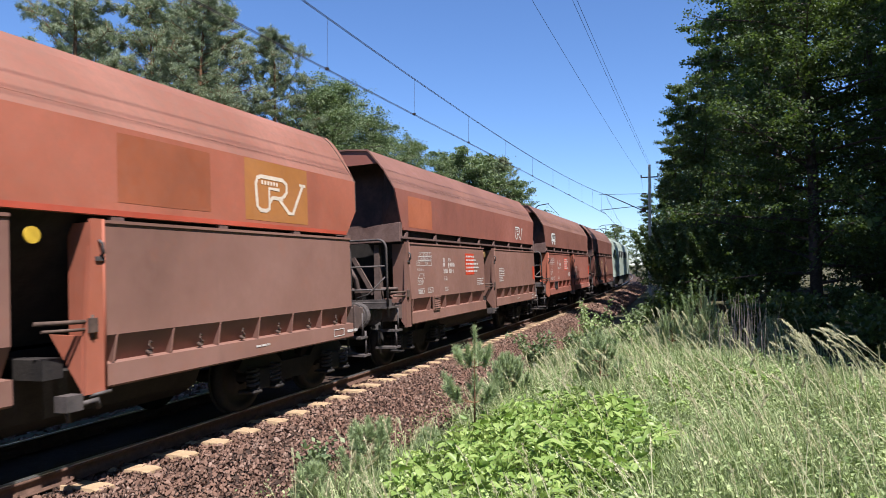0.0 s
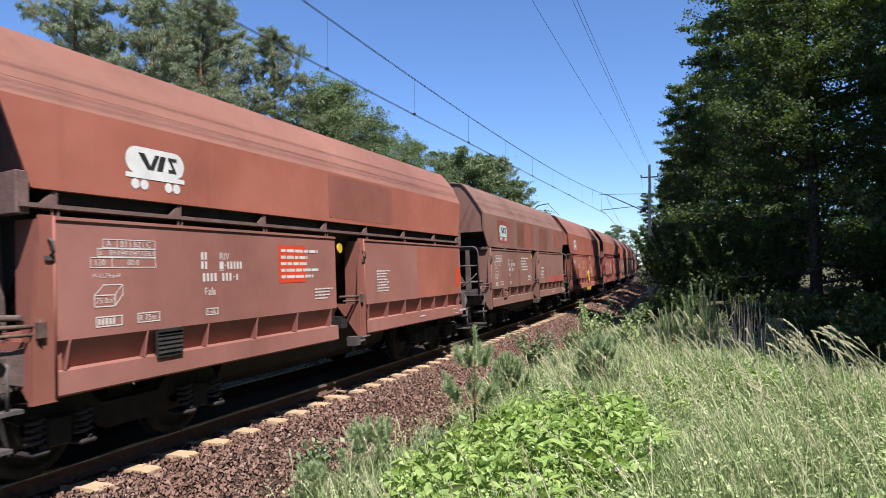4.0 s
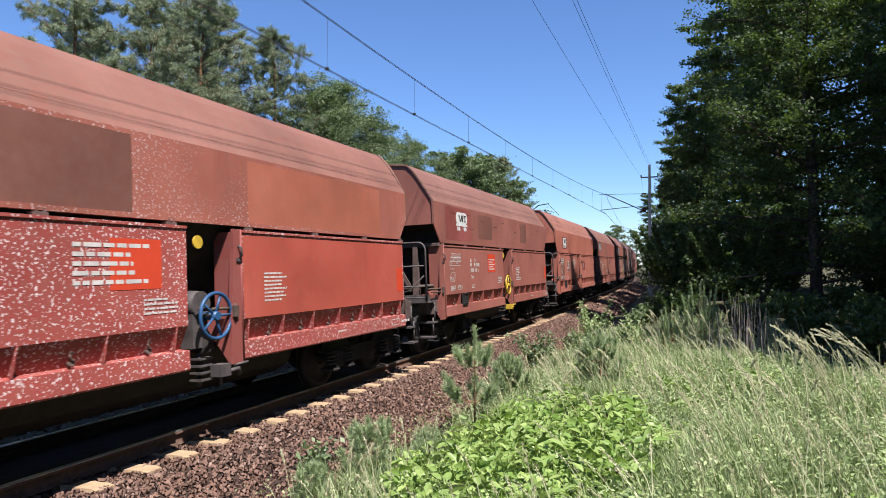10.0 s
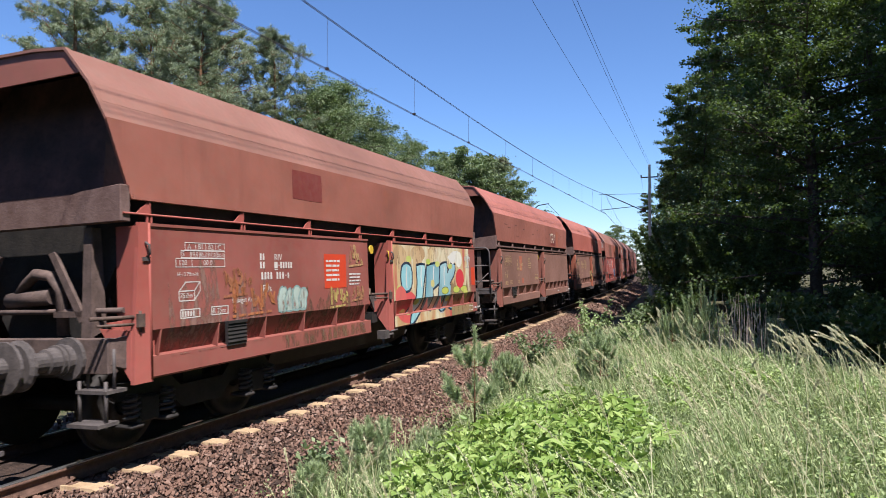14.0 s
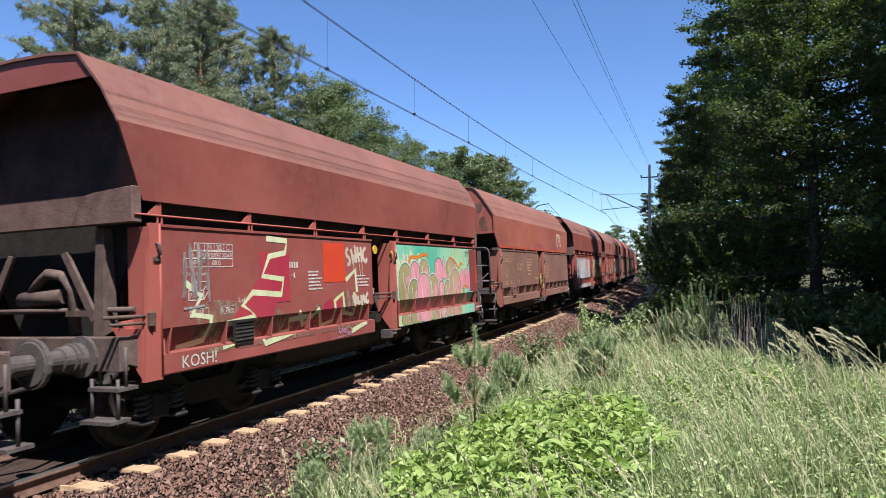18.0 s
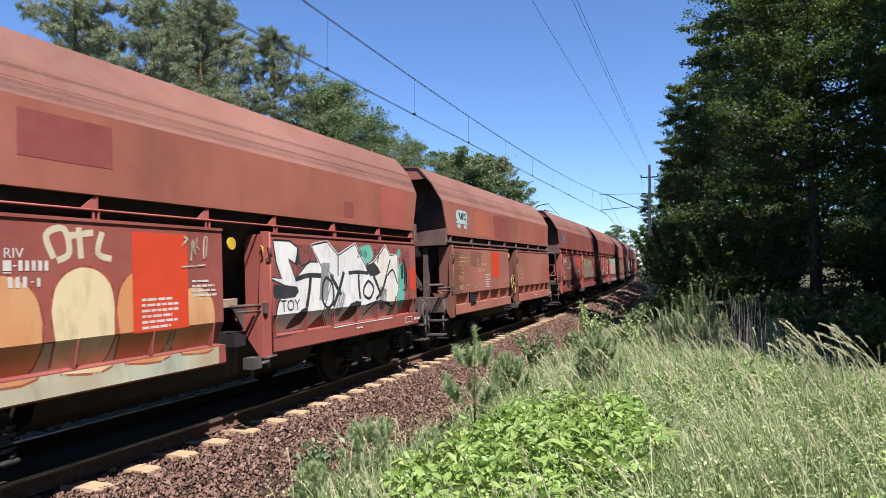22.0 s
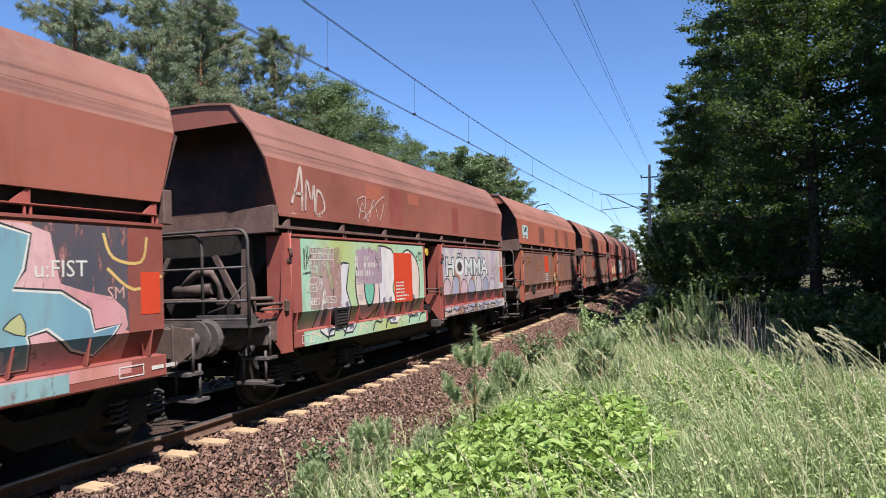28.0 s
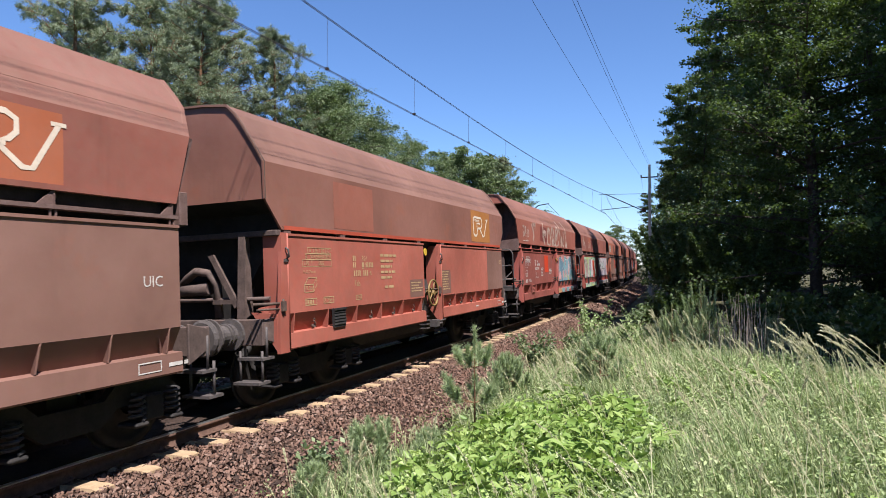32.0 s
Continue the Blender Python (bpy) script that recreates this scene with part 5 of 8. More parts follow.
def leaf_tree(name, seed, height, reach_at, n_leaves, size, mat, label, droop=0.1, limbs=60, twigs=8, trunk_r=0.2, first=0.05, clump=(0.10, 0.30), bark=None):
    tm, ends = limb_tree(seed, height, trunk_r, reach_at, droop, limbs, twigs, first)
    g = np.random.default_rng(seed)
    E = np.array([tuple(e) for _, e in ends])
    C = np.array([tuple(c) for c, _ in ends])
    share = g.uniform(0.2, 1.0, len(E))
    pick = g.choice(len(E), n_leaves, p=share / share.sum())
    t = g.uniform(0.2, 1.15, (n_leaves, 1))
    cl = g.uniform(*clump, len(E))[pick][:, None]
    P = C[pick] + (E[pick] - C[pick]) * t + g.normal(size=(n_leaves, 3)) * cl * np.array([1, 1, 0.55])
    v, f = small_leaves(P, size, seed + 1)
    root = empty(name, Matrix.Identity(4), label, "tree")
    part("trunk", tm, bark or M_BARK, root)
    part("crown", sheet("crown", v, f, mat), mat, root)
    return root


def pine_tree(name, seed, height, reach_at, label, n_needles=40000, first=0.1, length=0.2, width=0.016):
    tm, ends = limb_tree(seed, height, 0.2, reach_at, 0.02, 80, 11, first, (0.1, 0.6))
    g = np.random.default_rng(seed)
    E = np.array([tuple(e) for _, e in ends])
    C = np.array([tuple(c) for c, _ in ends])
    share = g.uniform(0.08, 1.0, len(E)) ** 1.5
    pick = g.choice(len(E), n_needles, p=share / share.sum())
    t = g.uniform(0.1, 1.1, (n_needles, 1))
    way = E[pick] - C[pick]
    way /= np.linalg.norm(way, axis=1, keepdims=True) + 1e-9
    P = C[pick] + (E[pick] - C[pick]) * t + g.normal(size=(n_needles, 3)) * 0.07
    v, f = needles(P, way + np.array([0, 0, 0.45]), length, width, seed + 3, 0.7)
    root = empty(name, Matrix.Identity(4), label, "tree")
    part("trunk", tm, M_PINEBARK, root)
    part("crown", sheet("crown", v, f, M_NEEDLE), M_NEEDLE, root)
    return root


def sapling(name, seed, height, label, tiers=((0.30, 5, 0.30, 0.24), (0.62, 4, 0.20, 0.24)), candle=0.25, needle=0.075, lean=0.0):
    """Young pine: a bare leader, tiers (share of height, shoots, reach, rise) of upturned shoots, bristling with long needles."""
    rng = random.Random(seed)
    bm = bmesh.new()
    tube(bm, [(0, 0, -0.05), (lean * 0.3, 0, height * 0.5), (lean, 0, height)], 0.016, 6, 0.005)
    C, D = [], []

    def shoot(a, b, dens, along_=1.0):
        a, b = Vector(a), Vector(b)
        for _ in range(int((b - a).length * dens)):
            C.append(tuple(a.lerp(b, rng.random()))), D.append(tuple((b - a).normalized() * along_))

    shoot((lean * 0.8, 0, height * (1 - candle)), (lean, 0, height), 1500, 2.2)
    shoot((lean * 0.5, 0, height * 0.5), (lean * 0.8, 0, height * (1 - candle)), 500, 1.0)
    for q, n, reach, rise in tiers:
        turn = rng.uniform(0, 6.28)
        for k in range(n):
            a = turn + 2 * math.pi * k / n + rng.uniform(-0.3, 0.3)
            r, up_ = height * reach * rng.uniform(0.75, 1.15), height * rise * rng.uniform(0.75, 1.2)
            p0 = Vector((lean * q, 0, height * q))
            p1 = p0 + Vector((math.cos(a) * r * 0.7, math.sin(a) * r * 0.7, up_ * 0.18))
            p2 = p1 + Vector((math.cos(a) * r * 0.3, math.sin(a) * r * 0.3, up_ * 0.82))
            tube(bm, [p0, p1, p2], 0.008, 5, 0.004)
            shoot(p0.lerp(p1, 0.55), p1, 1000, 0.9), shoot(p1, p2, 1900, 1.15)
            for sgn in (-1, 1):
                side = p1 + Vector((math.cos(a + sgn * 0.9) * r * 0.32, math.sin(a + sgn * 0.9) * r * 0.32, up_ * rng.uniform(0.35, 0.65)))
                tube(bm, [p1, side], 0.005, 4, 0.003)
                shoot(p1, side, 1700, 1.15)
    v, f = needles(C, D, needle * 1.2, 0.0030, seed, 0.62)
    root = empty(name, Matrix.Identity(4), label, "sapling", "young pines on the bank")
    part("stem", bm, M_PINEBARK, root)
    part("needles", sheet("needles", v, f, M_YOUNG), M_YOUNG, root)
    return root


def shrub(name, seed, height, width, n_leaves, size, mat, label):
    """A loose bush of thin stems with small leaves."""
    rng = random.Random(seed)
    bm, P = bmesh.new(), []
    for k in range(14):
        a, r = rng.uniform(0, 6.28), rng.uniform(0.1, 1.0) * width / 2
        tip = Vector((math.cos(a) * r, math.sin(a) * r, height * rng.uniform(0.55, 1.0)))
        mid = tip * 0.5 + Vector((rng.uniform(-0.05, 0.05), rng.uniform(-0.05, 0.05), 0.08))
        tube(bm, [(0, 0, -0.05), mid, tip], 0.007, 4, 0.002)
        for _ in range(n_leaves // 14):
            t = rng.uniform(0.3, 1.05)
            c = mid.lerp(tip, t * 2 - 1) if t > 0.5 else mid * (2 * t)
            P.append(tuple(c + Vector((rng.gauss(0, 1), rng.gauss(0, 1), rng.gauss(0, 0.8))) * 0.055))
    v, f = small_leaves(P, size, seed)
    root = empty(name, Matrix.Identity(4), label, "shrub")
    part("stem", bm, M_BARK, root)
    part("foliage", sheet("foliage", v, f, mat), mat, root)
    return root


def weed(seed, height, n):
    """Broad-leaved weed: a stem with paired pointed leaves."""
    rng = random.Random(seed)
    bm, P = bmesh.new(), []
    for k in range(3):
        a = k * 2.1 + rng.random()
        tip = Vector((math.cos(a) * 0.12, math.sin(a) * 0.12, height * rng.uniform(0.8, 1.05)))
        tube(bm, [(math.cos(a) * 0.03, math.sin(a) * 0.03, -0.05), tip * 0.5, tip], 0.006, 4, 0.003)
        for j in range(n):
            q = 0.12 + 0.88 * j / (n - 1)
            b = j * 1.57 + rng.uniform(-0.4, 0.4)
            c = tip * q + Vector((math.cos(b), math.sin(b), 0.1)) * (0.11 - 0.05 * q)
            P.append(tuple(c))
    v, f = leaves(P, 0.048, seed, 0.75, 0.18)
    root = empty("weed_plant", Matrix.Identity(4), "bright green broad-leaved weed on the bank", "weed", "weeds on the bank")
    part("stem", bm, M_WEED, root)
    part("foliage", sheet("foliage", v, f, M_WEED), M_WEED, root)
    return root


def ear_stalk(seed, height, lean, heads=True, dry=False):
    """One tall grass culm with a drooping seed head and two blades."""
    rng = random.Random(seed)
    bm = bmesh.new()
    pts = [Vector((lean * height * (q ** 2.2), 0.04 * height * q, height * q * (1 - 0.18 * abs(lean) * q))) for q in (0, 0.25, 0.5, 0.7, 0.85, 0.95)]
    tube(bm, pts, 0.0046 if not dry else 0.008, 4, 0.002)
    root = empty("grass_stalk", Matrix.Identity(4), "pale ripe grass stalk bending in the wind" if not dry else "dry grey weed stalk at the wood's edge", "grass stalk", "tall stalks on the bank")
    part("culm", bm, M_STRAW if not dry else M_DRYSTEM, root)
    if heads:
        bm = bmesh.new()
        n = 60
        for k in range(n):
            q = k / n
            way = (pts[-1] - pts[-2]).lerp(pts[-2] - pts[-3], 1 - q).normalized()
            c = pts[-2].lerp(pts[-1], q * 2) if q < 0.5 else pts[-1] + (pts[-1] - pts[-2]) * (q - 0.5) * 1.6 + Vector((0, 0, -0.10 * (q - 0.5) ** 2))
            o = Vector((rng.gauss(0, 1), rng.gauss(0, 1), rng.gauss(0, 1))) * 0.009 * (1.25 - abs(q - 0.4))
            tube(bm, [c + o * 0.3, c + o + way * 0.02], 0.0055, 3, 0.0015, False)
        part("seed_head", bm, M_STRAW, root)
    return root


def stand(ob, x, y, scale=1.0, turn=0.0, sink=0.04, tilt=0.0):
    ob.matrix_basis = Matrix.Translation((x, y, put_on(x, y) - sink)) @ pose(0, 0, 0, tilt, 0, turn) @ Matrix.Diagonal((scale, scale, scale, 1))
    return ob


def again(ob, x, y, scale=1.0, turn=0.0):
    return stand(copy_thing(ob, Matrix.Identity(4)), x, y, scale, turn)

NEAR = "trees on the near side"
cone = lambda lo, hi: (lambda q: lo + (hi - lo) * q)
alder = stand(leaf_tree("alder_tree", 21, 19.0, cone(5.3, 0.9), 150000, 0.047, M_LEAF, "tall dark leafy alder with low hanging boughs", 0.12, 90, 10, 0.19, 0.04), 3.35, 24.0, 1.0, 20)
tagged(alder, group=NEAR)
far_alder = stand(leaf_tree("alder_tree", 34, 20.0, cone(4.5, 1.6), 27000, 0.10, M_LEAF, "tall dark leafy alder at the wood's edge", 0.1, 60, 6, 0.2, 0.06), 9.4, 28.0, 1.0, 70)
tagged(far_alder, group=NEAR)
for x, y, k, a in ((3.2, 31.5, 1.0, 140), (7.0, 33, 1.05, 205), (13.5, 30, 1.0, 310), (2.6, 38.5, 1.0, 30), (9.5, 40, 1.1, 105), (16.5, 36, 1.1, 45), (2.2, 46, 1.05, 265), (1.8, 54, 1.05, 150), (6.0, 60, 1.1, 75), (-0.3, 63, 1.05, 20), (-1.0, 74, 1.05, 205),
                   # Most with x over 6 stand out of view, placed to cast shade.
                   (7.4, 10.5, 0.95, 200), (6.8, 13.8, 0.8, 15), (7.0, 7.0, 0.68, 80), (8.0, 3.0, 0.7, 20), (9.8, -1.5, 0.85, 60), (10.5, 6.0, 0.95, 140), (9.2, 17.2, 1.0, 50), (9.0, 22.5, 0.8, 170), (-0.4, 28.5, 0.44, 10), (-0.6, 33.5, 0.48, 80), (-1.0, 39, 0.46, 150), (-1.5, 45, 0.44, 200), (-2.2, 53.5, 0.45, 20), (-2.9, 62, 0.5, 300), (-3.6, 70, 0.5, 100), (-5.5, 82, 0.55, 200), (9.8, 19.5, 0.95, 95), (13.5, 20.5, 1.0, 160)):
    again(far_alder, x, y, k, a)
# understorey bushes that close the wood's foot
bush = stand(shrub("elder_bush", 77, 3.2, 3.4, 7000, 0.065, M_LEAF, "dark dense elder bush under the alders"), -0.7, 25.2)
tagged(bush, category="bush", group="bushes under the alders")
for x, y, k, a in ((0.9, 24.0, 0.85, 40), (-0.9, 28.5, 1.05, 100), (2.0, 26.5, 0.9, 200), (-1.2, 33, 1.1, 300), (5.6, 26.0, 0.75, 20), (8.0, 25.0, 0.8, 160), (-1.6, 38, 1.0, 250), (0.6, 35, 1.1, 80), (-1.9, 44, 1.0, 10), (11.0, 24.5, 0.9, 60), (3.0, 30.0, 1.1, 130), (-2.2, 52, 1.0, 190), (7.5, 29.5, 1.1, 280)):
    again(bush, x, y, k, a)

low = random.Random(41)
low_bush = stand(shrub("low_bush", 78, 1.05, 1.3, 1300, 0.055, M_LEAF, "dark low leafy bush in the wood's shade and the added far-side screen"), 2.4, 11.4)
tagged(low_bush, category="bush", group="low bushes in the shade")
# Added row beyond the track: screens off lit ground to blacken the underside.
for k in range(26):
    c = along(-2 + 2.6 * k, -3.0 - 0.5 * low.random(), 0)
    again(low_bush, c.x, c.y, low.uniform(0.9, 1.25), low.uniform(0, 360))
for k in range(34):
    y = 10.5 + 15 * low.random()
    x = 2.9 - 0.388 * (y - 9.0) + low.random() * (2.0 + 0.3 * (y - 9))
    again(low_bush, x, y, low.uniform(0.5, 1.0), low.uniform(0, 360))

pine = stand(pine_tree("pine_tree", 51, 15.0, lambda q: 4.3 * (1 - q) ** 0.5 + 0.3, "tall bushy pine with grey-green needles beyond the line", 150000, 0.06, 0.12, 0.015), -21.0, 23.6, 1.0, 0)
tagged(pine, group="trees beyond the line")
for x, y, k, a in ((-26.0, 22.0, 1.08, 80), (-24.4, 24.8, 1.02, 130), (-23.0, 27.5, 1.05, 150), (-20.4, 27.8, 0.94, 220), (-30.4, 25.5, 1.0, 300), (-33.8, 20.5, 1.0, 10), (-28.3, 29.0, 1.1, 250), (-18.6, 50.6, 0.76, 20), (-15.6, 51.2, 0.74, 250), (-39, 24, 1.0, 60)):
    again(pine, x, y, k, a)
birch = stand(leaf_tree("birch_tree", 61, 11.6, lambda q: 3.1 * math.sin(math.pi * (0.15 + 0.8 * q)) ** 0.8 + 0.2, 60000, 0.045, M_LEAF2, "young leafy birch beyond the railway line", 0.0, 64, 8, 0.12, 0.08), -18.8, 31.8, 1.08, 0)
tagged(birch, group="trees beyond the line")
for x, y, k, a in ((-18.4, 35.2, 0.98, 90), (-20.8, 34.5, 1.08, 200), (-17.6, 39.0, 0.9, 40), (-20.2, 39.5, 0.95, 300), (-17.0, 42.5, 0.72, 150), (-18.6, 29.5, 1.0, 20)):
    again(birch, x, y, k, a)
far_birch = stand(leaf_tree("birch_tree", 62, 11.0, lambda q: 3.0 * math.sin(math.pi * (0.15 + 0.8 * q)) ** 0.8 + 0.2, 20000, 0.08, M_LEAF2, "leafy birch in the distance beyond the curve", 0.0, 44, 5, 0.12, 0.08), -19.6, 48.5, 1.02, 60)
tagged(far_birch, group="trees beyond the line")
for x, y, k, a in ((-17.4, 49.2, 1.05, 130), (-15.6, 48.8, 0.97, 240), (-13.9, 50.2, 0.84, 330), (-16.6, 51.5, 1.03, 10), (-12.6, 52.0, 0.62, 100), (-21.8, 49.5, 0.92, 200)):
    again(far_birch, x, y, k, a)
for k in range(15):
    again(far_birch, -31 + 2.5 * k + 0.9 * math.sin(k * 2.3), 118 + 7 * math.sin(k * 1.7), 0.78 + 0.12 * math.sin(k * 3.1), k * 57)
woods = []
wg = np.random.default_rng(8)
for side, n in ((-1, 5200), (1, 5200)):
    y = wg.uniform(-60, 240, n * 3)
    x = (np.where(side < 0, -46, 27) + side * np.abs(wg.normal(0, 9, n * 3)))
    woods.append(np.stack([x, y, wg.uniform(0.5, 15, n * 3) * (0.7 + 0.3 * np.sin(y * 0.4))], 1))
P = np.concatenate(woods)
v, f = leaves(P, 0.8, 5, 0.6, 0.2)
tagged(new("far_woods", sheet("far_woods", v, f, M_LEAF)), "dark distant woodland along both sides", "woodland", kind="stuff")

# ---- bank plants ----
g = np.random.default_rng(3)
edge = lambda x, y: x - centre(y).x > 2.7 + 0.55 * noise.noise((x * 0.9, y * 0.9, 2.0))
in_view = lambda x, y: -0.75 < math.atan2(x, y) + HEADING < 0.80


def scatter(n, x0, x1, y0, y1, keep, power=1.4):
    out = []
    while len(out) < n:
        y = y0 + (y1 - y0) * g.random() ** power
        x = x0 + (x1 - x0) * g.random()
        if keep(x, y):
            out.append((x, y, put_on(x, y) - 0.02))
    return out


sunny = lambda x, y: 2.3 - 0.388 * (y - 9.0) + 0.5 * noise.noise((x * 0.6, y * 0.6, 9.0)) - x      # over 0 on the open bank, under 0 past the edge of the wood's shadow
weedy = lambda x, y: ((x + 1.68) / 1.3) ** 2 + ((y - 6.5 + (x + 1.5) * 0.5) / 2.3) ** 2 < 1.0
# Bright grass thins out past that shadow edge, which helps draw the shade.
lush = lambda x, y: edge(x, y) and in_view(x, y) and (not weedy(x, y) or g.random() < 0.06) and (sunny(x, y) > 0 or g.random() < 0.10) and g.random() < 0.45 + 1.1 * (x + 3.2) * 0.35


def meadow(places, n_each, h0, h1, width, sway, seed, spread=0.09, seg=4):
    """Tufts of bent blades. Each tuft has a height of its own; all lean with the wind. Returns corners and faces."""
    q = np.random.default_rng(seed)
    T = np.asarray(places, float)
    tall = q.uniform(h0, h1, len(T)) * (0.85 + 0.35 * np.sin(T[:, 0] * 1.9 + 1.0) * np.sin(T[:, 1] * 1.3))
    P, h = np.repeat(T, n_each, 0), np.repeat(tall, n_each)
    n = len(P)
    P[:, :2] += q.normal(0, spread, (n, 2))
    h = h * q.uniform(0.45, 1.1, n)
    a = q.uniform(0, 2 * np.pi, n)
    d = np.stack([np.cos(a), np.sin(a)], 1)
    bend = q.uniform(0.15, 0.75, n) * h
    far = np.hypot(P[:, 0], P[:, 1])
    w = (width + 0.00035 * far) * q.uniform(0.6, 1.3, n)
    side = np.stack([-d[:, 1], d[:, 0]], 1)
    drift = np.array([-0.30, -0.06]) * sway
    v = np.zeros((n, 2 * seg + 1, 3))
    for k in range(seg + 1):
        t = k / seg
        c = P.copy()
        c[:, :2] += d * (bend * t ** 2.2)[:, None] + drift * (h * t ** 1.8)[:, None]
        c[:, 2] += h * (t - 0.30 * t ** 3 * (bend / h))
        if k < seg:
            ww = (w * (1 - 0.75 * t ** 1.5))[:, None]
            v[:, 2 * k, :], v[:, 2 * k + 1, :] = c, c
            v[:, 2 * k, :2] += side * ww
            v[:, 2 * k + 1, :2] -= side * ww
        else:
            v[:, 2 * seg, :] = c
    f = []
    for k in range(seg - 1):
        f += [(2 * k, 2 * k + 1, 2 * k + 3), (2 * k, 2 * k + 3, 2 * k + 2)]
    f.append((2 * seg - 2, 2 * seg - 1, 2 * seg))
    F = np.array(f)[None] + (np.arange(n) * (2 * seg + 1))[:, None, None]
    return v.reshape(-1, 3), F.reshape(-1, 3)


def seeded(places, h0, h1, sway, seed):
    """Thin culms bent by the wind, each with a feathery seed head of small flakes. Returns corners and faces, all triangles."""
    q = np.random.default_rng(seed)
    P = np.asarray(places, float)
    n, m = len(P), 26
    h = q.uniform(h0, h1, n)
    a = q.uniform(0, 2 * np.pi, n)
    bow = np.stack([np.cos(a), np.sin(a)], 1) * (0.14 * h)[:, None] + np.array([-0.36, -0.08]) * (sway * h * q.uniform(0.3, 1.4, n))[:, None]

    def at(t):
        c = P + np.zeros((n, 3))
        c[:, :2] += bow * (t ** 2.3)
        c[:, 2] += h * (t - 0.12 * t ** 3)
        return c

    far = np.hypot(P[:, 0], P[:, 1])
    w = (0.0015 + 0.0002 * far)[:, None]
    side = np.stack([np.cos(0.37) * np.ones(n), np.sin(0.37) * np.ones(n), np.zeros(n)], 1)
    V, F, base = [], [], 0
    steps = [at(t) for t in (0.0, 0.35, 0.65, 0.85, 1.0)]
    stem = np.stack([c + sg * side * w for c in steps for sg in (-1, 1)], 1)
    V.append(stem.reshape(-1, 3))
    tri = np.array([t for k in range(4) for t in ((2 * k, 2 * k + 1, 2 * k + 3), (2 * k, 2 * k + 3, 2 * k + 2))])
    F.append((tri[None] + (np.arange(n) * 10)[:, None, None]).reshape(-1, 3))
    base = n * 10
    for k in range(m):
        t = 0.80 + 0.24 * k / m
        c = at(t) + q.normal(0, 1, (n, 3)) * (0.0075 * (1.1 - abs(k / m - 0.4)))
        d = at(t + 0.03) - at(t) + q.normal(0, 0.006, (n, 3))
        d *= 0.02 / np.linalg.norm(d, axis=1, keepdims=True)
        x = np.cross(d, q.normal(size=(n, 3)))
        x *= (0.0034 + 0.0003 * far)[:, None] / np.linalg.norm(x, axis=1, keepdims=True)
        V.append(np.stack([c - x, c + x, c + d], 1).reshape(-1, 3))
        F.append(np.arange(3 * n).reshape(-1, 3) + base)
        base += 3 * n
    return np.concatenate(V), np.concatenate(F)


v, f = meadow(scatter(3300, -5.0, 7.0, 1.6, 24.0, lush, 1.7), 36, 0.26, 0.50, 0.0022, 0.45, 4)
grass = new("grass", sheet("grass", v, f, M_GRASS))
tagged(grass, "tall sunlit meadow grass on the bank", "grass", kind="stuff")
P = np.repeat(np.array(scatter(3600, -4.4, 6.0, 1.6, 18.0, lush, 1.5)), 18, 0)
P += g.normal(0, 1, P.shape) * np.array([0.13, 0.13, 0.0]) + np.stack([np.zeros(len(P)), np.zeros(len(P)), g.uniform(0.06, 0.40, len(P))], 1)
v, f = leaves(P, 0.017, 44, 0.6, 0.2)
herb_leaves = new("meadow_herbs", sheet("meadow_herbs", v, f, M_HERB))
tagged(herb_leaves, "small pale green herb leaves among the grass", "herbs", kind="stuff")
beside = lambda x, y: edge(x, y) and not in_view(x, y + 0.6) and sunny(x, y) > -3 and (x * x + y * y > 0.5)
v, f = blades(scatter(22000, -5.0, 6.0, -9.0, 7.0, beside, 1.0), 0.15, 0.4, 0.008, 1.8, 24)
verge = new("verge_grass", sheet("verge_grass", v, f, M_GRASS))
tagged(verge, "short sunlit grass on the bank beside the line", "grass", kind="stuff")
v, f = seeded(scatter(750, -4.4, 6.0, 2.2, 16.0, lush, 1.2), 0.42, 0.82, 0.7, 14)
hay = new("ripe_grass", sheet("ripe_grass", v, f, M_STRAW))
tagged(hay, "pale ripe grass stems among the meadow grass", "grass", kind="stuff")

WIDE = ((0.38, 5, 0.27, 0.20), (0.68, 4, 0.16, 0.18))
BUSHY = ((0.10, 6, 0.42, 0.35), (0.30, 6, 0.38, 0.38), (0.52, 5, 0.28, 0.36), (0.7, 4, 0.16, 0.25))
CANDLES = ((0.18, 4, 0.26, 0.45), (0.36, 5, 0.24, 0.50), (0.52, 4, 0.13, 0.40))
for k, (x, y, hgt, tiers, needle) in enumerate(((-2.80, 8.25, 1.52, WIDE, 0.085), (-3.36, 6.35, 0.82, BUSHY, 0.07), (-3.0, 10.6, 0.95, BUSHY, 0.07), (-1.5, 10.4, 0.95, BUSHY, 0.08), (-0.06, 12.57, 1.4, CANDLES, 0.032), (-0.55, 12.7, 1.05, CANDLES, 0.035), (-3.9, 13.6, 0.7, BUSHY, 0.07), (-3.05, 7.3, 0.5, BUSHY, 0.07), (-3.75, 5.9, 0.5, BUSHY, 0.06))):
    stand(sapling("pine_sapling", 200 + k, hgt, "young bluish-green pine sapling among the bank's grass", tiers, 0.22, needle), x, y, 1.0, k * 37)
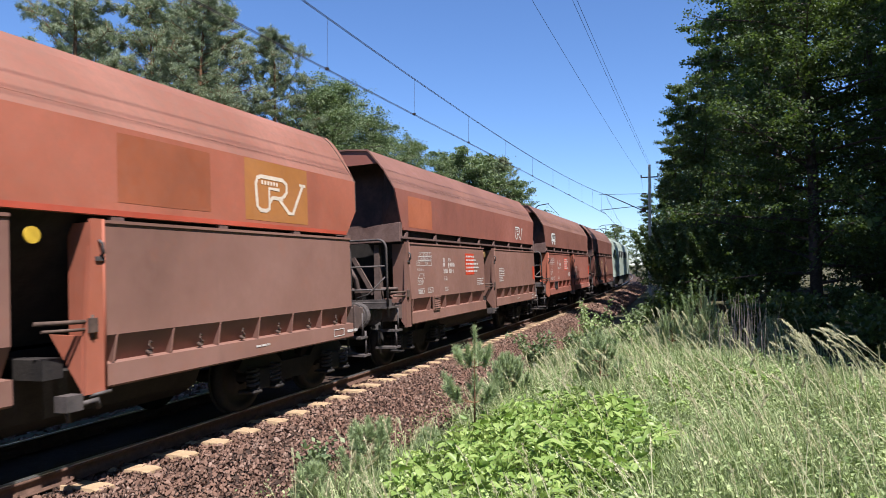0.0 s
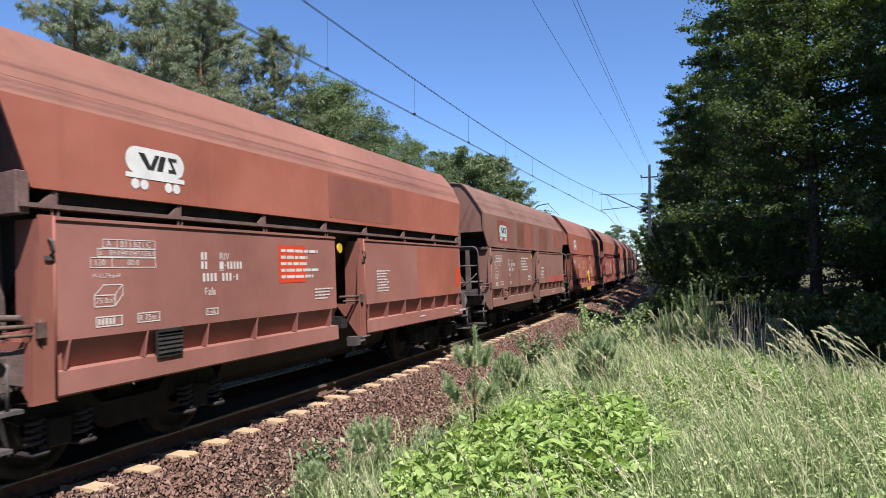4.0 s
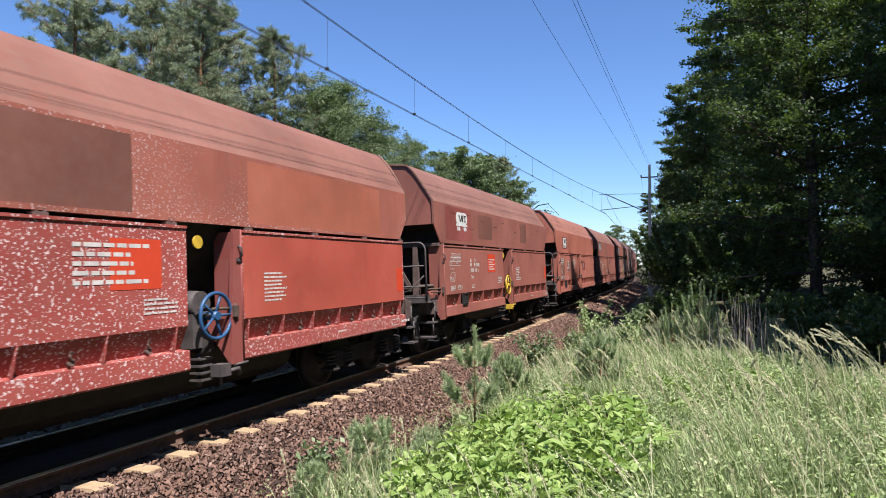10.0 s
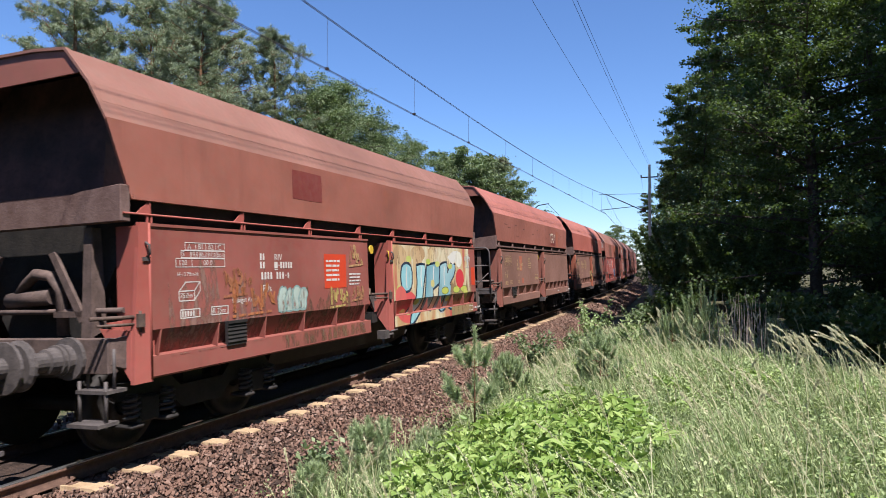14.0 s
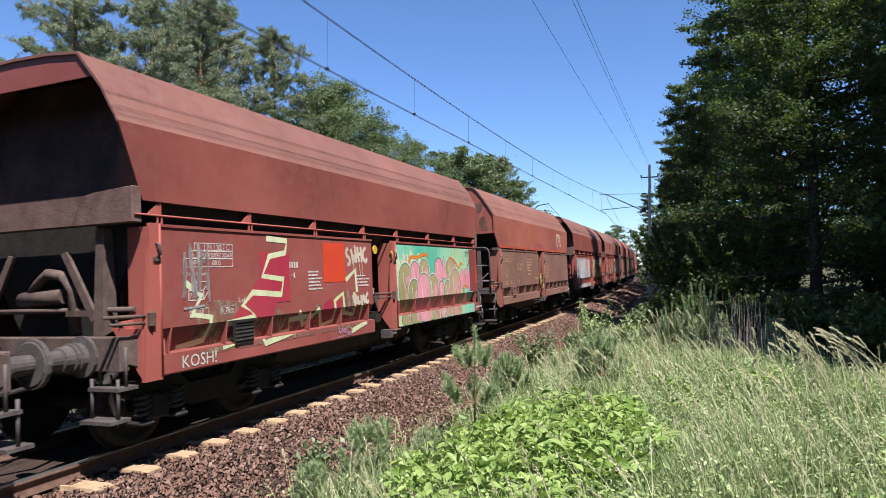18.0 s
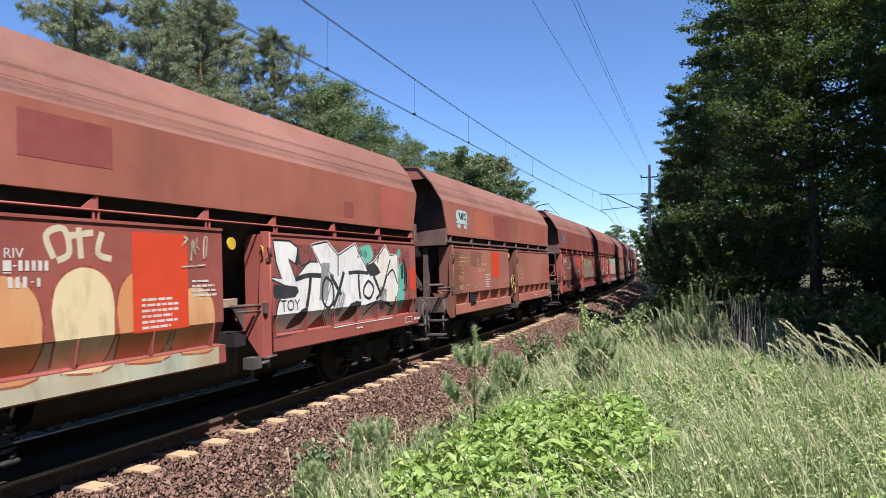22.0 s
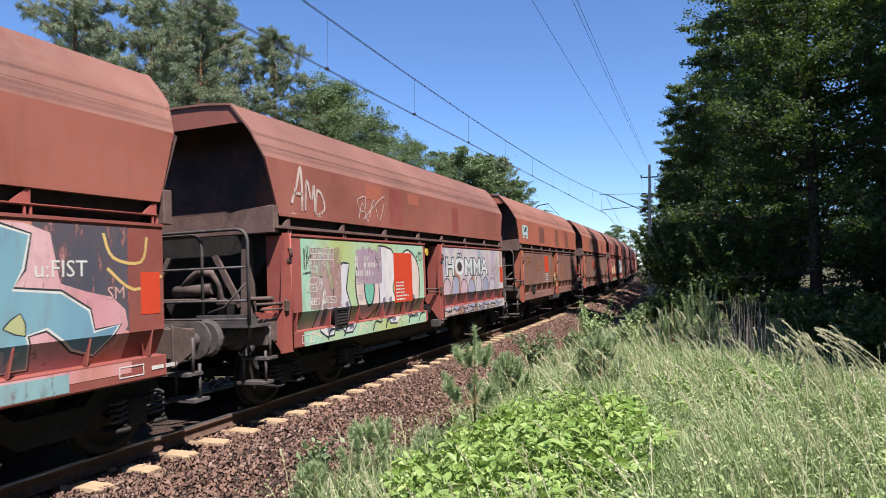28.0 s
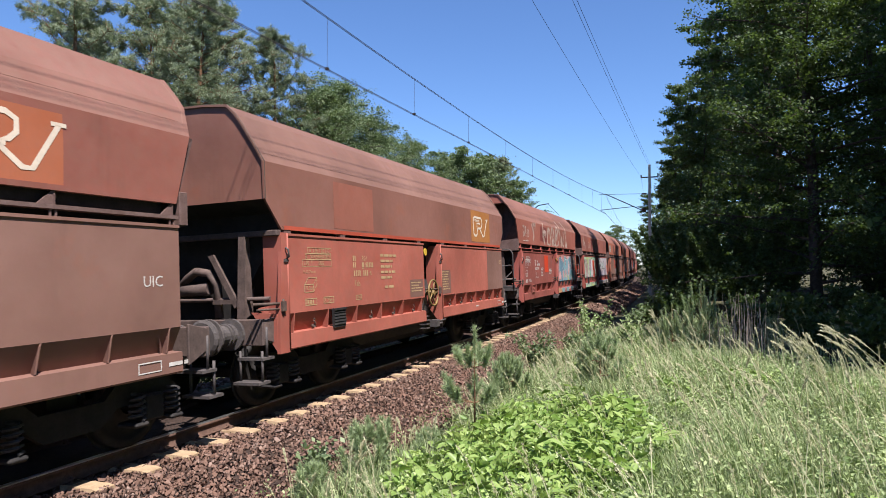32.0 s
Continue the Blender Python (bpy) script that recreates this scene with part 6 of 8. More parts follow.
for k, (x, y, hgt, wid, n, m) in enumerate(((-3.65, 15.1, 0.95, 1.25, 850, M_LEAF2), (-4.1, 6.5, 0.5, 0.55, 260, M_LEAF2), (-2.86, 18.5, 1.45, 1.3, 1100, M_HERB), (-3.6, 19.5, 0.6, 0.9, 420, M_LEAF2), (-1.4, 14.2, 0.8, 0.9, 500, M_HERB), (-1.9, 21.0, 0.9, 1.0, 500, M_LEAF2))):
    stand(shrub("bank_shrub", 300 + k, hgt, wid, n, 0.04, m, "small leafy shrub on the ballast's edge"), x, y)

weeds = [weed(400 + k, h_, n) for k, (h_, n) in enumerate(((0.36, 12), (0.42, 14), (0.30, 10)))]
rng = random.Random(9)
spots = []
while len(spots) < 230:
    x, y = rng.uniform(-3.3, 0.15), rng.uniform(4.4, 9.2)
    q = (x + 1.68) / 1.38, (y - 6.5 + (x + 1.5) * 0.5) / 2.4
    if q[0] ** 2 + q[1] ** 2 < 1.0 + 0.25 * noise.noise((x * 1.4, y * 1.4, 4.0)) and all((x - a) ** 2 + (y - b) ** 2 > 0.013 for a, b in spots):
        spots.append((x, y))
for k, (x, y) in enumerate(spots):
    ob = weeds[k] if k < 3 else copy_thing(weeds[k % 3], Matrix.Identity(4))
    stand(ob, x, y, rng.uniform(0.6, 1.25), rng.uniform(0, 360))

herbs = 0
while herbs < 70:
    x, y = rng.uniform(-2.2, 2.6), rng.uniform(4.5, 15.0)
    if edge(x, y) and sunny(x, y) > 0.15 and not weedy(x, y) and noise.noise((x * 0.7, y * 0.7, 1.0)) > -0.15:
        stand(copy_thing(weeds[herbs % 3], Matrix.Identity(4)), x, y, rng.uniform(0.6, 0.95), rng.uniform(0, 360))
        herbs += 1

STALKS = []
for k in range(84):
    if k < 6:                       # two clumps of tall stalks at the wood's edge, then the rest
        x, y, hh, ln = rng.gauss(1.22, 0.05), rng.gauss(7.7, 0.1), rng.uniform(0.95, 1.18), -rng.uniform(0.38, 0.5)
    elif k < 17:
        x, y, hh, ln = rng.gauss(1.95, 0.14), rng.gauss(8.8, 0.25), rng.uniform(0.7, 1.0), -rng.uniform(0.4, 0.8)
    elif k < 70:
        x, y, hh, ln = rng.uniform(-1.9, 1.6), rng.uniform(5.0, 13.5), rng.uniform(0.7, 1.0), -rng.uniform(0.1, 0.5) * rng.choice((1, 1, 1, -0.5))
    else:
        x, y, hh, ln = rng.uniform(-3.7, -2.5), rng.uniform(4.9, 6.6), rng.uniform(0.5, 0.85), rng.uniform(-0.25, 0.35)
    ob = stand(ear_stalk(500 + k, hh, ln), x, y, 1.0, rng.uniform(-30, 30))
    STALKS.append((ob, rng.uniform(0, 6.28), rng.uniform(2.0, 5.5)))
for k in range(44):
    x, y = rng.gauss(0.6, 0.25), rng.uniform(11.4, 12.4)
    stand(ear_stalk(600 + k, rng.uniform(0.8, 1.4), rng.uniform(-0.15, 0.1), False, True), x, y, 1.0, rng.uniform(0, 360))


# ---- the train ----
DK, BR, GB, RB = (0.12, 0.045, 0.037), (0.175, 0.07, 0.056), (0.182, 0.094, 0.079), (0.235, 0.083, 0.066)
OR, CR, RD = (0.33, 0.10, 0.064), (0.225, 0.055, 0.05), (0.315, 0.078, 0.066)
MINT, TEAL, PALE = tint((0.42, 0.55, 0.52)), tint((0.18, 0.42, 0.42)), tint((0.66, 0.66, 0.62))
LOGO = tint((0.72, 0.60, 0.47))
RIM = patch_paint((0.42, 0.07, 0.04))
OCH, ORG, DRED = (0.33, 0.13, 0.035), (0.34, 0.10, 0.05), (0.15, 0.028, 0.026)
Lab = lambda t: t + " hopper wagon rolling on the track"
RULES = (-1.1, 1.58, 0.52, 0.026, 4, None)
FRONT_RULES = (0.85, 1.82, 0.58, 0.028, 8, None)
ADDRESS = (-1.9, 2.11, 0.95, 0.05, 5, None)
CORAL = (0.29, 0.092, 0.066)
wagon(-2, "open", DK, DK, ink=M_CREAM, red=None, label=Lab("dark sooty brown bogie"))
wagon(-1, "open", BR, RB, frame_tone=OR, logo=("tank", -4.3, 2.86, PALE), label=Lab("brown bogie"))
wagon(0, "open", RB, GB, logo=("loop", 2.8, 2.68, PALE, 0.75), patch_up=((-5.1, 2.66, 1.2, 0.6, ORG),), label=Lab("brown bogie"))
wagon(1, "closed", OR, GB, ink=M_CREAM, frame_tone=OR, logo=("loop", 2.73, 2.60, LOGO, 0.94), patch_up=((2.52, 2.51, 1.38, 0.77, OCH), (-4.1, 2.75, 1.35, 0.36, ORG), (-4.5, 2.5, 0.35, 0.74, RB), (-2.4, 2.5, 0.9, 0.75, RB), (0.6, 2.55, 1.3, 0.68, ORG)), patch_low=((-3.55, 1.34, 0.62, 0.72, (0.26, 0.12, 0.06)),), red_strip=RIM, red=None,
      notice=((-2.37, 2.08, 0.66, 0.055, 5, M_WHITE), (-1.62, 1.58, 0.56, 0.03, 4, M_WHITE), (-2.32, 1.62, 0.44, 0.05, 1, M_WHITE)), label=Lab("rust-streaked orange-brown"))
wagon(2, "open", RB, (0.24, 0.075, 0.068), frame_tone=RD, slim=True, red=(-1.85, 1.66, 0.63, 0.58), patch_up=((-3.4, 2.66, 2.4, 0.6, OR), (0.5, 2.68, 2.2, 0.6, OR)), notice=((-1.8, 1.98, 0.6, 0.04, 5, None), (-1.12, 1.64, 0.55, 0.03, 4, None)), label=Lab("crimson and brown"))
wagon(3, "closed", CORAL, CORAL, wheel=M_YELLOW, logo=("tank", -4.28, 2.75, PALE), patch_low=((-1.97, 1.6, 0.95, 0.55, OR), (3.2, 1.75, 0.9, 0.4, (0.34, 0.14, 0.10)), (1.75, 1.62, 0.55, 0.36, RD)), red=None, notice=((-1.95, 2.07, 0.9, 0.05, 5, M_CREAM), RULES, FRONT_RULES), label=Lab("orange-brown"))
wagon(4, "closed", GB, GB, logo=("tank", -4.16, 2.77, MINT), patch_up=((-4.33, 2.56, 1.18, 0.62, CR), (-2.2, 2.46, 0.9, 0.76, BR), (-1.3, 2.46, 1.3, 0.78, RB), (0.9, 2.46, 1.2, 0.74, BR), (3.4, 2.6, 1.2, 0.6, RB)), patch_low=((1.9, 1.29, 3.0, 0.22, RD), (-2.35, 1.3, 0.28, 0.5, BR), (-3.55, 1.3, 0.2, 0.35, BR), (1.5, 1.55, 0.16, 0.3, BR), (2.3, 1.6, 0.2, 0.25, BR)), red=None, label=Lab("patchy dull brown"))
wagon(5, "open", CORAL, (0.215, 0.088, 0.076), frame_tone=RB, logo=("tank", -4.4, 2.86, PALE), patch_up=((-0.6, 2.66, 2.2, 0.66, RB),), patch_low=((2.6, 1.29, 2.3, 1.0, CORAL),), label=Lab("orange-red"))
wagon(6, "closed", BR, GB, wheel=M_YELLOW, logo=("tank", -4.6, 2.84, MINT), patch_low=((-1.0, 1.3, 0.4, 0.9, BR),), red=None, label=Lab("plain brown"))
wagon(7, "open", RB, (0.20, 0.09, 0.076), frame_tone=GB, wheel=M_OCHRE, logo=("tank", -3.53, 2.90, MINT), patch_low=((-2.08, 1.70, 1.38, 0.5, (0.30, 0.115, 0.07)), (-1.26, 1.60, 0.57, 0.34, GB), (-3.0, 1.28, 0.75, 0.7, RB), (3.4, 1.29, 1.6, 1.0, GB)), red=(FRONT - 0.2, 1.55, 0.15, 0.3), notice=((-2.0, 2.12, 1.0, 0.045, 5, M_CREAM), (-1.75, 1.62, 1.0, 0.042, 4, None), (0.6, 1.92, 0.75, 0.04, 9, None)), label=Lab("brown with a pale emblem,"))
wagon(8, "closed", RB, RB, logo=("tank", -4.46, 2.91, TEAL, "torn"), patch_up=((-4.70, 2.53, 0.28, 0.77, RD), (-4.42, 2.53, 0.92, 0.60, CR), (0.35, 2.77, 0.18, 0.5, (0.345, 0.068, 0.055)), (1.05, 2.48, 0.29, 0.79, (0.345, 0.068, 0.055)), (1.73, 2.47, 0.31, 0.8, (0.345, 0.068, 0.055)), (2.5, 2.48, 0.31, 0.79, (0.345, 0.068, 0.055)), (3.2, 2.48, 0.36, 0.79, (0.345, 0.068, 0.055)), (3.85, 2.49, 0.37, 0.78, (0.345, 0.068, 0.055))), patch_low=((-2.09, 1.76, 1.0, 0.47, OR), (1.19, 2.14, 0.29, 0.14, (0.345, 0.068, 0.055)), (1.75, 2.13, 0.42, 0.16, (0.345, 0.068, 0.055)), (3.27, 2.15, 0.6, 0.16, (0.345, 0.068, 0.055)), (4.75, 1.32, 0.28, 0.99, (0.345, 0.068, 0.055))), red=None, notice=((-2.05, 2.15, 0.9, 0.045, 5, M_CREAM), RULES), label=Lab("brown with red vertical touch-ups,"))
wagon(9, "closed", (0.33, 0.105, 0.075), (0.32, 0.105, 0.078), roof=(0.27, 0.105, 0.08), logo=("tank", -4.0, 2.77, PALE), patch_up=((-4.13, 2.585, 1.06, 0.49, DRED),), patch_low=((0.93, 1.67, 0.77, 0.41, DRED), (-4.81, 1.31, 0.85, 0.85, BR), (-3.34, 1.65, 0.75, 0.4, BR)), red=None, notice=(ADDRESS, (1.05, 1.95, 0.5, 0.03, 4, None)), label=Lab("faded orange-red"))
wagon(10, "closed", (0.24, 0.085, 0.07), (0.25, 0.08, 0.066), wheel=M_YELLOW, seams=True, logo=("tank", -4.24, 2.88, PALE), patch_up=((-4.9, 2.5, 1.75, 0.74, CR), (-2.6, 2.6, 1.2, 0.6, BR), (1.6, 2.62, 0.8, 0.6, BR)), red=(-1.97, 1.74, 0.66, 0.47), notice=((-1.9, 2.05, 0.55, 0.035, 5, None), RULES, FRONT_RULES), label=Lab("red-brown"))
wagon(11, "closed", (0.28, 0.088, 0.066), (0.27, 0.05, 0.045), wheel=M_BLUE, chips=1.0, chip_up=0.55, patch_up=((0.6, 2.46, 3.6, 0.78, OR), (-3.1, 2.46, 1.9, 0.78, BR)), patch_low=((0.45, 1.29, 4.55, 1.01, (0.36, 0.065, 0.045)),), red=(-1.5, 1.7, 0.64, 0.5), label=Lab("bright red speckled"), frame_tone=CR,
      tag_end=([(0.5, 3.6), (0.5, 3.36)], [(0.5, 3.6), (0.66, 3.6)], [(0.5, 3.48), (0.62, 3.48)], [(0.72, 3.38), (0.72, 3.56), (0.80, 3.6), (0.87, 3.5), (0.85, 3.38), (0.72, 3.38)], [(0.94, 3.36), (1.08, 3.58)], [(0.96, 3.58), (1.06, 3.36)], [(0.48, 3.28), (1.1, 3.36)], [(0.58, 3.24), (0.58, 3.0)], [(0.48, 3.24), (0.7, 3.27)], [(0.76, 3.26), (0.76, 3.02)], [(0.92, 3.28), (0.92, 3.04)], [(0.76, 3.14), (0.92, 3.16)], [(1.0, 3.28), (1.0, 3.04)], [(1.12, 3.28), (1.0, 3.15), (1.14, 3.04)]))
wagon(12, "open", (0.33, 0.092, 0.075), GB, roof=(0.35, 0.115, 0.095), wheel=M_OCHRE, ink=M_CREAM, logo=("loop", 2.17, 2.71, LOGO, 0.97), frame_tone=OR, red=None, notice=((-2.4, 2.08, 0.7, 0.055, 5, None), RULES, (0.6, 1.85, 0.62, 0.032, 8, None)), label=Lab("bright-roofed brown"))
wagon(13, "open", RB, GB, roof=(0.33, 0.108, 0.09), ink=M_CREAM, frame_tone=RB, seams=True, logo=("loop", 1.9, 2.73, LOGO, 0.68), patch_up=((1.86, 2.67, 0.9, 0.42, DRED), (2.95, 2.62, 0.35, 0.6, OR)), patch_low=((-3.1, 1.75, 0.3, 0.45, OR), (-2.85, 1.36, 0.2, 0.16, OR)), red=None, notice=((-1.95, 2.1, 0.4, 0.04, 5, None), RULES, (4.4, 2.2, 0.5, 0.02, 1, None)), label=Lab("dull brown red-roofed"))
wagon(14, "open", (0.255, 0.088, 0.068), (0.21, 0.06, 0.052), frame_tone=RD, slim=True, railing=False, red=(-1.88, 1.59, 0.64, 0.51), patch_up=((-2.6, 2.86, 0.75, 0.4, DRED),), notice=((-1.83, 1.98, 0.58, 0.04, 5, None), (-1.15, 1.78, 0.5, 0.03, 4, None)), label=Lab("graffitied red-brown"))
wagon(15, "open", (0.20, 0.05, 0.045), (0.20, 0.05, 0.045), frame_tone=RD, slim=True, label=Lab("graffitied dark crimson"))
wagon(16, "closed", (0.29, 0.085, 0.066), (0.17, 0.088, 0.075), wheel=M_OCHRE, ink=M_CREAM, frame_tone=RB, logo=("loop", 3.0, 2.62, LOGO, 0.94), patch_up=((-0.9, 2.46, 1.2, 0.2, (0.26, 0.075, 0.08)), (1.6, 2.46, 1.9, 0.2, (0.26, 0.075, 0.08)), (-1.6, 2.7, 1.1, 0.5, (0.32, 0.10, 0.066)), (-4.3, 2.48, 0.9, 0.74, (0.31, 0.095, 0.068))), red_strip=RIM, red=None, notice=((-2.1, 2.08, 0.62, 0.052, 5, None), (-2.05, 1.6, 0.5, 0.06, 1, None), RULES, (0.7, 1.85, 0.55, 0.03, 8, None)), label=Lab("rusty orange-brown"))
# bare worn spots on the flush end plate
for y_, z_, a, b, seed in ((1.02, 3.52, 0.13, 0.17, 1), (1.12, 3.1, 0.1, 0.2, 2), (0.86, 3.12, 0.07, 0.13, 3), (0.45, 3.32, 0.06, 0.1, 4), (0.2, 3.14, 0.12, 0.11, 5), (-0.1, 2.98, 0.09, 0.06, 6), (0.0, 3.4, 0.04, 0.06, 7), (-0.2, 3.12, 0.05, 0.05, 8), (1.22, 2.95, 0.07, 0.08, 9)):
    bm, rng = bmesh.new(), random.Random(seed)
    ring = [bm.verts.new((y_ + a * math.cos(k * 0.393) * rng.uniform(0.6, 1.2), -5.6045, z_ + b * math.sin(k * 0.393) * rng.uniform(0.6, 1.2))) for k in range(16)]
    bm.faces.new(ring)
    part("worn_spot", bm, patch_paint((0.13, 0.072, 0.062)), WAGONS[-1][1], "dark bare spot in the paint")
wagon(17, "open", (0.205, 0.052, 0.046), (0.21, 0.05, 0.048), frame_tone=RD, slim=True, railing=False, red=(-2.05, 1.68, 0.64, 0.59), notice=((-2.45, 1.83, 0.38, 0.028, 6, None), (-1.1, 1.75, 0.5, 0.03, 4, None)), label=Lab("graffitied dark crimson"))
wagon(18, "open", (0.205, 0.055, 0.048), (0.17, 0.045, 0.042), frame_tone=RD, slim=True, red=(-1.29, 1.80, 0.65, 0.465), notice=((-1.8, 1.66, 0.5, 0.03, 6, None), (-1.1, 1.75, 0.5, 0.03, 4, None)), label=Lab("dark crimson"))
wagon(19, "open", (0.26, 0.09, 0.07), (0.255, 0.094, 0.075), frame_tone=BR, wheel=M_OCHRE, railing=False, ink=M_CREAM, red=(-2.2, 1.60, 0.70, 0.67), logo=("tank", -4.8, 2.935, MINT), patch_up=((-3.5, 2.66, 1.7, 0.62, OR), (-1.8, 2.66, 1.5, 0.62, CR), (0.7, 2.66, 4.0, 0.6, CORAL)), patch_low=((-5.15, 1.28, 0.55, 0.95, BR), (-3.9, 1.9, 0.8, 0.36, BR)), notice=((-2.8, 1.66, 0.44, 0.034, 6, M_WHITE), RULES, (0.7, 1.85, 0.55, 0.03, 8, None)), label=Lab("faded orange-brown"))
wagon(20, "open", (0.27, 0.088, 0.064), (0.22, 0.055, 0.048), frame_tone=RD, slim=True, red=(-1.81, 1.27, 0.75, 1.0), patch_up=((-5.35, 2.64, 2.0, 0.68, RD), (-2.95, 2.86, 0.95, 0.4, CR), (3.7, 2.63, 1.0, 0.7, RD), (2.4, 2.7, 0.3, 0.24, CR)), notice=((-1.7, 1.58, 0.5, 0.032, 6, None), (-1.0, 1.75, 0.42, 0.03, 4, None)), label=Lab("graffitied red-brown"))
wagon(21, "open", OR, (0.172, 0.088, 0.074), frame_tone=OR, ink=M_ORANGE, red=(-1.97, 1.68, 0.64, 0.49), patch_up=((-3.0, 2.64, 2.0, 0.68, GB), (0.6, 2.64, 0.5, 0.66, GB), (2.2, 2.7, 0.9, 0.42, BR)), notice=((-1.93, 1.62, 0.5, 0.036, 6, M_WHITE), (0.7, 1.85, 0.5, 0.03, 4, None)), label=Lab("patchwork brown and orange"))
wagon(22, "open", OR, (0.172, 0.088, 0.074), frame_tone=OR, wheel=M_OCHRE, ink=M_ORANGE, red=(-1.95, 1.66, 0.66, 0.58), logo=("tank", -5.0, 2.92, MINT), patch_up=((-2.6, 2.7, 0.9, 0.55, BR), (0.4, 2.63, 0.5, 0.66, BR), (2.5, 2.63, 0.6, 0.66, BR)), notice=((-1.85, 1.58, 0.55, 0.04, 5, M_WHITE), (-1.05, 1.75, 0.55, 0.035, 5, None), (1.1, 1.88, 0.7, 0.04, 9, None)), label=Lab("orange-brown"))
wagon(23, "open", (0.24, 0.078, 0.062), CR, frame_tone=RD, red=(-1.97, 1.254, 0.8, 0.9), patch_up=((-2.9, 3.05, 0.6, 0.25, OR), (-2.0, 2.63, 0.5, 0.68, CR), (1.2, 2.63, 0.4, 0.6, CR), (-1.2, 3.1, 0.5, 0.2, OR)), notice=((-1.9, 1.6, 0.55, 0.035, 6, None),), label=Lab("graffitied orange-brown"))
wagon(24, "open", (0.27, 0.085, 0.064), (0.21, 0.055, 0.048), frame_tone=RD, slim=True, red=(-1.9, 1.66, 0.66, 0.6), patch_up=((-2.3, 2.76, 1.1, 0.52, DRED),), notice=((-2.5, 1.8, 0.4, 0.03, 6, None), (-1.1, 1.75, 0.5, 0.03, 4, None)), label=Lab("graffitied crimson"))
wagon(25, "closed", (0.205, 0.088, 0.07), (0.315, 0.088, 0.066), wheel=M_OCHRE, ink=M_CREAM, frame_tone=(0.31, 0.085, 0.064), railing=False, logo=("loop", 2.75, 2.62, LOGO, 0.98), patch_up=((2.59, 2.51, 1.5, 0.77, OCH), (-3.9, 2.5, 1.3, 0.72, (0.27, 0.095, 0.07))), patch_low=((3.7, 1.29, 1.35, 1.0, GB), (0.43, 1.32, 0.56, 0.5, GB), (-1.2, 1.32, 0.62, 0.33, GB)), red_strip=RIM, red=None, notice=((-2.42, 2.08, 0.66, 0.055, 5, None), (-2.28, 1.53, 0.42, 0.055, 1, None), (-1.15, 1.58, 0.55, 0.03, 4, None), (0.48, 1.77, 0.48, 0.03, 8, None)), label=Lab("orange-red"))
wagon(26, "open", RB, GB, frame_tone=GB, ink=M_WHITE, logo=("loop", 2.6, 2.72, LOGO, 0.95), patch_up=((2.4, 2.64, 1.3, 0.64, ORG),), red=None, label=Lab("grey-brown"))
wagon(27, "open", BR, GB, label=Lab("brown"))
W = {i: r for i, r in WAGONS}
board = part("warning_board", (lambda bm: (quad_box(bm, -0.15, 0.10, -5.615, -5.604, 3.07, 3.46), bm)[1])(bmesh.new()), flat_paint("purple_board", (0.07, 0.03, 0.16), 0.5), W[11], "purple warning board")
for pts, m in (([(-0.13, 3.29), (0.08, 3.29), (-0.025, 3.44)], M_YELLOW), ([(-0.12, 3.48), (0.07, 3.48), (-0.025, 3.64)], tint((0.5, 0.3, 0.05))), ([(-0.025 + 0.09 * math.cos(a * 0.449), 3.17 + 0.09 * math.sin(a * 0.449)) for a in range(14)], M_YELLOW), ([(-0.025 + 0.055 * math.cos(a * 0.449), 3.17 + 0.055 * math.sin(a * 0.449)) for a in range(14)], M_REDSPOT)):
    s = Sign(0)
    s.poly(pts)
    part("warning_sign", s.bm, m, W[11] if pts[0][1] > 3.46 else board).matrix_basis = pose(0, -5.606 if pts[0][1] > 3.46 else -5.618 - 0.001 * (m == M_REDSPOT), 0, 0, 0, -90)
# ---- sprayed pictures on the lower panels ----
INK, CHALK, CREAMY = sprayed((0.03, 0.035, 0.04)), sprayed((0.62, 0.60, 0.54)), sprayed((0.60, 0.52, 0.36))
box_ = lambda u0, u1, v0, v1: [(u0, v0), (u1, v0), (u1, v1), (u0, v1)]
jag = random.Random(17)


def ragged(u0, u1, v0, v1, d=0.06):
    """A field with an uneven upper edge."""
    n = 14
    return [(u0, v0), (u1, v0)] + [(u1 - (u1 - u0) * i / n, v1 - jag.uniform(0, d)) for i in range(n + 1)]


# pale blue stems on cream and yellow
w = W[14]
field(w, box_(0.42, 4.6, 0.82, 2.31), sprayed((0.40, 0.08, 0.07), (0.46, 0.30, 0.14), (0.56, 0.52, 0.36), (0.30, 0.17, 0.09), grain=1.9))
teal, sea = sprayed((0.16, 0.38, 0.42), (0.36, 0.56, 0.56)), sprayed((0.10, 0.26, 0.32), (0.40, 0.55, 0.54))
blot = sprayed((0.28, 0.16, 0.09), (0.42, 0.28, 0.14), (0.55, 0.48, 0.34), thin=0.2, grain=1.5)
for u, v, a, b in ((0.75, 2.1, 0.3, 0.2), (1.6, 2.15, 0.35, 0.16), (2.4, 2.18, 0.3, 0.14), (3.1, 2.15, 0.25, 0.16), (0.9, 1.2, 0.35, 0.3)):
    form(w, oval(u, v, a, b), blot, None, None, 0.02)
for k in range(5):
    u = 0.62 + 0.72 * k
    form(w, [(u, 1.5), (u + 0.02, 2.05), (u + 0.22, 2.28), (u + 0.42, 2.05), (u + 0.4, 1.5)], sprayed((0.58, 0.54, 0.40), (0.50, 0.38, 0.2), (0.4, 0.24, 0.14), thin=0.25), None, None, 0.02)
form(w, oval(1.0, 1.15, 0.5, 0.3), sprayed((0.50, 0.05, 0.06), (0.56, 0.12, 0.1)))
navy = sprayed((0.02, 0.035, 0.06))
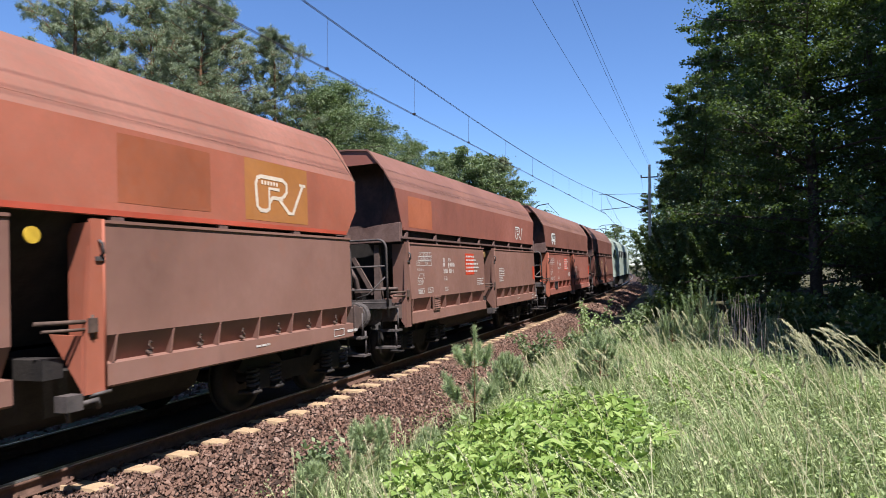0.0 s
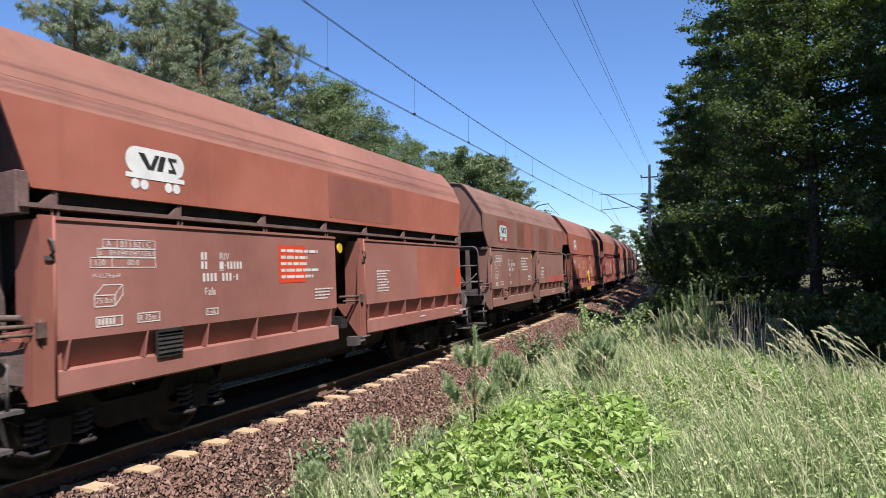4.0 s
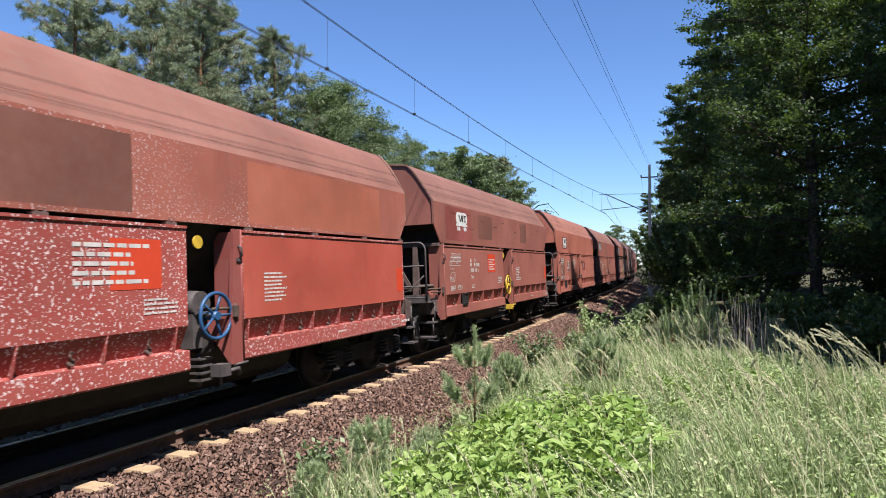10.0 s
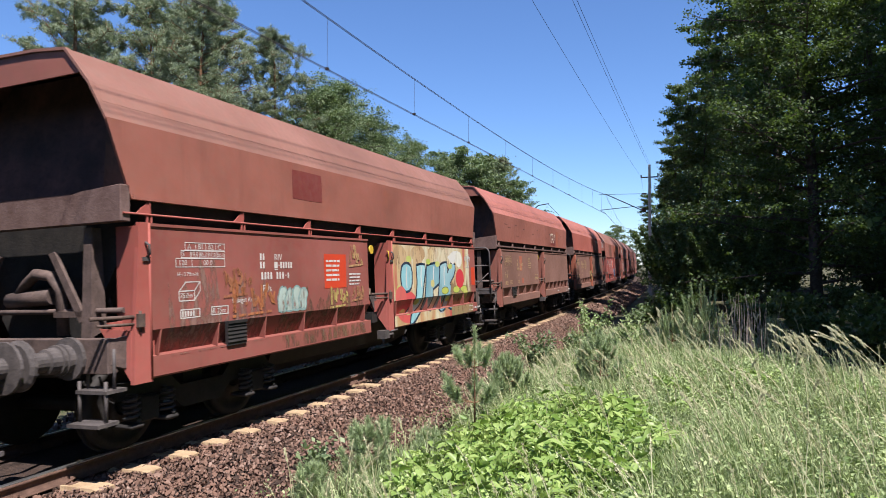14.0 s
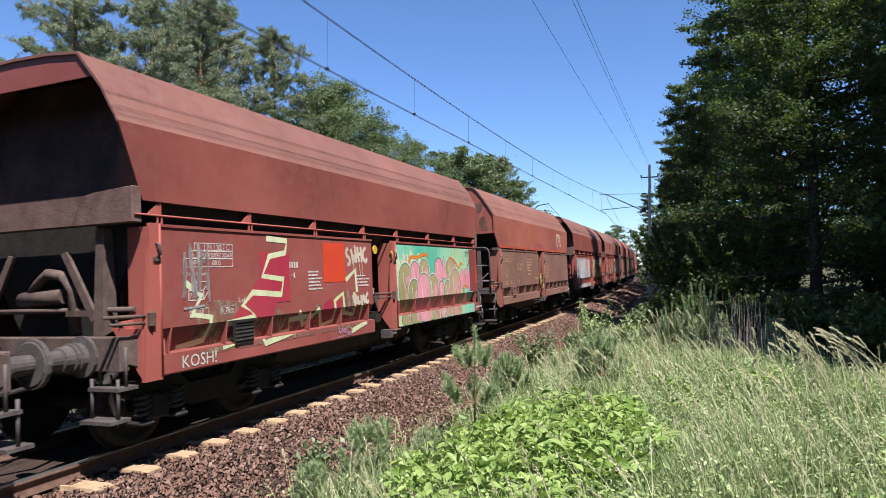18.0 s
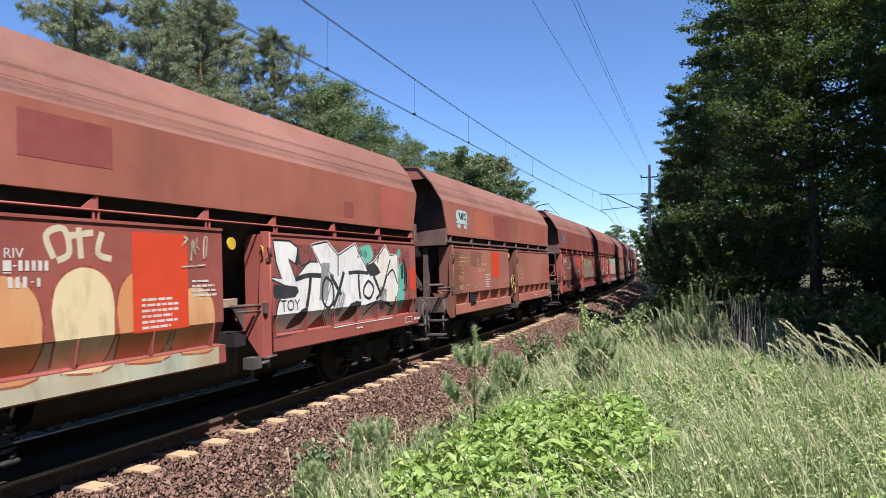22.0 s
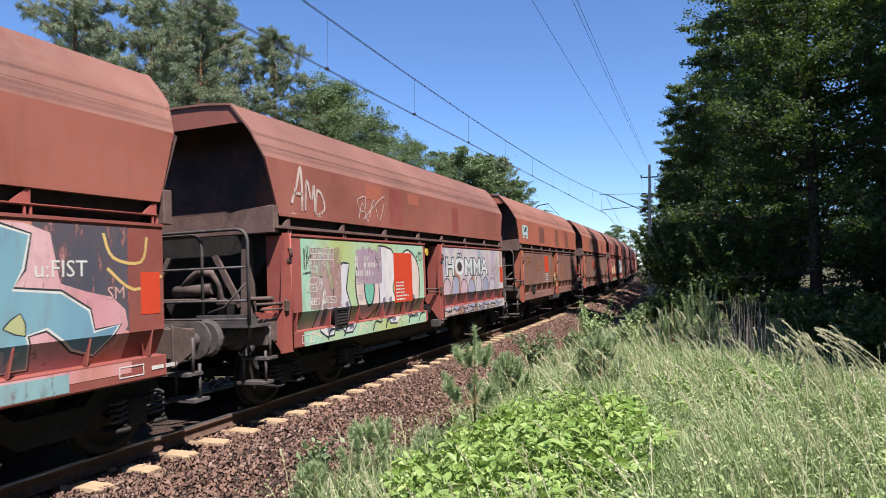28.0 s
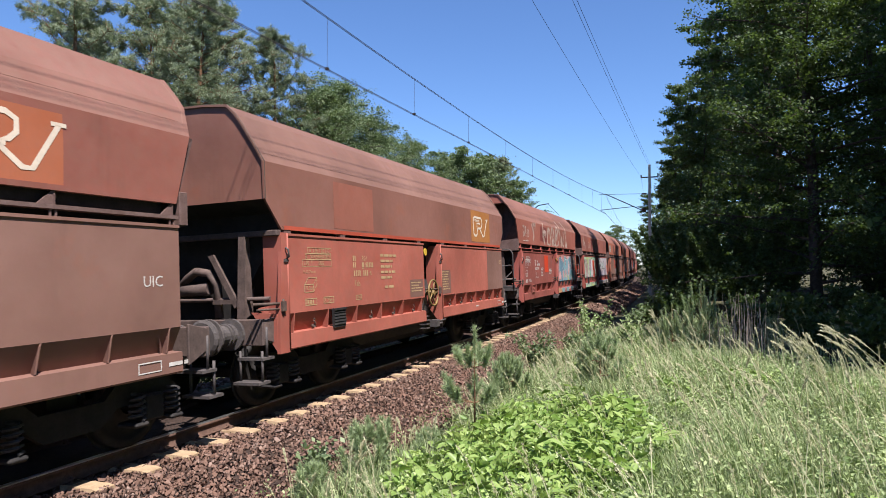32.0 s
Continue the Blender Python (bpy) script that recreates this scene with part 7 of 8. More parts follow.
for pts, tone in (([(0.79, 1.71), (0.84, 1.89), (1.03, 1.95), (1.23, 1.89), (1.26, 1.7), (1.21, 1.51), (1.01, 1.45), (0.83, 1.53)], teal), ([(1.51, 1.91), (1.92, 1.92), (1.87, 1.68), (1.73, 1.29), (1.68, 1.13), (1.31, 0.88), (1.1, 0.83), (1.22, 1.06), (1.41, 1.2), (1.53, 1.58)], teal), ([(2.02, 1.9), (2.53, 1.95), (2.74, 1.81), (2.69, 1.56), (2.3, 1.44), (2.27, 1.1), (1.88, 1.07), (1.96, 1.5)], sea), ([(2.77, 1.92), (3.13, 1.97), (3.17, 1.74), (3.39, 1.94), (3.65, 1.92), (3.54, 1.7), (3.27, 1.51), (3.56, 1.39), (3.44, 1.03), (3.12, 1.02), (2.97, 1.32), (2.88, 1.01), (2.56, 1.01), (2.67, 1.47)], sea)):
    form(w, pts, tone, navy, None, 0.075, 2)
for u in (1.05, 1.75, 2.4, 3.0):
    stroke(w, [(u, 1.9), (u - 0.04, 1.7), (u - 0.02, 1.5)], CHALK, 0.045)
for u, v in ((0.7, 1.5), (1.15, 2.05), (1.5, 1.22), (1.0, 1.05), (2.1, 2.0), (3.2, 1.2), (2.6, 1.95), (3.35, 1.9)):
    form(w, oval(u, v, 0.12, 0.06), sprayed((0.36, 0.42, 0.08), (0.48, 0.5, 0.16)), None, None, 0.02)
field(w, ragged(3.3, 4.72, 0.82, 1.75, 0.5), sprayed((0.10, 0.09, 0.05), (0.28, 0.18, 0.09), (0.2, 0.2, 0.1), thin=0.2, grain=1.3))
form(w, [(3.2, 2.1), (3.5, 1.95), (3.75, 2.02), (3.95, 1.9), (4.1, 2.0), (4.05, 2.2), (3.7, 2.25), (3.45, 2.2)], CHALK, None, None)
scrawl(w, 4.3, 1.9, 0.36, 0.3, (0.6, 0.6, 0.55), 43, 4, 0.03, W_SIDE)
for u in (3.0, 3.7, 4.2):
    form(w, oval(u, 1.38, 0.2, 0.07), sprayed((0.46, 0.5, 0.1)), sprayed((0.1, 0.12, 0.04)), None, 0.02)
for u, v, a, c in ((3.95, 1.62, 0.27, (0.58, 0.05, 0.06)), (0.75, 1.35, 0.24, (0.55, 0.12, 0.10)), (4.3, 1.25, 0.16, (0.5, 0.5, 0.12)), (2.3, 1.55, 0.1, (0.58, 0.5, 0.2)), (3.9, 2.05, 0.22, (0.62, 0.60, 0.5))):
    form(w, oval(u, v, a, a * 0.8), sprayed(c))
field(w, ragged(-3.0, -0.7, 0.84, 1.75, 0.5), sprayed((0.11, 0.07, 0.05), (0.2, 0.12, 0.06), thin=0.9, grain=1.2))
field(w, ragged(-4.95, -3.3, 1.0, 2.1, 0.9), sprayed((0.25, 0.14, 0.11), thin=0.8))
for (u, v, wide, h), c in (((-3.95, 1.36, 0.85, 0.36), (0.42, 0.15, 0.06)), ((-4.1, 1.6, 0.5, 0.3), (0.36, 0.14, 0.07)), ((-1.15, 1.95, 0.45, 0.3), (0.44, 0.26, 0.12)), ((-1.75, 1.33, 0.55, 0.26), (0.48, 0.36, 0.12)), ((-1.1, 1.4, 0.4, 0.2), (0.40, 0.2, 0.1))):
    scrawl(w, u, v, wide, h, c, int(u * 100), 6, 0.045, W_SIDE)
for k in range(4):
    form(w, finger(-2.95 + 0.16 * k, 0.085, 1.64 - 0.03 * (k % 2), 1.34, 0.03), sprayed((0.40, 0.48, 0.42), thin=0.4), None, sprayed((0.20, 0.3, 0.28), thin=0.3), 0.02)

# cream and orange painting with a pale green bar
w = W[15]
orange, flame = sprayed((0.58, 0.28, 0.12), (0.62, 0.46, 0.26)), sprayed((0.52, 0.20, 0.08), (0.58, 0.30, 0.12), thin=0.25)
field(w, [(1.7, 1.05), (4.7, 1.1), (4.6, 1.5), (4.35, 1.42), (4.2, 1.75), (4.0, 1.4), (3.7, 1.9), (3.5, 1.45), (3.0, 1.6), (2.5, 1.75), (2.2, 1.4), (1.8, 1.5)], flame)
form(w, [(0.45, 1.0), (0.42, 1.5), (0.7, 2.0), (1.15, 2.16), (1.5, 2.0), (1.5, 1.6), (1.2, 1.25), (0.95, 1.02)], orange, None, CREAMY, 0.05)
form(w, oval(1.12, 1.75, 0.2, 0.3), sprayed((0.50, 0.2, 0.08), (0.56, 0.28, 0.12)), sprayed((0.3, 0.12, 0.06)), None, 0.02)
form(w, [(2.5, 1.98), (2.2, 1.9), (1.75, 1.5), (1.35, 1.1), (1.5, 1.08), (2.0, 1.45), (2.6, 1.7), (2.9, 1.78)], sprayed((0.22, 0.2, 0.1), (0.3, 0.26, 0.12)), sprayed((0.12, 0.08, 0.05)), None, 0.02)
form(w, [(1.45, 2.18), (2.65, 2.18), (2.75, 2.05), (3.2, 2.02), (3.3, 2.28), (3.5, 2.3), (3.45, 1.9), (2.9, 1.88), (2.6, 1.94), (1.5, 1.95)], sprayed((0.36, 0.46, 0.34), (0.48, 0.55, 0.44)), sprayed((0.1, 0.12, 0.1)), None, 0.02, 0)
form(w, [(3.75, 2.3), (4.1, 2.3), (4.05, 2.1), (3.75, 1.75), (3.5, 1.5), (3.35, 1.55), (3.5, 1.85), (3.7, 2.1)], orange, None, CREAMY, 0.025)
form(w, [(2.0, 1.9), (2.5, 1.92), (2.3, 1.75), (2.0, 1.5), (1.95, 1.55), (2.15, 1.75)], orange)
for pts in ([(0.5, 2.3), (0.6, 2.25), (0.62, 2.1), (0.75, 2.05)], [(4.3, 1.3), (4.8, 1.34)], [(4.4, 1.4), (4.75, 1.42)]):
    stroke(w, pts, CREAMY, 0.04)
silver = sprayed((0.34, 0.34, 0.36), (0.52, 0.52, 0.52), (0.40, 0.42, 0.42))
field(w, ragged(-4.95, -0.6, 0.84, 2.25), sprayed((0.2, 0.12, 0.14), (0.40, 0.42, 0.42), (0.30, 0.28, 0.3)))
for k in range(5):
    u = -4.7 + 0.8 * k
    form(w, [(u, 0.95), (u + 0.05, 1.6), (u + 0.25, 2.15), (u + 0.6, 2.1), (u + 0.72, 1.7), (u + 0.5, 1.5), (u + 0.75, 1.2), (u + 0.6, 0.92), (u + 0.3, 1.2)], silver, INK, CHALK if k % 2 else None, 0.04)

# round pink and olive shapes on green; zigzag bands on the rear panel
w = W[17]
field(w, box_(0.45, 4.72, 0.81, 2.31), sprayed((0.08, 0.40, 0.26), (0.20, 0.50, 0.34), (0.40, 0.50, 0.26), grain=0.6))
field(w, ragged(0.45, 1.6, 0.82, 2.3, 0.4), sprayed((0.44, 0.52, 0.30), (0.55, 0.56, 0.42), thin=0.4))
green_edge = sprayed((0.06, 0.20, 0.14))
pink, olive = sprayed((0.60, 0.20, 0.27), (0.62, 0.27, 0.31), (0.46, 0.28, 0.2)), sprayed((0.27, 0.25, 0.11), (0.34, 0.29, 0.15), (0.46, 0.28, 0.2))
BUBBLES = ((0.84, 0.29, 1.95, "o"), (1.29, 0.2, 1.99, "p"), (1.75, 0.24, 2.04, "o"), (2.53, 0.2, 2.07, "p"), (3.25, 0.32, 2.08, "o"), (1.23, 0.27, 1.64, "o"), (2.19, 0.27, 1.73, "o"), (1.71, 0.33, 1.76, "p"), (2.66, 0.14, 1.58, "p"), (3.01, 0.19, 1.59, "o"), (3.5, 0.33, 1.83, "o"))
for k, (u, r, top, tone) in enumerate(BUBBLES):
    form(w, finger(u, r, top, 0.84), olive if tone == "o" else pink, green_edge, CHALK if k not in (3, 8) else None, 0.035)
    stroke(w, [(u - r * 0.35, top - r * 0.5), (u - r * 0.3, top - r * 1.1), (u - r * 0.05, top - r * 1.6)], CHALK, 0.022)
    if tone == "o":
        field(w, finger(u + r * 0.42, r * 0.42, top - r * 0.7, 0.86), sprayed((0.56, 0.26, 0.27), (0.5, 0.3, 0.24), thin=0.35))
form(w, [(2.69, 1.66), (2.76, 1.93), (2.83, 2.11), (2.89, 1.93), (2.98, 1.65)], pink, green_edge, None, 0.02)
for pts in ([(3.81, 1.67), (3.98, 1.84), (4.14, 1.66), (4.16, 1.41), (3.95, 1.39), (3.85, 1.54)], [(4.16, 1.82), (4.34, 1.84), (4.4, 1.65), (4.31, 1.37), (4.21, 1.52)], [(4.36, 1.61), (4.53, 1.82), (4.6, 1.65), (4.59, 1.35), (4.4, 1.35)]):
    form(w, pts, pink, green_edge, None, 0.018)
stroke(w, [(1.0, 1.97), (1.1, 2.08), (1.4, 2.08), (1.61, 2.12), (1.86, 2.15), (1.95, 2.08)], sprayed((0.62, 0.2, 0.03)), 0.07)
stroke(w, [(3.15, 2.1), (3.42, 2.05), (3.64, 1.93), (3.77, 1.86), (3.88, 1.97), (4.02, 1.93)], sprayed((0.52, 0.2, 0.05)), 0.055)
stroke(w, [(4.0, 1.2), (4.05, 1.42), (4.15, 1.45), (4.36, 1.4)], sprayed((0.52, 0.2, 0.05)), 0.05)
field(w, [(4.5, 1.305), (4.92, 1.305), (4.92, 2.30), (4.48, 2.30)], sprayed((0.20, 0.045, 0.042), (0.17, 0.05, 0.045)))
for k, (u, v) in enumerate(((4.22, 2.12), (4.30, 2.12), (4.38, 2.12))):
    stroke(w, [(u, v), (u, v + 0.12), (u + 0.06, v + 0.12), (u + 0.06, v + 0.04 * k)], INK, 0.022, 0)
stroke(w, [(4.5, 2.08), (4.44, 1.98), (4.36, 1.9)], INK, 0.03)
crimson, lime = sprayed((0.30, 0.02, 0.05), (0.36, 0.05, 0.06)), sprayed((0.46, 0.52, 0.26), (0.60, 0.60, 0.42))
field(w, ragged(-4.7, -0.8, 0.95, 1.6, 0.5), sprayed((0.20, 0.10, 0.09), (0.26, 0.18, 0.12), thin=0.7))
for pts in (box_(-3.55, -2.9, 1.45, 2.1), [(-4.1, 1.3), (-3.3, 1.25), (-3.1, 1.6), (-3.6, 1.75)], [(-2.3, 1.1), (-1.6, 1.15), (-1.5, 1.5), (-2.0, 1.4)]):
    form(w, pts, crimson, None, None, 0.03, 0)
for pts in ([(-3.4, 2.28), (-2.95, 2.26), (-3.0, 2.1), (-3.35, 2.05), (-3.5, 1.8), (-3.05, 1.75), (-3.1, 1.55), (-3.7, 1.6), (-3.9, 1.45), (-3.65, 1.3), (-4.2, 1.25)],
            [(-4.85, 1.75), (-4.6, 1.6), (-4.75, 1.4), (-4.45, 1.35), (-4.5, 1.1), (-4.9, 1.05)], [(-4.3, 1.0), (-3.6, 1.1), (-3.5, 0.95), (-2.8, 1.05), (-2.9, 1.2), (-2.3, 1.22)],
            [(-2.7, 1.3), (-2.5, 1.1), (-2.2, 1.3), (-2.0, 1.05), (-1.7, 1.1), (-1.75, 1.4), (-1.5, 1.5), (-1.45, 1.2), (-1.1, 1.15), (-1.15, 1.5)], [(-1.4, 1.7), (-1.1, 1.85), (-1.05, 1.5)], [(-1.3, 0.9), (-0.8, 1.0), (-0.9, 1.3)]):
    stroke(w, pts, lime, 0.075, 0)
scrawl(w, -4.88, 1.5, 0.4, 0.72, (0.30, 0.27, 0.26), 31, 4, 0.04, W_SIDE)
for pts in [[(-1.3, 2.2), (-1.36, 2.15), (-1.34, 2.08), (-1.27, 2.04), (-1.26, 1.96), (-1.33, 1.94)], [(-1.22, 2.19), (-1.18, 2.11), (-1.14, 1.95), (-1.13, 2.08), (-1.04, 1.98), (-1.09, 2.25)], [(-1.2, 2.06), (-1.01, 2.08)], [(-1.0, 2.23), (-0.98, 2.09), (-0.94, 1.98)], [(-1.0, 2.09), (-0.88, 2.13)], [(-0.89, 2.23), (-0.87, 2.09), (-0.86, 1.98)], [(-0.71, 2.22), (-0.8, 2.17), (-0.81, 2.05), (-0.72, 1.99), (-0.68, 2.05)], [(-1.19, 1.46), (-1.15, 1.33)], [(-1.19, 1.4), (-1.09, 1.44), (-1.06, 1.31)], [(-1.03, 1.44), (-1.01, 1.32), (-0.95, 1.35)], [(-0.92, 1.45), (-0.9, 1.31), (-0.84, 1.44), (-0.8, 1.31)], [(-0.68, 1.48), (-0.75, 1.41), (-0.73, 1.32), (-0.66, 1.35)]]:
    stroke(w, pts, sprayed((0.55, 0.48, 0.37), (0.46, 0.38, 0.30)), 0.062, 3)
for pts in [[(-1.13, 1.94), (-1.13, 1.8)], [(-1.06, 1.94), (-1.06, 1.75)], [(-0.94, 1.96), (-0.92, 1.75)], [(-0.86, 1.96), (-0.85, 1.79)]]:
    stroke(w, pts, sprayed((0.55, 0.48, 0.37), (0.46, 0.38, 0.30)), 0.016, 0)
lettering("KOSH!", 0.19, -4.95, 0.845, 1.4945, sprayed((0.52, 0.54, 0.46)), w), scrawl(w, -1.75, 0.87, 0.5, 0.1, (0.5, 0.28, 0.4), 33, 5, 0.02, 1.49)

# grey-olive shapes
w = W[18]
grey = sprayed((0.17, 0.145, 0.10), (0.23, 0.20, 0.145), (0.20, 0.175, 0.12))
pale_rim = sprayed((0.52, 0.46, 0.27), (0.6, 0.55, 0.38))
for pts in ([(1.05, 2.06), (1.28, 2.19), (1.52, 1.96), (1.4, 1.74), (1.75, 1.53), (1.77, 1.32), (1.53, 1.32), (1.33, 1.59), (1.21, 1.35), (1.04, 1.34)], [(1.69, 1.89), (2.05, 2.14), (2.38, 2.02), (2.32, 1.83), (2.37, 1.33), (1.86, 1.33), (1.73, 1.57)], [(2.37, 1.93), (2.61, 2.11), (2.92, 1.97), (2.97, 1.71), (2.63, 1.65), (2.93, 1.54), (2.98, 1.3), (2.53, 1.31), (2.38, 1.62)], [(2.89, 1.96), (3.57, 2.11), (3.83, 1.92), (3.71, 1.76), (3.31, 1.82), (3.27, 1.57), (3.81, 1.5), (3.85, 1.34), (3.15, 1.36), (3.01, 1.63)], [(3.84, 1.77), (4.24, 1.74), (4.41, 1.52), (4.36, 1.34), (4.02, 1.49), (3.86, 1.34)]):
    form(w, pts, grey, INK, pale_rim, 0.03, 0)
for pts in ([(1.98, 1.8), (2.12, 1.86), (2.17, 1.75), (2.11, 1.59), (2, 1.63)], [(2.52, 1.88), (2.66, 1.9), (2.72, 1.78), (2.54, 1.74)], [(1.41, 1.81), (1.52, 1.89), (1.47, 1.74), (1.41, 1.7)]):
    form(w, pts, sprayed((0.08, 0.07, 0.06), (0.2, 0.17, 0.12)), pale_rim, None, 0.018, 2)
for pts in ([(1.23, 1.53), (1.35, 1.63), (1.53, 1.43)], [(2.06, 1.57), (2.21, 1.54), (2.29, 1.62)], [(2.57, 1.56), (2.71, 1.51), (2.83, 1.52)], [(3.3, 1.57), (3.34, 1.82), (3.67, 1.86)], [(4.02, 1.67), (4.19, 1.58), (4.27, 1.44)], [(1.89, 1.56), (1.93, 1.43), (2.16, 1.4)]):
    stroke(w, pts, INK, 0.03, 2)
for u, top in ((0.85, 2.2), (1.6, 2.16), (2.25, 2.2), (2.9, 2.12), (3.4, 2.14)):
    form(w, oval(u, top - 0.06, 0.13, 0.05), sprayed((0.30, 0.42, 0.16), (0.46, 0.5, 0.26), thin=0.3), None, None, 0.02)
    stroke(w, [(u - 0.2, top - 0.04), (u - 0.1, top + 0.03)], pale_rim, 0.025, 0)
field(w, ragged(0.5, 1.0, 1.3, 1.65, 0.3), sprayed((0.40, 0.34, 0.13), thin=0.5))
scrawl(w, 0.5, 1.95, 0.6, 0.3, (0.5, 0.44, 0.26), 34, 4, 0.035, W_SIDE), scrawl(w, 4.4, 2.0, 0.3, 0.22, (0.6, 0.45, 0.36), 35, 3, 0.03, W_SIDE)
scrawl(w, -4.95, 2.85, 0.8, 0.42, (0.12, 0.30, 0.50), 92, 5, 0.05)

# orange and cream blocks over a pale band; black and white on the forward panel
w = W[20]
field(w, ragged(-4.93, -0.62, 0.82, 1.3, 0.06), sprayed((0.30, 0.32, 0.24), (0.42, 0.42, 0.30), (0.34, 0.27, 0.18)))
for k, (u, r, top) in enumerate(((-4.65, 0.27, 1.62), (-4.0, 0.36, 1.78), (-3.15, 0.38, 1.86), (-2.35, 0.32, 1.92), (-1.65, 0.34, 1.9), (-0.95, 0.3, 1.7))):
    form(w, finger(u, r, top, 1.0), sprayed((0.46, 0.20, 0.09), (0.56, 0.33, 0.16), (0.60, 0.48, 0.28)) if k % 2 else sprayed((0.56, 0.40, 0.22), (0.50, 0.22, 0.09)), sprayed((0.34, 0.09, 0.05), thin=0.5), None, 0.035)
for pts in ([(-2.65, 2.0), (-2.72, 2.2), (-2.55, 2.26), (-2.5, 2.05), (-2.62, 1.98)], [(-2.4, 2.28), (-2.38, 2.0)], [(-2.5, 2.2), (-2.25, 2.24)], [(-2.15, 2.25), (-2.2, 2.05), (-2.05, 2.0)]):
    stroke(w, pts, CREAMY, 0.06)
scrawl(w, -1.15, 1.95, 0.4, 0.3, (0.5, 0.42, 0.3), 36, 4, 0.025, W_SIDE)
scrawl(w, -5.15, 2.75, 1.15, 0.52, (0.05, 0.05, 0.06), 94, 8, 0.08)
silver = sprayed((0.50, 0.49, 0.46), (0.66, 0.65, 0.62), (0.60, 0.56, 0.48), grain=0.6)
sea_green = sprayed((0.08, 0.36, 0.28), (0.2, 0.45, 0.36))
field(w, ragged(0.5, 4.75, 1.3, 2.28, 0.1), sprayed((0.16, 0.05, 0.05), (0.22, 0.08, 0.07), thin=0.4))
form(w, [(0.5, 2.25), (0.86, 2.25), (1.04, 2.17), (1.09, 1.92), (0.81, 2.02), (0.97, 1.74), (1.32, 1.97), (1.81, 1.97), (1.93, 1.64), (1.67, 1.24), (1.38, 1.05), (0.7, 1.03), (0.42, 1.01), (0.58, 1.43), (0.8, 1.65), (0.42, 1.77), (0.67, 1.75), (0.56, 1.96)], silver, INK, None, 0.045, 0)
form(w, [(1.41, 2.21), (1.82, 2.27), (2.13, 2.07), (2.67, 2.26), (3.02, 1.89), (3.32, 1.97), (3.77, 2.26), (3.94, 2.09), (4.24, 2.12), (4.24, 1.48), (3.89, 1.03), (2.67, 1.04), (1.94, 1.03), (1.67, 1.24), (1.99, 1.78), (1.66, 1.92)], silver, INK, CHALK, 0.035, 0)
for pts in ([(2.8, 2.22), (3.16, 2.27), (3.3, 2.09), (3.02, 1.96)], [(4.27, 1.91), (4.49, 1.94), (4.44, 1.1), (4.04, 1.06), (4.28, 1.48)], [(4.24, 2.16), (4.32, 2.24), (4.39, 2.16), (4.31, 2.07)], [(0.41, 1.31), (0.51, 1.21), (0.42, 1.07)]):
    form(w, pts, sea_green, None, None, 0.02, 3)
for pts in ([(0.48, 1.68), (1.01, 1.64), (0.96, 1.5), (0.49, 1.51)], [(0.83, 1.07), (0.95, 1.25), (1.26, 1.35), (1.17, 1.12)], [(2.23, 1.07), (2.45, 1.32), (2.83, 1.34), (2.59, 1.08)], [(1.04, 2.21), (1.07, 1.92), (0.81, 2.04), (0.97, 1.96)], [(3.02, 1.92), (3.32, 1.97), (3.54, 1.8), (3.18, 1.75)]):
    form(w, pts, INK, None, None, 0.02, 2)
grey_run = sprayed((0.12, 0.12, 0.12), (0.3, 0.3, 0.3), thin=0.5)
for pts in ([(1.56, 1.43), (1.66, 1.97), (1.9, 1.97), (1.79, 1.41)], [(1.98, 1.21), (2.18, 1.58), (2.32, 1.48), (2.17, 1.15)], [(3.42, 1.19), (3.53, 1.57), (3.76, 1.5), (3.7, 1.16)]):
    form(w, pts, grey_run, None, None, 0.02, 0)
for pts, t in (([(0.97, 1.74), (1.29, 1.79), (1.63, 1.78)], 0.07), ([(1.35, 1.76), (1.3, 1.54), (1.23, 1.34)], 0.07), ([(1.67, 1.65), (1.77, 1.75), (1.94, 1.64), (1.95, 1.4), (1.79, 1.3), (1.65, 1.43), (1.67, 1.65)], 0.05), ([(1.9, 1.78), (2.06, 1.61), (2.19, 1.48)], 0.07), ([(2.29, 1.83), (2.15, 1.58), (1.95, 1.31)], 0.07), ([(2.44, 1.81), (2.73, 1.82), (3.1, 1.8)], 0.06), ([(2.76, 1.81), (2.76, 1.6), (2.79, 1.38)], 0.06), ([(2.92, 1.55), (3.09, 1.67), (3.27, 1.54), (3.12, 1.38), (2.93, 1.44), (2.92, 1.55)], 0.05), ([(3.28, 1.75), (3.42, 1.58), (3.54, 1.4)], 0.07), ([(3.77, 1.75), (3.6, 1.51), (3.35, 1.35)], 0.06), ([(3.02, 1.11), (3.33, 1.3), (3.9, 1.26)], 0.04), ([(3.94, 2.03), (3.77, 1.74), (4.03, 1.85), (4.21, 1.6)], 0.04), ([(2.99, 1.27), (3.52, 1.32), (4, 1.2), (4.11, 1.37)], 0.03)):
    stroke(w, pts, INK, t, 3)
for pts in ([(1.04, 2.17), (1.09, 1.92), (1.33, 1.97)], [(2.13, 2.07), (2.11, 1.77)], [(3.02, 1.89), (3.18, 1.75)], [(3.56, 2.26), (3.44, 1.97)]):
    stroke(w, pts, INK, 0.03, 0)
for txt, size, u, v in (("2018", 0.17, 2.72, 2.06), ("TOY", 0.22, 0.62, 1.32), ("TOY", 0.16, 1.68, 1.18)):
    lettering(txt, size, u, v, W_SIDE + 0.0045, INK, w)
scrawl(w, 4.35, 1.5, 0.28, 0.62, (0.03, 0.03, 0.035), 61, 5, 0.03, W_SIDE)

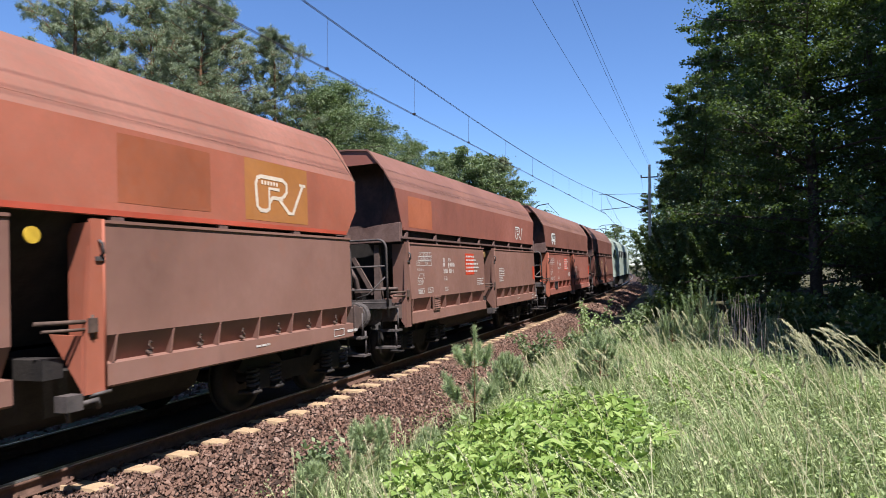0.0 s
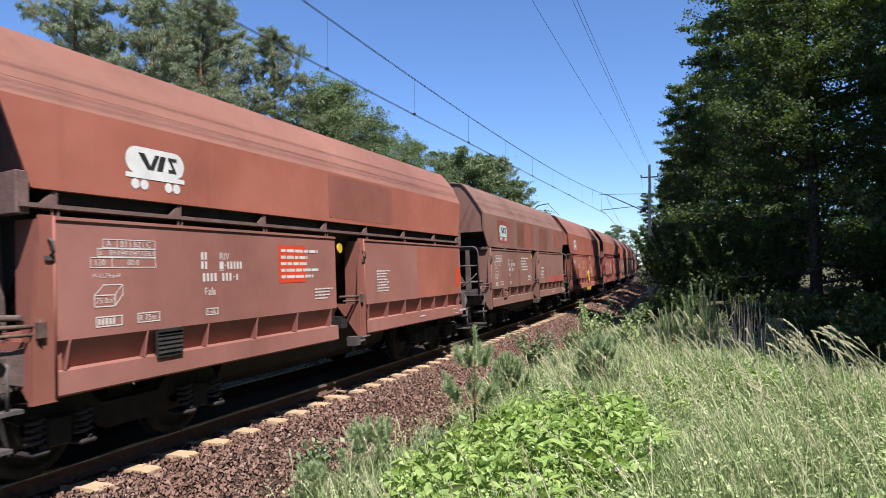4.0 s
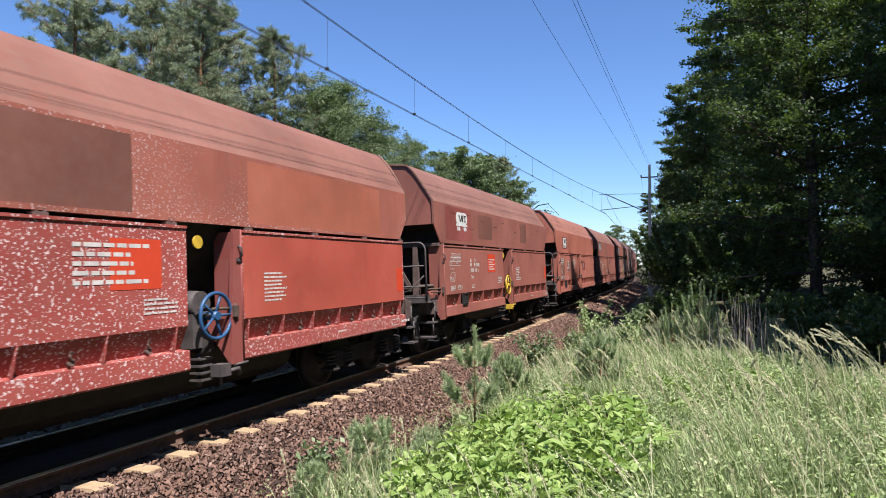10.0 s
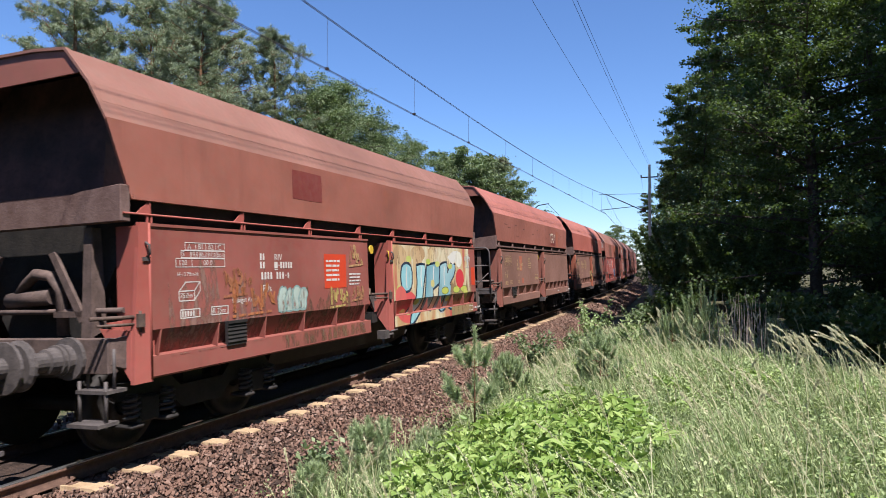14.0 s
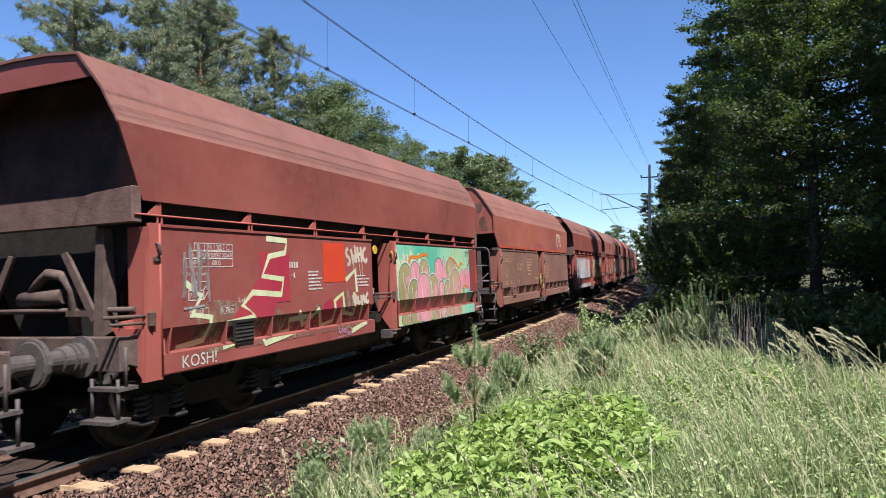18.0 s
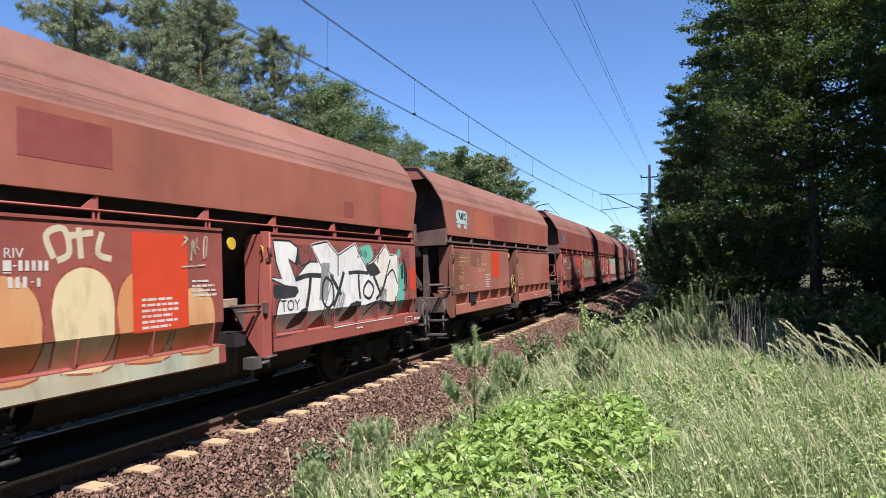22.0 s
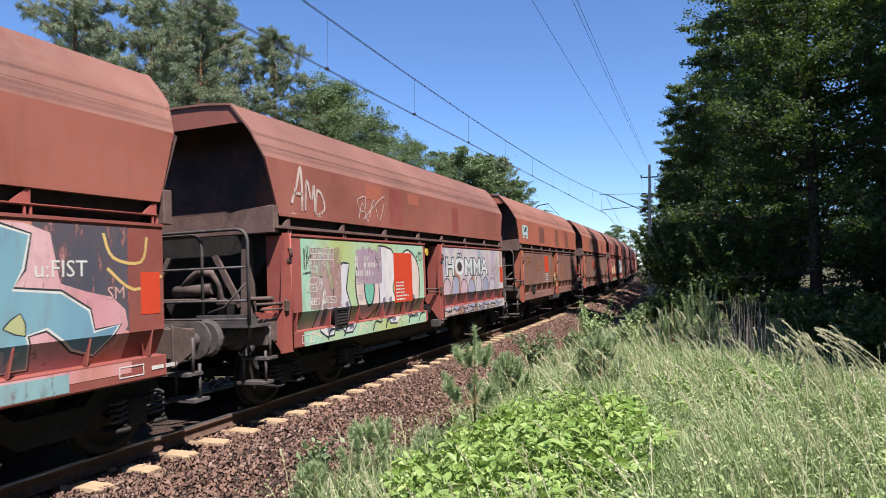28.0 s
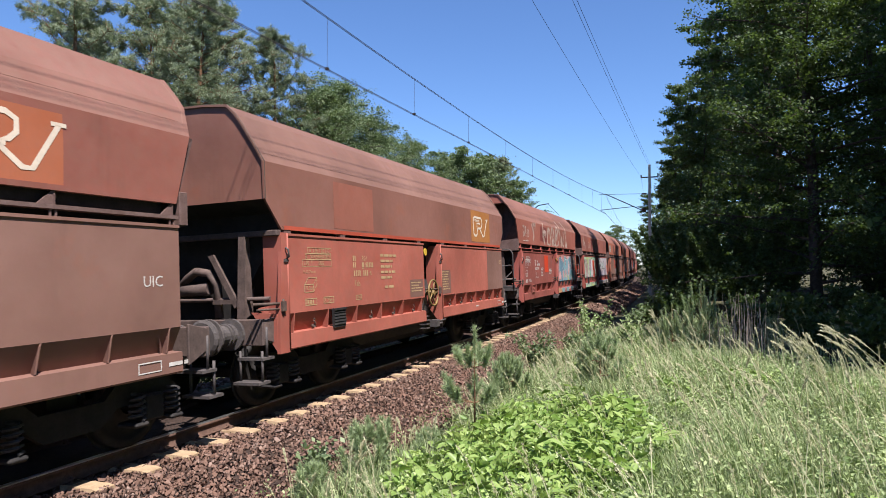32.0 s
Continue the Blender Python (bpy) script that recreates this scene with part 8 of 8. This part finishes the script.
# pale letters on green; small rows on the forward panel
w = W[23]
field(w, box_(-4.94, -0.6, 0.81, 2.31), sprayed((0.20, 0.42, 0.30), (0.34, 0.48, 0.34), (0.36, 0.40, 0.13), grain=0.5))
lilac, shell = sprayed((0.30, 0.28, 0.33), (0.50, 0.48, 0.50), (0.58, 0.54, 0.50)), sprayed((0.56, 0.48, 0.40), (0.58, 0.42, 0.40))
form(w, [(-4.55, 1.75), (-4.25, 1.7), (-4.1, 1.35), (-4.0, 1.85), (-3.6, 1.95), (-3.72, 1.55), (-3.45, 1.0), (-3.8, 0.9), (-4.05, 1.2), (-4.15, 0.9), (-4.5, 0.98), (-4.45, 1.4)], lilac, INK, None, 0.05, 2)
form(w, oval(-2.95, 1.6, 0.43, 0.56), shell, INK, None, 0.06)
form(w, oval(-2.93, 1.55, 0.15, 0.27), sprayed((0.16, 0.42, 0.30)), INK, None, 0.06)
form(w, [(-2.55, 2.25), (-2.05, 2.2), (-1.85, 1.9), (-2.05, 1.5), (-1.75, 1.0), (-2.2, 0.92), (-2.38, 1.3), (-2.55, 0.95)], lilac, INK, None, 0.05, 2)
form(w, [(-1.65, 2.1), (-1.3, 2.2), (-0.9, 1.95), (-0.85, 1.5), (-1.0, 1.1), (-1.35, 0.98), (-1.65, 1.3)], shell, INK, None, 0.05)
for u in (-4.4, -4.1, -3.75, -2.45, -2.2, -1.5, -1.2):
    form(w, [(u, 1.35), (u + 0.1, 1.38), (u + 0.22, 0.95), (u + 0.08, 0.93)], sprayed((0.10, 0.10, 0.12), (0.24, 0.22, 0.26)), None, None, 0.02, 0)
field(w, ragged(-4.72, -3.85, 1.3, 2.24, 0.1), sprayed((0.30, 0.13, 0.11), (0.36, 0.26, 0.24), thin=0.55))
field(w, ragged(-3.35, -2.45, 1.62, 2.26, 0.1), sprayed((0.28, 0.2, 0.25), (0.34, 0.24, 0.28), thin=0.3))
scrawl(w, -4.92, 1.85, 0.24, 0.38, (0.06, 0.08, 0.07), 37, 3, 0.025, W_SIDE), scrawl(w, -0.98, 2.05, 0.3, 0.2, (0.06, 0.08, 0.05), 38, 3, 0.02, W_SIDE)
for k in range(9):
    stroke(w, [(-4.8 + 0.48 * k, 0.84), (-4.7 + 0.48 * k, 0.98), (-4.5 + 0.48 * k, 0.9 + 0.05 * (k % 3))], INK if k % 3 else CREAMY, 0.035)
field(w, box_(0.45, 5.0, 0.81, 2.31), sprayed((0.14, 0.34, 0.32), (0.40, 0.30, 0.36), (0.48, 0.46, 0.40), (0.36, 0.16, 0.12), grain=1.4))
for k in range(7):
    u = 0.65 + 0.55 * k
    form(w, finger(u, 0.22, 1.62 + 0.05 * math.sin(k * 1.9), 0.95, 0.04), sprayed((0.22, 0.25, 0.32), (0.38, 0.33, 0.40)) if k % 2 else sprayed((0.46, 0.28, 0.32), (0.42, 0.42, 0.42)), INK, None, 0.04)
for mat, fat, up_ in ((INK, 0.035, 0.0), (sprayed((0.46, 0.50, 0.50), (0.60, 0.60, 0.56)), 0.008, 0.0004)):
    ob = lettering("H\u00d6MMA", 0.56, 0.62, 1.70, W_SIDE + 0.0030 + up_, mat, w, fat)
    ob.scale.y = 1.42
scrawl(w, 3.95, 1.4, 0.8, 0.75, (0.5, 0.45, 0.42), 39, 6, 0.025, W_SIDE), scrawl(w, 0.6, 0.86, 4.2, 0.12, (0.06, 0.07, 0.08), 40, 14, 0.025, 1.49)
for pts, t in (([(-5.1, 2.79), (-4.98, 3.03), (-4.87, 3.32), (-4.84, 2.98), (-4.84, 2.7)], 0.05), ([(-5.04, 2.93), (-4.82, 2.94)], 0.045), ([(-4.77, 2.71), (-4.71, 3.15), (-4.6, 2.87), (-4.53, 3.1), (-4.51, 2.71)], 0.045), ([(-4.44, 3.04), (-4.49, 2.69), (-4.25, 2.76), (-4.32, 2.98), (-4.45, 3.04)], 0.04), ([(-5.1, 2.65), (-4.78, 2.62), (-4.36, 2.64)], 0.03), ([(-3.22, 3.01), (-2.94, 3.08), (-3, 2.83), (-3.18, 2.87), (-3.22, 3.01)], 0.018), ([(-3.19, 2.7), (-3.04, 2.97), (-2.87, 2.67), (-2.65, 3.05), (-2.46, 2.7), (-2.26, 3)], 0.018), ([(-3.06, 2.68), (-2.55, 3), (-2.21, 3.13), (-2.27, 2.72)], 0.018)):
    s = Sign(W_EAVE + 0.009)
    s.line(smooth_line(pts, 4), t)
    part("tag_stroke", s.bm, sprayed((0.58, 0.46, 0.40), thin=0.4), w)


# blue-green shapes with cream rims on red and pink
w = W[24]
field(w, box_(0.45, 4.6, 0.9, 2.31), sprayed((0.40, 0.10, 0.09), (0.50, 0.24, 0.22), (0.46, 0.16, 0.10), grain=0.9))
field(w, [(3.9, 1.6), (4.6, 1.3), (4.6, 2.31), (3.6, 2.31)], sprayed((0.05, 0.06, 0.08), (0.10, 0.08, 0.09), thin=0.3))
pinkish = sprayed((0.50, 0.24, 0.25), (0.58, 0.36, 0.35), thin=0.15)
form(w, [(0.88, 2.21), (1.51, 2.25), (1.78, 2.09), (2.5, 2.24), (3.25, 2.3), (3.78, 2.22), (3.87, 1.78), (4.41, 1.64), (4.59, 1.36), (4.18, 1.03), (3.18, 0.94), (1.74, 0.97), (0.85, 0.99), (0.68, 1.1), (0.81, 1.61), (0.76, 1.97)], pinkish, None, None, 0.05, 2)
form(w, [(0.47, 2.2), (0.88, 2.21), (0.75, 1.61), (0.77, 1.09), (0.45, 0.96)], sprayed((0.42, 0.13, 0.11), (0.46, 0.2, 0.16), thin=0.3), None, None, 0.05, 0)
blue, deep = sprayed((0.11, 0.20, 0.26), (0.15, 0.29, 0.35), (0.22, 0.36, 0.40)), sprayed((0.09, 0.17, 0.24), (0.14, 0.27, 0.34), (0.18, 0.33, 0.36))
form(w, [(1.99, 2.22), (2.01, 2.25), (2.33, 2.27), (2.37, 2.13), (2.24, 2.02), (2.04, 2.05)], sprayed((0.12, 0.25, 0.33)), INK, None, 0.02, 4)
for pts, tone in (([(0.96, 2.2), (1.35, 2.23), (1.47, 2.07), (1.93, 2.01), (1.85, 1.69), (1.71, 1.69), (1.67, 1.84), (1.56, 1.77), (1.62, 1.2), (1.4, 1.13), (0.78, 1.09), (0.8, 1.32), (1.31, 1.3), (1.24, 1.64), (1.11, 1.67), (0.92, 1.67), (0.9, 1.79), (0.99, 2.06)], blue), ([(2.01, 2.25), (2.37, 2.26), (2.4, 2.16), (2.2, 2.1), (2.16, 2), (2.31, 1.86), (2.35, 1.75), (2.15, 1.71), (2.2, 1.33), (2.37, 1.27), (2.33, 1.11), (1.67, 1.08), (1.72, 1.37), (1.91, 1.43), (1.96, 1.76), (1.83, 1.87), (1.89, 1.99), (2.04, 2.05)], deep), ([(2.44, 2.16), (2.85, 2.13), (2.99, 2), (2.84, 1.86), (2.95, 1.83), (2.75, 1.77), (2.72, 1.58), (2.92, 1.45), (3.19, 1.11), (2.81, 1.09), (2.28, 1.09), (2.21, 1.23), (2.47, 1.48), (2.44, 1.81), (2.36, 1.97)], blue), ([(2.95, 2.12), (3.3, 2.26), (3.58, 2.19), (3.52, 1.91), (3.43, 1.73), (3.87, 1.69), (4.15, 1.52), (4.2, 1.32), (4.48, 1.37), (4.25, 1.12), (4.01, 1.2), (3.74, 1.41), (3.54, 1.36), (3.61, 1.08), (3.29, 1.08), (3.06, 1.39), (3.22, 1.73), (3.24, 2.03)], deep)):
    form(w, pts, tone, CHALK, INK, 0.034, 0)
for pts in ([(1.98, 1.53), (2.14, 1.57), (2.1, 1.45), (1.96, 1.4)], [(2.6, 1.47), (2.82, 1.49), (2.96, 1.28), (2.72, 1.24)], [(3.36, 1.43), (3.5, 1.54), (3.54, 1.36)]):
    form(w, pts, sprayed((0.34, 0.36, 0.16), (0.50, 0.46, 0.26)), INK, None, 0.02, 2)
for pts in ([(1.21, 1.99), (1.24, 1.82), (1.3, 1.92)], [(1.48, 1.39), (1.55, 1.58), (1.61, 1.4)], [(2.46, 1.42), (2.56, 1.2), (2.64, 1.39)], [(3.35, 1.25), (3.4, 1.1), (3.49, 1.23)]):
    stroke(w, pts, sprayed((0.40, 0.50, 0.52)), 0.035, 0)
for pts in ([(4.32, 2.24), (4.43, 2.01), (4.76, 1.97), (4.84, 2.22)], [(4.36, 1.91), (4.67, 1.7), (5.03, 1.83)]):
    stroke(w, pts, sprayed((0.62, 0.42, 0.14)), 0.03)
for u, c in ((0.5, (0.5, 0.28, 0.14)), (1.2, (0.22, 0.38, 0.38)), (2.2, (0.18, 0.34, 0.36)), (3.3, (0.24, 0.38, 0.38))):
    field(w, box_(u, u + 0.62, 0.83, 0.99), sprayed(c, thin=0.2))
lettering("u:FIST", 0.21, 3.62, 1.84, W_SIDE + 0.0035, CHALK, w), lettering("SM", 0.17, 4.35, 1.62, W_SIDE + 0.0035, sprayed((0.6, 0.35, 0.3)), w), scrawl(w, 0.5, 1.5, 0.35, 0.7, (0.56, 0.28, 0.26), 42, 6, 0.03, W_SIDE)


def dripping(parent, strokes, c, t, seed):
    """Big brushed letters whose paint has run down; what rises past the eaves lies on the roof's slope."""
    rng = random.Random(seed)
    paint_of = sprayed(c, tuple(x * 0.8 for x in c), thin=0.45, grain=3.0)
    (xe, ze), (xr, zr) = ROOF["open"][:2]
    fold = ze + 0.004
    def settle(bm):
        for p in bm.verts:
            if p.co.z > fold:
                over = p.co.z - fold
                p.co.x += (xr - xe) / (zr - ze) * over + 0.01
        return bm
    for pts in strokes:
        s = Sign(W_EAVE + 0.0035)
        line_ = smooth_line(pts, 6)
        s.line(line_, t)
        part("painted_letter", settle(s.bm), paint_of, parent)
        s = Sign(W_EAVE + 0.0045)
        for u, v in line_:
            for j in range(3):
                d, a = rng.uniform(0.05, 0.24), u + rng.uniform(-0.06, 0.06)
                top = min(v, fold - 0.02)
                if top - d > 2.63:
                    s.poly([(a - 0.009, top), (a + 0.009, top), (a + 0.005, top - d), (a - 0.004, top - d)])
        if s.bm.faces:
            part("paint_runs", s.bm, paint_of, parent)
        else:
            s.bm.free()


dripping(W[24], [[(-1.82, 3.42), (-1.78, 3.01), (-1.68, 2.89), (-1.62, 2.78), (-1.58, 2.64)], [(-1.92, 3.04), (-1.7, 3.11), (-1.52, 3.13), (-1.36, 3.11)], [(-0.46, 2.73), (-0.48, 2.96), (-0.52, 3.1), (-0.62, 3.22), (-0.82, 3.28), (-0.95, 3.24), (-1.07, 3.11), (-1.12, 2.95), (-1.05, 2.72), (-0.87, 2.64), (-0.64, 2.64), (-0.46, 2.71)], [(-0.26, 3.26), (-0.22, 3.09), (-0.18, 2.82), (-0.16, 2.62)], [(-0.26, 3.26), (-0.06, 3.34), (0.1, 3.23), (0.18, 2.99), (0.09, 2.89), (-0.12, 2.8), (0.09, 2.73), (0.43, 2.63)], [(0.94, 3.23), (0.89, 3.35), (0.69, 3.39), (0.47, 3.28), (0.43, 3.12), (0.68, 3.07), (0.88, 3.11)], [(0.68, 3.07), (0.49, 2.97), (0.39, 2.83), (0.52, 2.66), (0.76, 2.63), (0.97, 2.72), (1.05, 2.87)], [(1.17, 3.65), (1.35, 3.4), (1.53, 2.84), (1.63, 2.7), (1.78, 3.06), (1.95, 2.73), (2.28, 2.7), (2.2, 3.03), (2.14, 3.29)], [(2.34, 3.72), (2.61, 3.52), (2.69, 3.16), (2.7, 3.0)], [(2.57, 2.86), (2.64, 2.67), (2.88, 2.68), (2.84, 2.8), (2.69, 2.85)]], (0.56, 0.45, 0.37), 0.105, 5)
dripping(W[24], [[(-3.55, 3.3), (-3.3, 3.0), (-3.45, 2.75)], [(-3.5, 3.28), (-3.0, 3.30)]], (0.5, 0.36, 0.30), 0.13, 6)
scrawl(W[24], -4.85, 2.72, 0.8, 0.5, (0.66, 0.58, 0.5), 120, 5, 0.035)
s = Sign(1.494)
s.box(-5.0, 0.85, 0.3, 0.12)
part("sill_marks", s.bm, M_WHITE, W[23])
for k, u in LOADING.items():
    lettering("Ladegut Kohle", 0.085, u, 1.75 if k == 18 else 1.38 if k in (7, 19) else 1.49, W_SIDE + 0.003, M_CREAM if k == 19 else M_WHITE, W[k])
lettering("UIC", 0.16, 4.55, 1.72, W_SIDE + 0.003, M_WHITE, W[26])
lettering("UIC", 0.16, 4.75, 1.95, W_SIDE + 0.003, M_CREAM, W[25])
lettering("UIC", 0.16, 4.55, 1.72, W_SIDE + 0.003, M_CREAM, W[12])


# ---- locomotive ----
def locomotive():
    grey = paint("loco_paint", (0.30, 0.36, 0.33), 2.0, 0.25, 0.05, 0.3)
    dark = rough_stuff("loco_underframe", (0.04, 0.04, 0.042), (0.09, 0.085, 0.08), 4, 0.7)
    glass, nt, b = material("cab_glass", 0.05, 0.0, 0.6)
    b.inputs["Base Color"].default_value = (0.02, 0.03, 0.035, 1)
    root = empty("locomotive", Matrix.Identity(4), "grey-green electric locomotive heading the coal train", "locomotive")
    bm = bmesh.new()
    prof = [(1.46, 1.05), (1.46, 2.9), (1.3, 3.6), (1.05, 3.82), (-1.05, 3.82), (-1.3, 3.6), (-1.46, 2.9), (-1.46, 1.05)]
    rows = [[bm.verts.new((x * k, y, z if z > 1.2 or abs(y) < 9 else z)) for x, z in prof] for y, k in ((-9.3, 0.86), (-8.7, 0.97), (-8.2, 1), (8.2, 1), (8.7, 0.97), (9.3, 0.86))]
    for a, c in zip(rows, rows[1:]):
        for j in range(8):
            bm.faces.new((a[j], a[(j + 1) % 8], c[(j + 1) % 8], c[j]))
    bm.faces.new(rows[0]), bm.faces.new(rows[-1][::-1])
    body = part("body", bm, grey, root)
    for sy in (-1, 1):
        for x in (-0.6, 0.6):
            bm = bmesh.new()
            quad_box(bm, x - 0.48, x + 0.48, sy * 9.3 - 0.03, sy * 9.3 + 0.03, 2.45, 3.2)
            part("windscreen", bm, glass, body)
            bm = bmesh.new()
            tube(bm, [(x * 1.5, sy * 9.28, 1.5), (x * 1.5, sy * 9.36, 1.5)], 0.11, 14)
            part("headlight", bm, M_WHITE, body)
        for sx in (-1, 1):
            bm = bmesh.new()
            quad_box(bm, sx * 1.45 - 0.03, sx * 1.45 + 0.03, sy * 8.3 - 0.45, sy * 8.3 + 0.45, 2.35, 3.0)
            part("cab_window", bm, glass, body)
            bu = part("buffer", cached("buffer", m_buffer), M_GREY, root)
            bu.matrix_basis = pose(sx * 0.875, sy * 9.2, 1.05, 0, 0, 0 if sy > 0 else 180)
        bm = bmesh.new()
        quad_box(bm, -1.4, 1.4, min(sy * 8.9, sy * 9.25), max(sy * 8.9, sy * 9.25), 0.35, 1.05)
        part("plough", bm, dark, root)
        bm = bmesh.new()
        y = sy * 6.0
        tube(bm, [(-0.5, y - 0.7, 4.0), (-0.45, y + 0.7, 4.5), (-0.3, y - 0.5, 5.55 if sy > 0 else 4.62)], 0.03, 6)
        tube(bm, [(0.5, y - 0.7, 4.0), (0.45, y + 0.7, 4.5), (0.3, y - 0.5, 5.55 if sy > 0 else 4.62)], 0.03, 6)
        tube(bm, [(-0.95, y - 0.5, 5.5 if sy > 0 else 4.58), (-0.6, y - 0.5, 5.66 if sy > 0 else 4.66), (0.6, y - 0.5, 5.66 if sy > 0 else 4.66), (0.95, y - 0.5, 5.5 if sy > 0 else 4.58)], 0.03, 6)
        quad_box(bm, -0.6, 0.6, y - 0.9, y + 0.6, 3.82, 4.0)
        part("pantograph", bm, M_STEEL, root)
        bogie = new("bogie")
        bogie.parent, bogie.location = root, (0, sy * 5.2, 0)
        bm = bmesh.new()
        for sx in (-1, 1):
            quad_box(bm, min(sx * 1.0, sx * 1.15), max(sx * 1.0, sx * 1.15), -2.0, 2.0, 0.45, 0.85)
        part("bogie_frame", bm, dark, bogie)
        for ya in (-1.3, 1.3):
            ws = part("wheelset", cached("wheelset", m_wheelset), M_STEEL, bogie)
            ws.matrix_parent_inverse = pose(0, ya, 0.46)
            WHEELS.append(ws)
    for y in (-4, -2, 0, 2, 4):
        bm = bmesh.new()
        quad_box(bm, 1.455, 1.48, y - 0.6, y + 0.6, 2.5, 3.0)
        for k in range(5):
            quad_box(bm, 1.48, 1.50, y - 0.55, y + 0.55, 2.54 + k * 0.09, 2.58 + k * 0.09)
        part("grille", bm, dark, root)
    bm = bmesh.new()
    quad_box(bm, -1.3, 1.3, -3.0, 3.0, 0.35, 1.04)
    part("transformer", bm, dark, root)
    bm = bmesh.new()
    quad_box(bm, -0.9, 0.9, -4.2, 4.2, 3.82, 4.05)
    part("roof_hatch", bm, grey, root)
    return root


LOCO = locomotive()


SLACK = [0.1, 0.1, 0.1, 0.12, 0.18, -0.05, 0.16, 0.05, 0.0, -0.03, 0.15, 0.15, -0.14, 0.06, -0.09, 0.03, 0.0, 0.05, 0.05, 0.16, 0.33, 0.07, 0.27, 0.2, 0.0, -0.03, -0.05, -0.08, 0.2, 0.2]     # slack of the couplings, from wagon -2 on


def train_pose(s, reach=4.05):
    """Pose of a vehicle whose middle is s along the track."""
    a, b = along(s - reach, 0, 0), along(s + reach, 0, 0)
    turn = math.atan2(-(b.x - a.x), b.y - a.y)
    return Matrix.Translation((a + b) / 2) @ Matrix.Rotation(turn, 4, "Z") @ Matrix.Rotation(-CANT, 4, "Y")


def motions():
    steps = [0.5 * k for k in range(65)]
    for i, root in WAGONS:
        walk(root, [(t, train_pose(run(t) - WAGON_L * i + SLACK[i + 2] + HALF)) for t in steps])
    walk(LOCO, [(t, train_pose(run(t) + WAGON_L * 2 + 2 * HALF + 0.9 + 9.8, 5.2)) for t in steps])
    for ob, phase, beat in STALKS:
        m = ob.matrix_basis.copy()
        walk(ob, [(0.4 * k, m @ pose(0, 0, 0, 2.5 * math.sin(phase + beat * 0.31 * k), 4.5 * math.sin(phase * 2 + beat * 0.4 * k + math.sin(k * 0.7)), 0)) for k in range(81)])
    first = None
    for ws in WHEELS:
        if first is None:
            walk(ws, [(k / FPS, Matrix.Rotation(-run(k / FPS) / 0.46, 4, "X")) for k in range(961)])
            first = ws
        else:
            ws.rotation_mode = "QUATERNION"
            ws.animation_data_create()
            ws.animation_data.action = first.animation_data.action
            ws.animation_data.action_slot = first.animation_data.action_slot


motions()
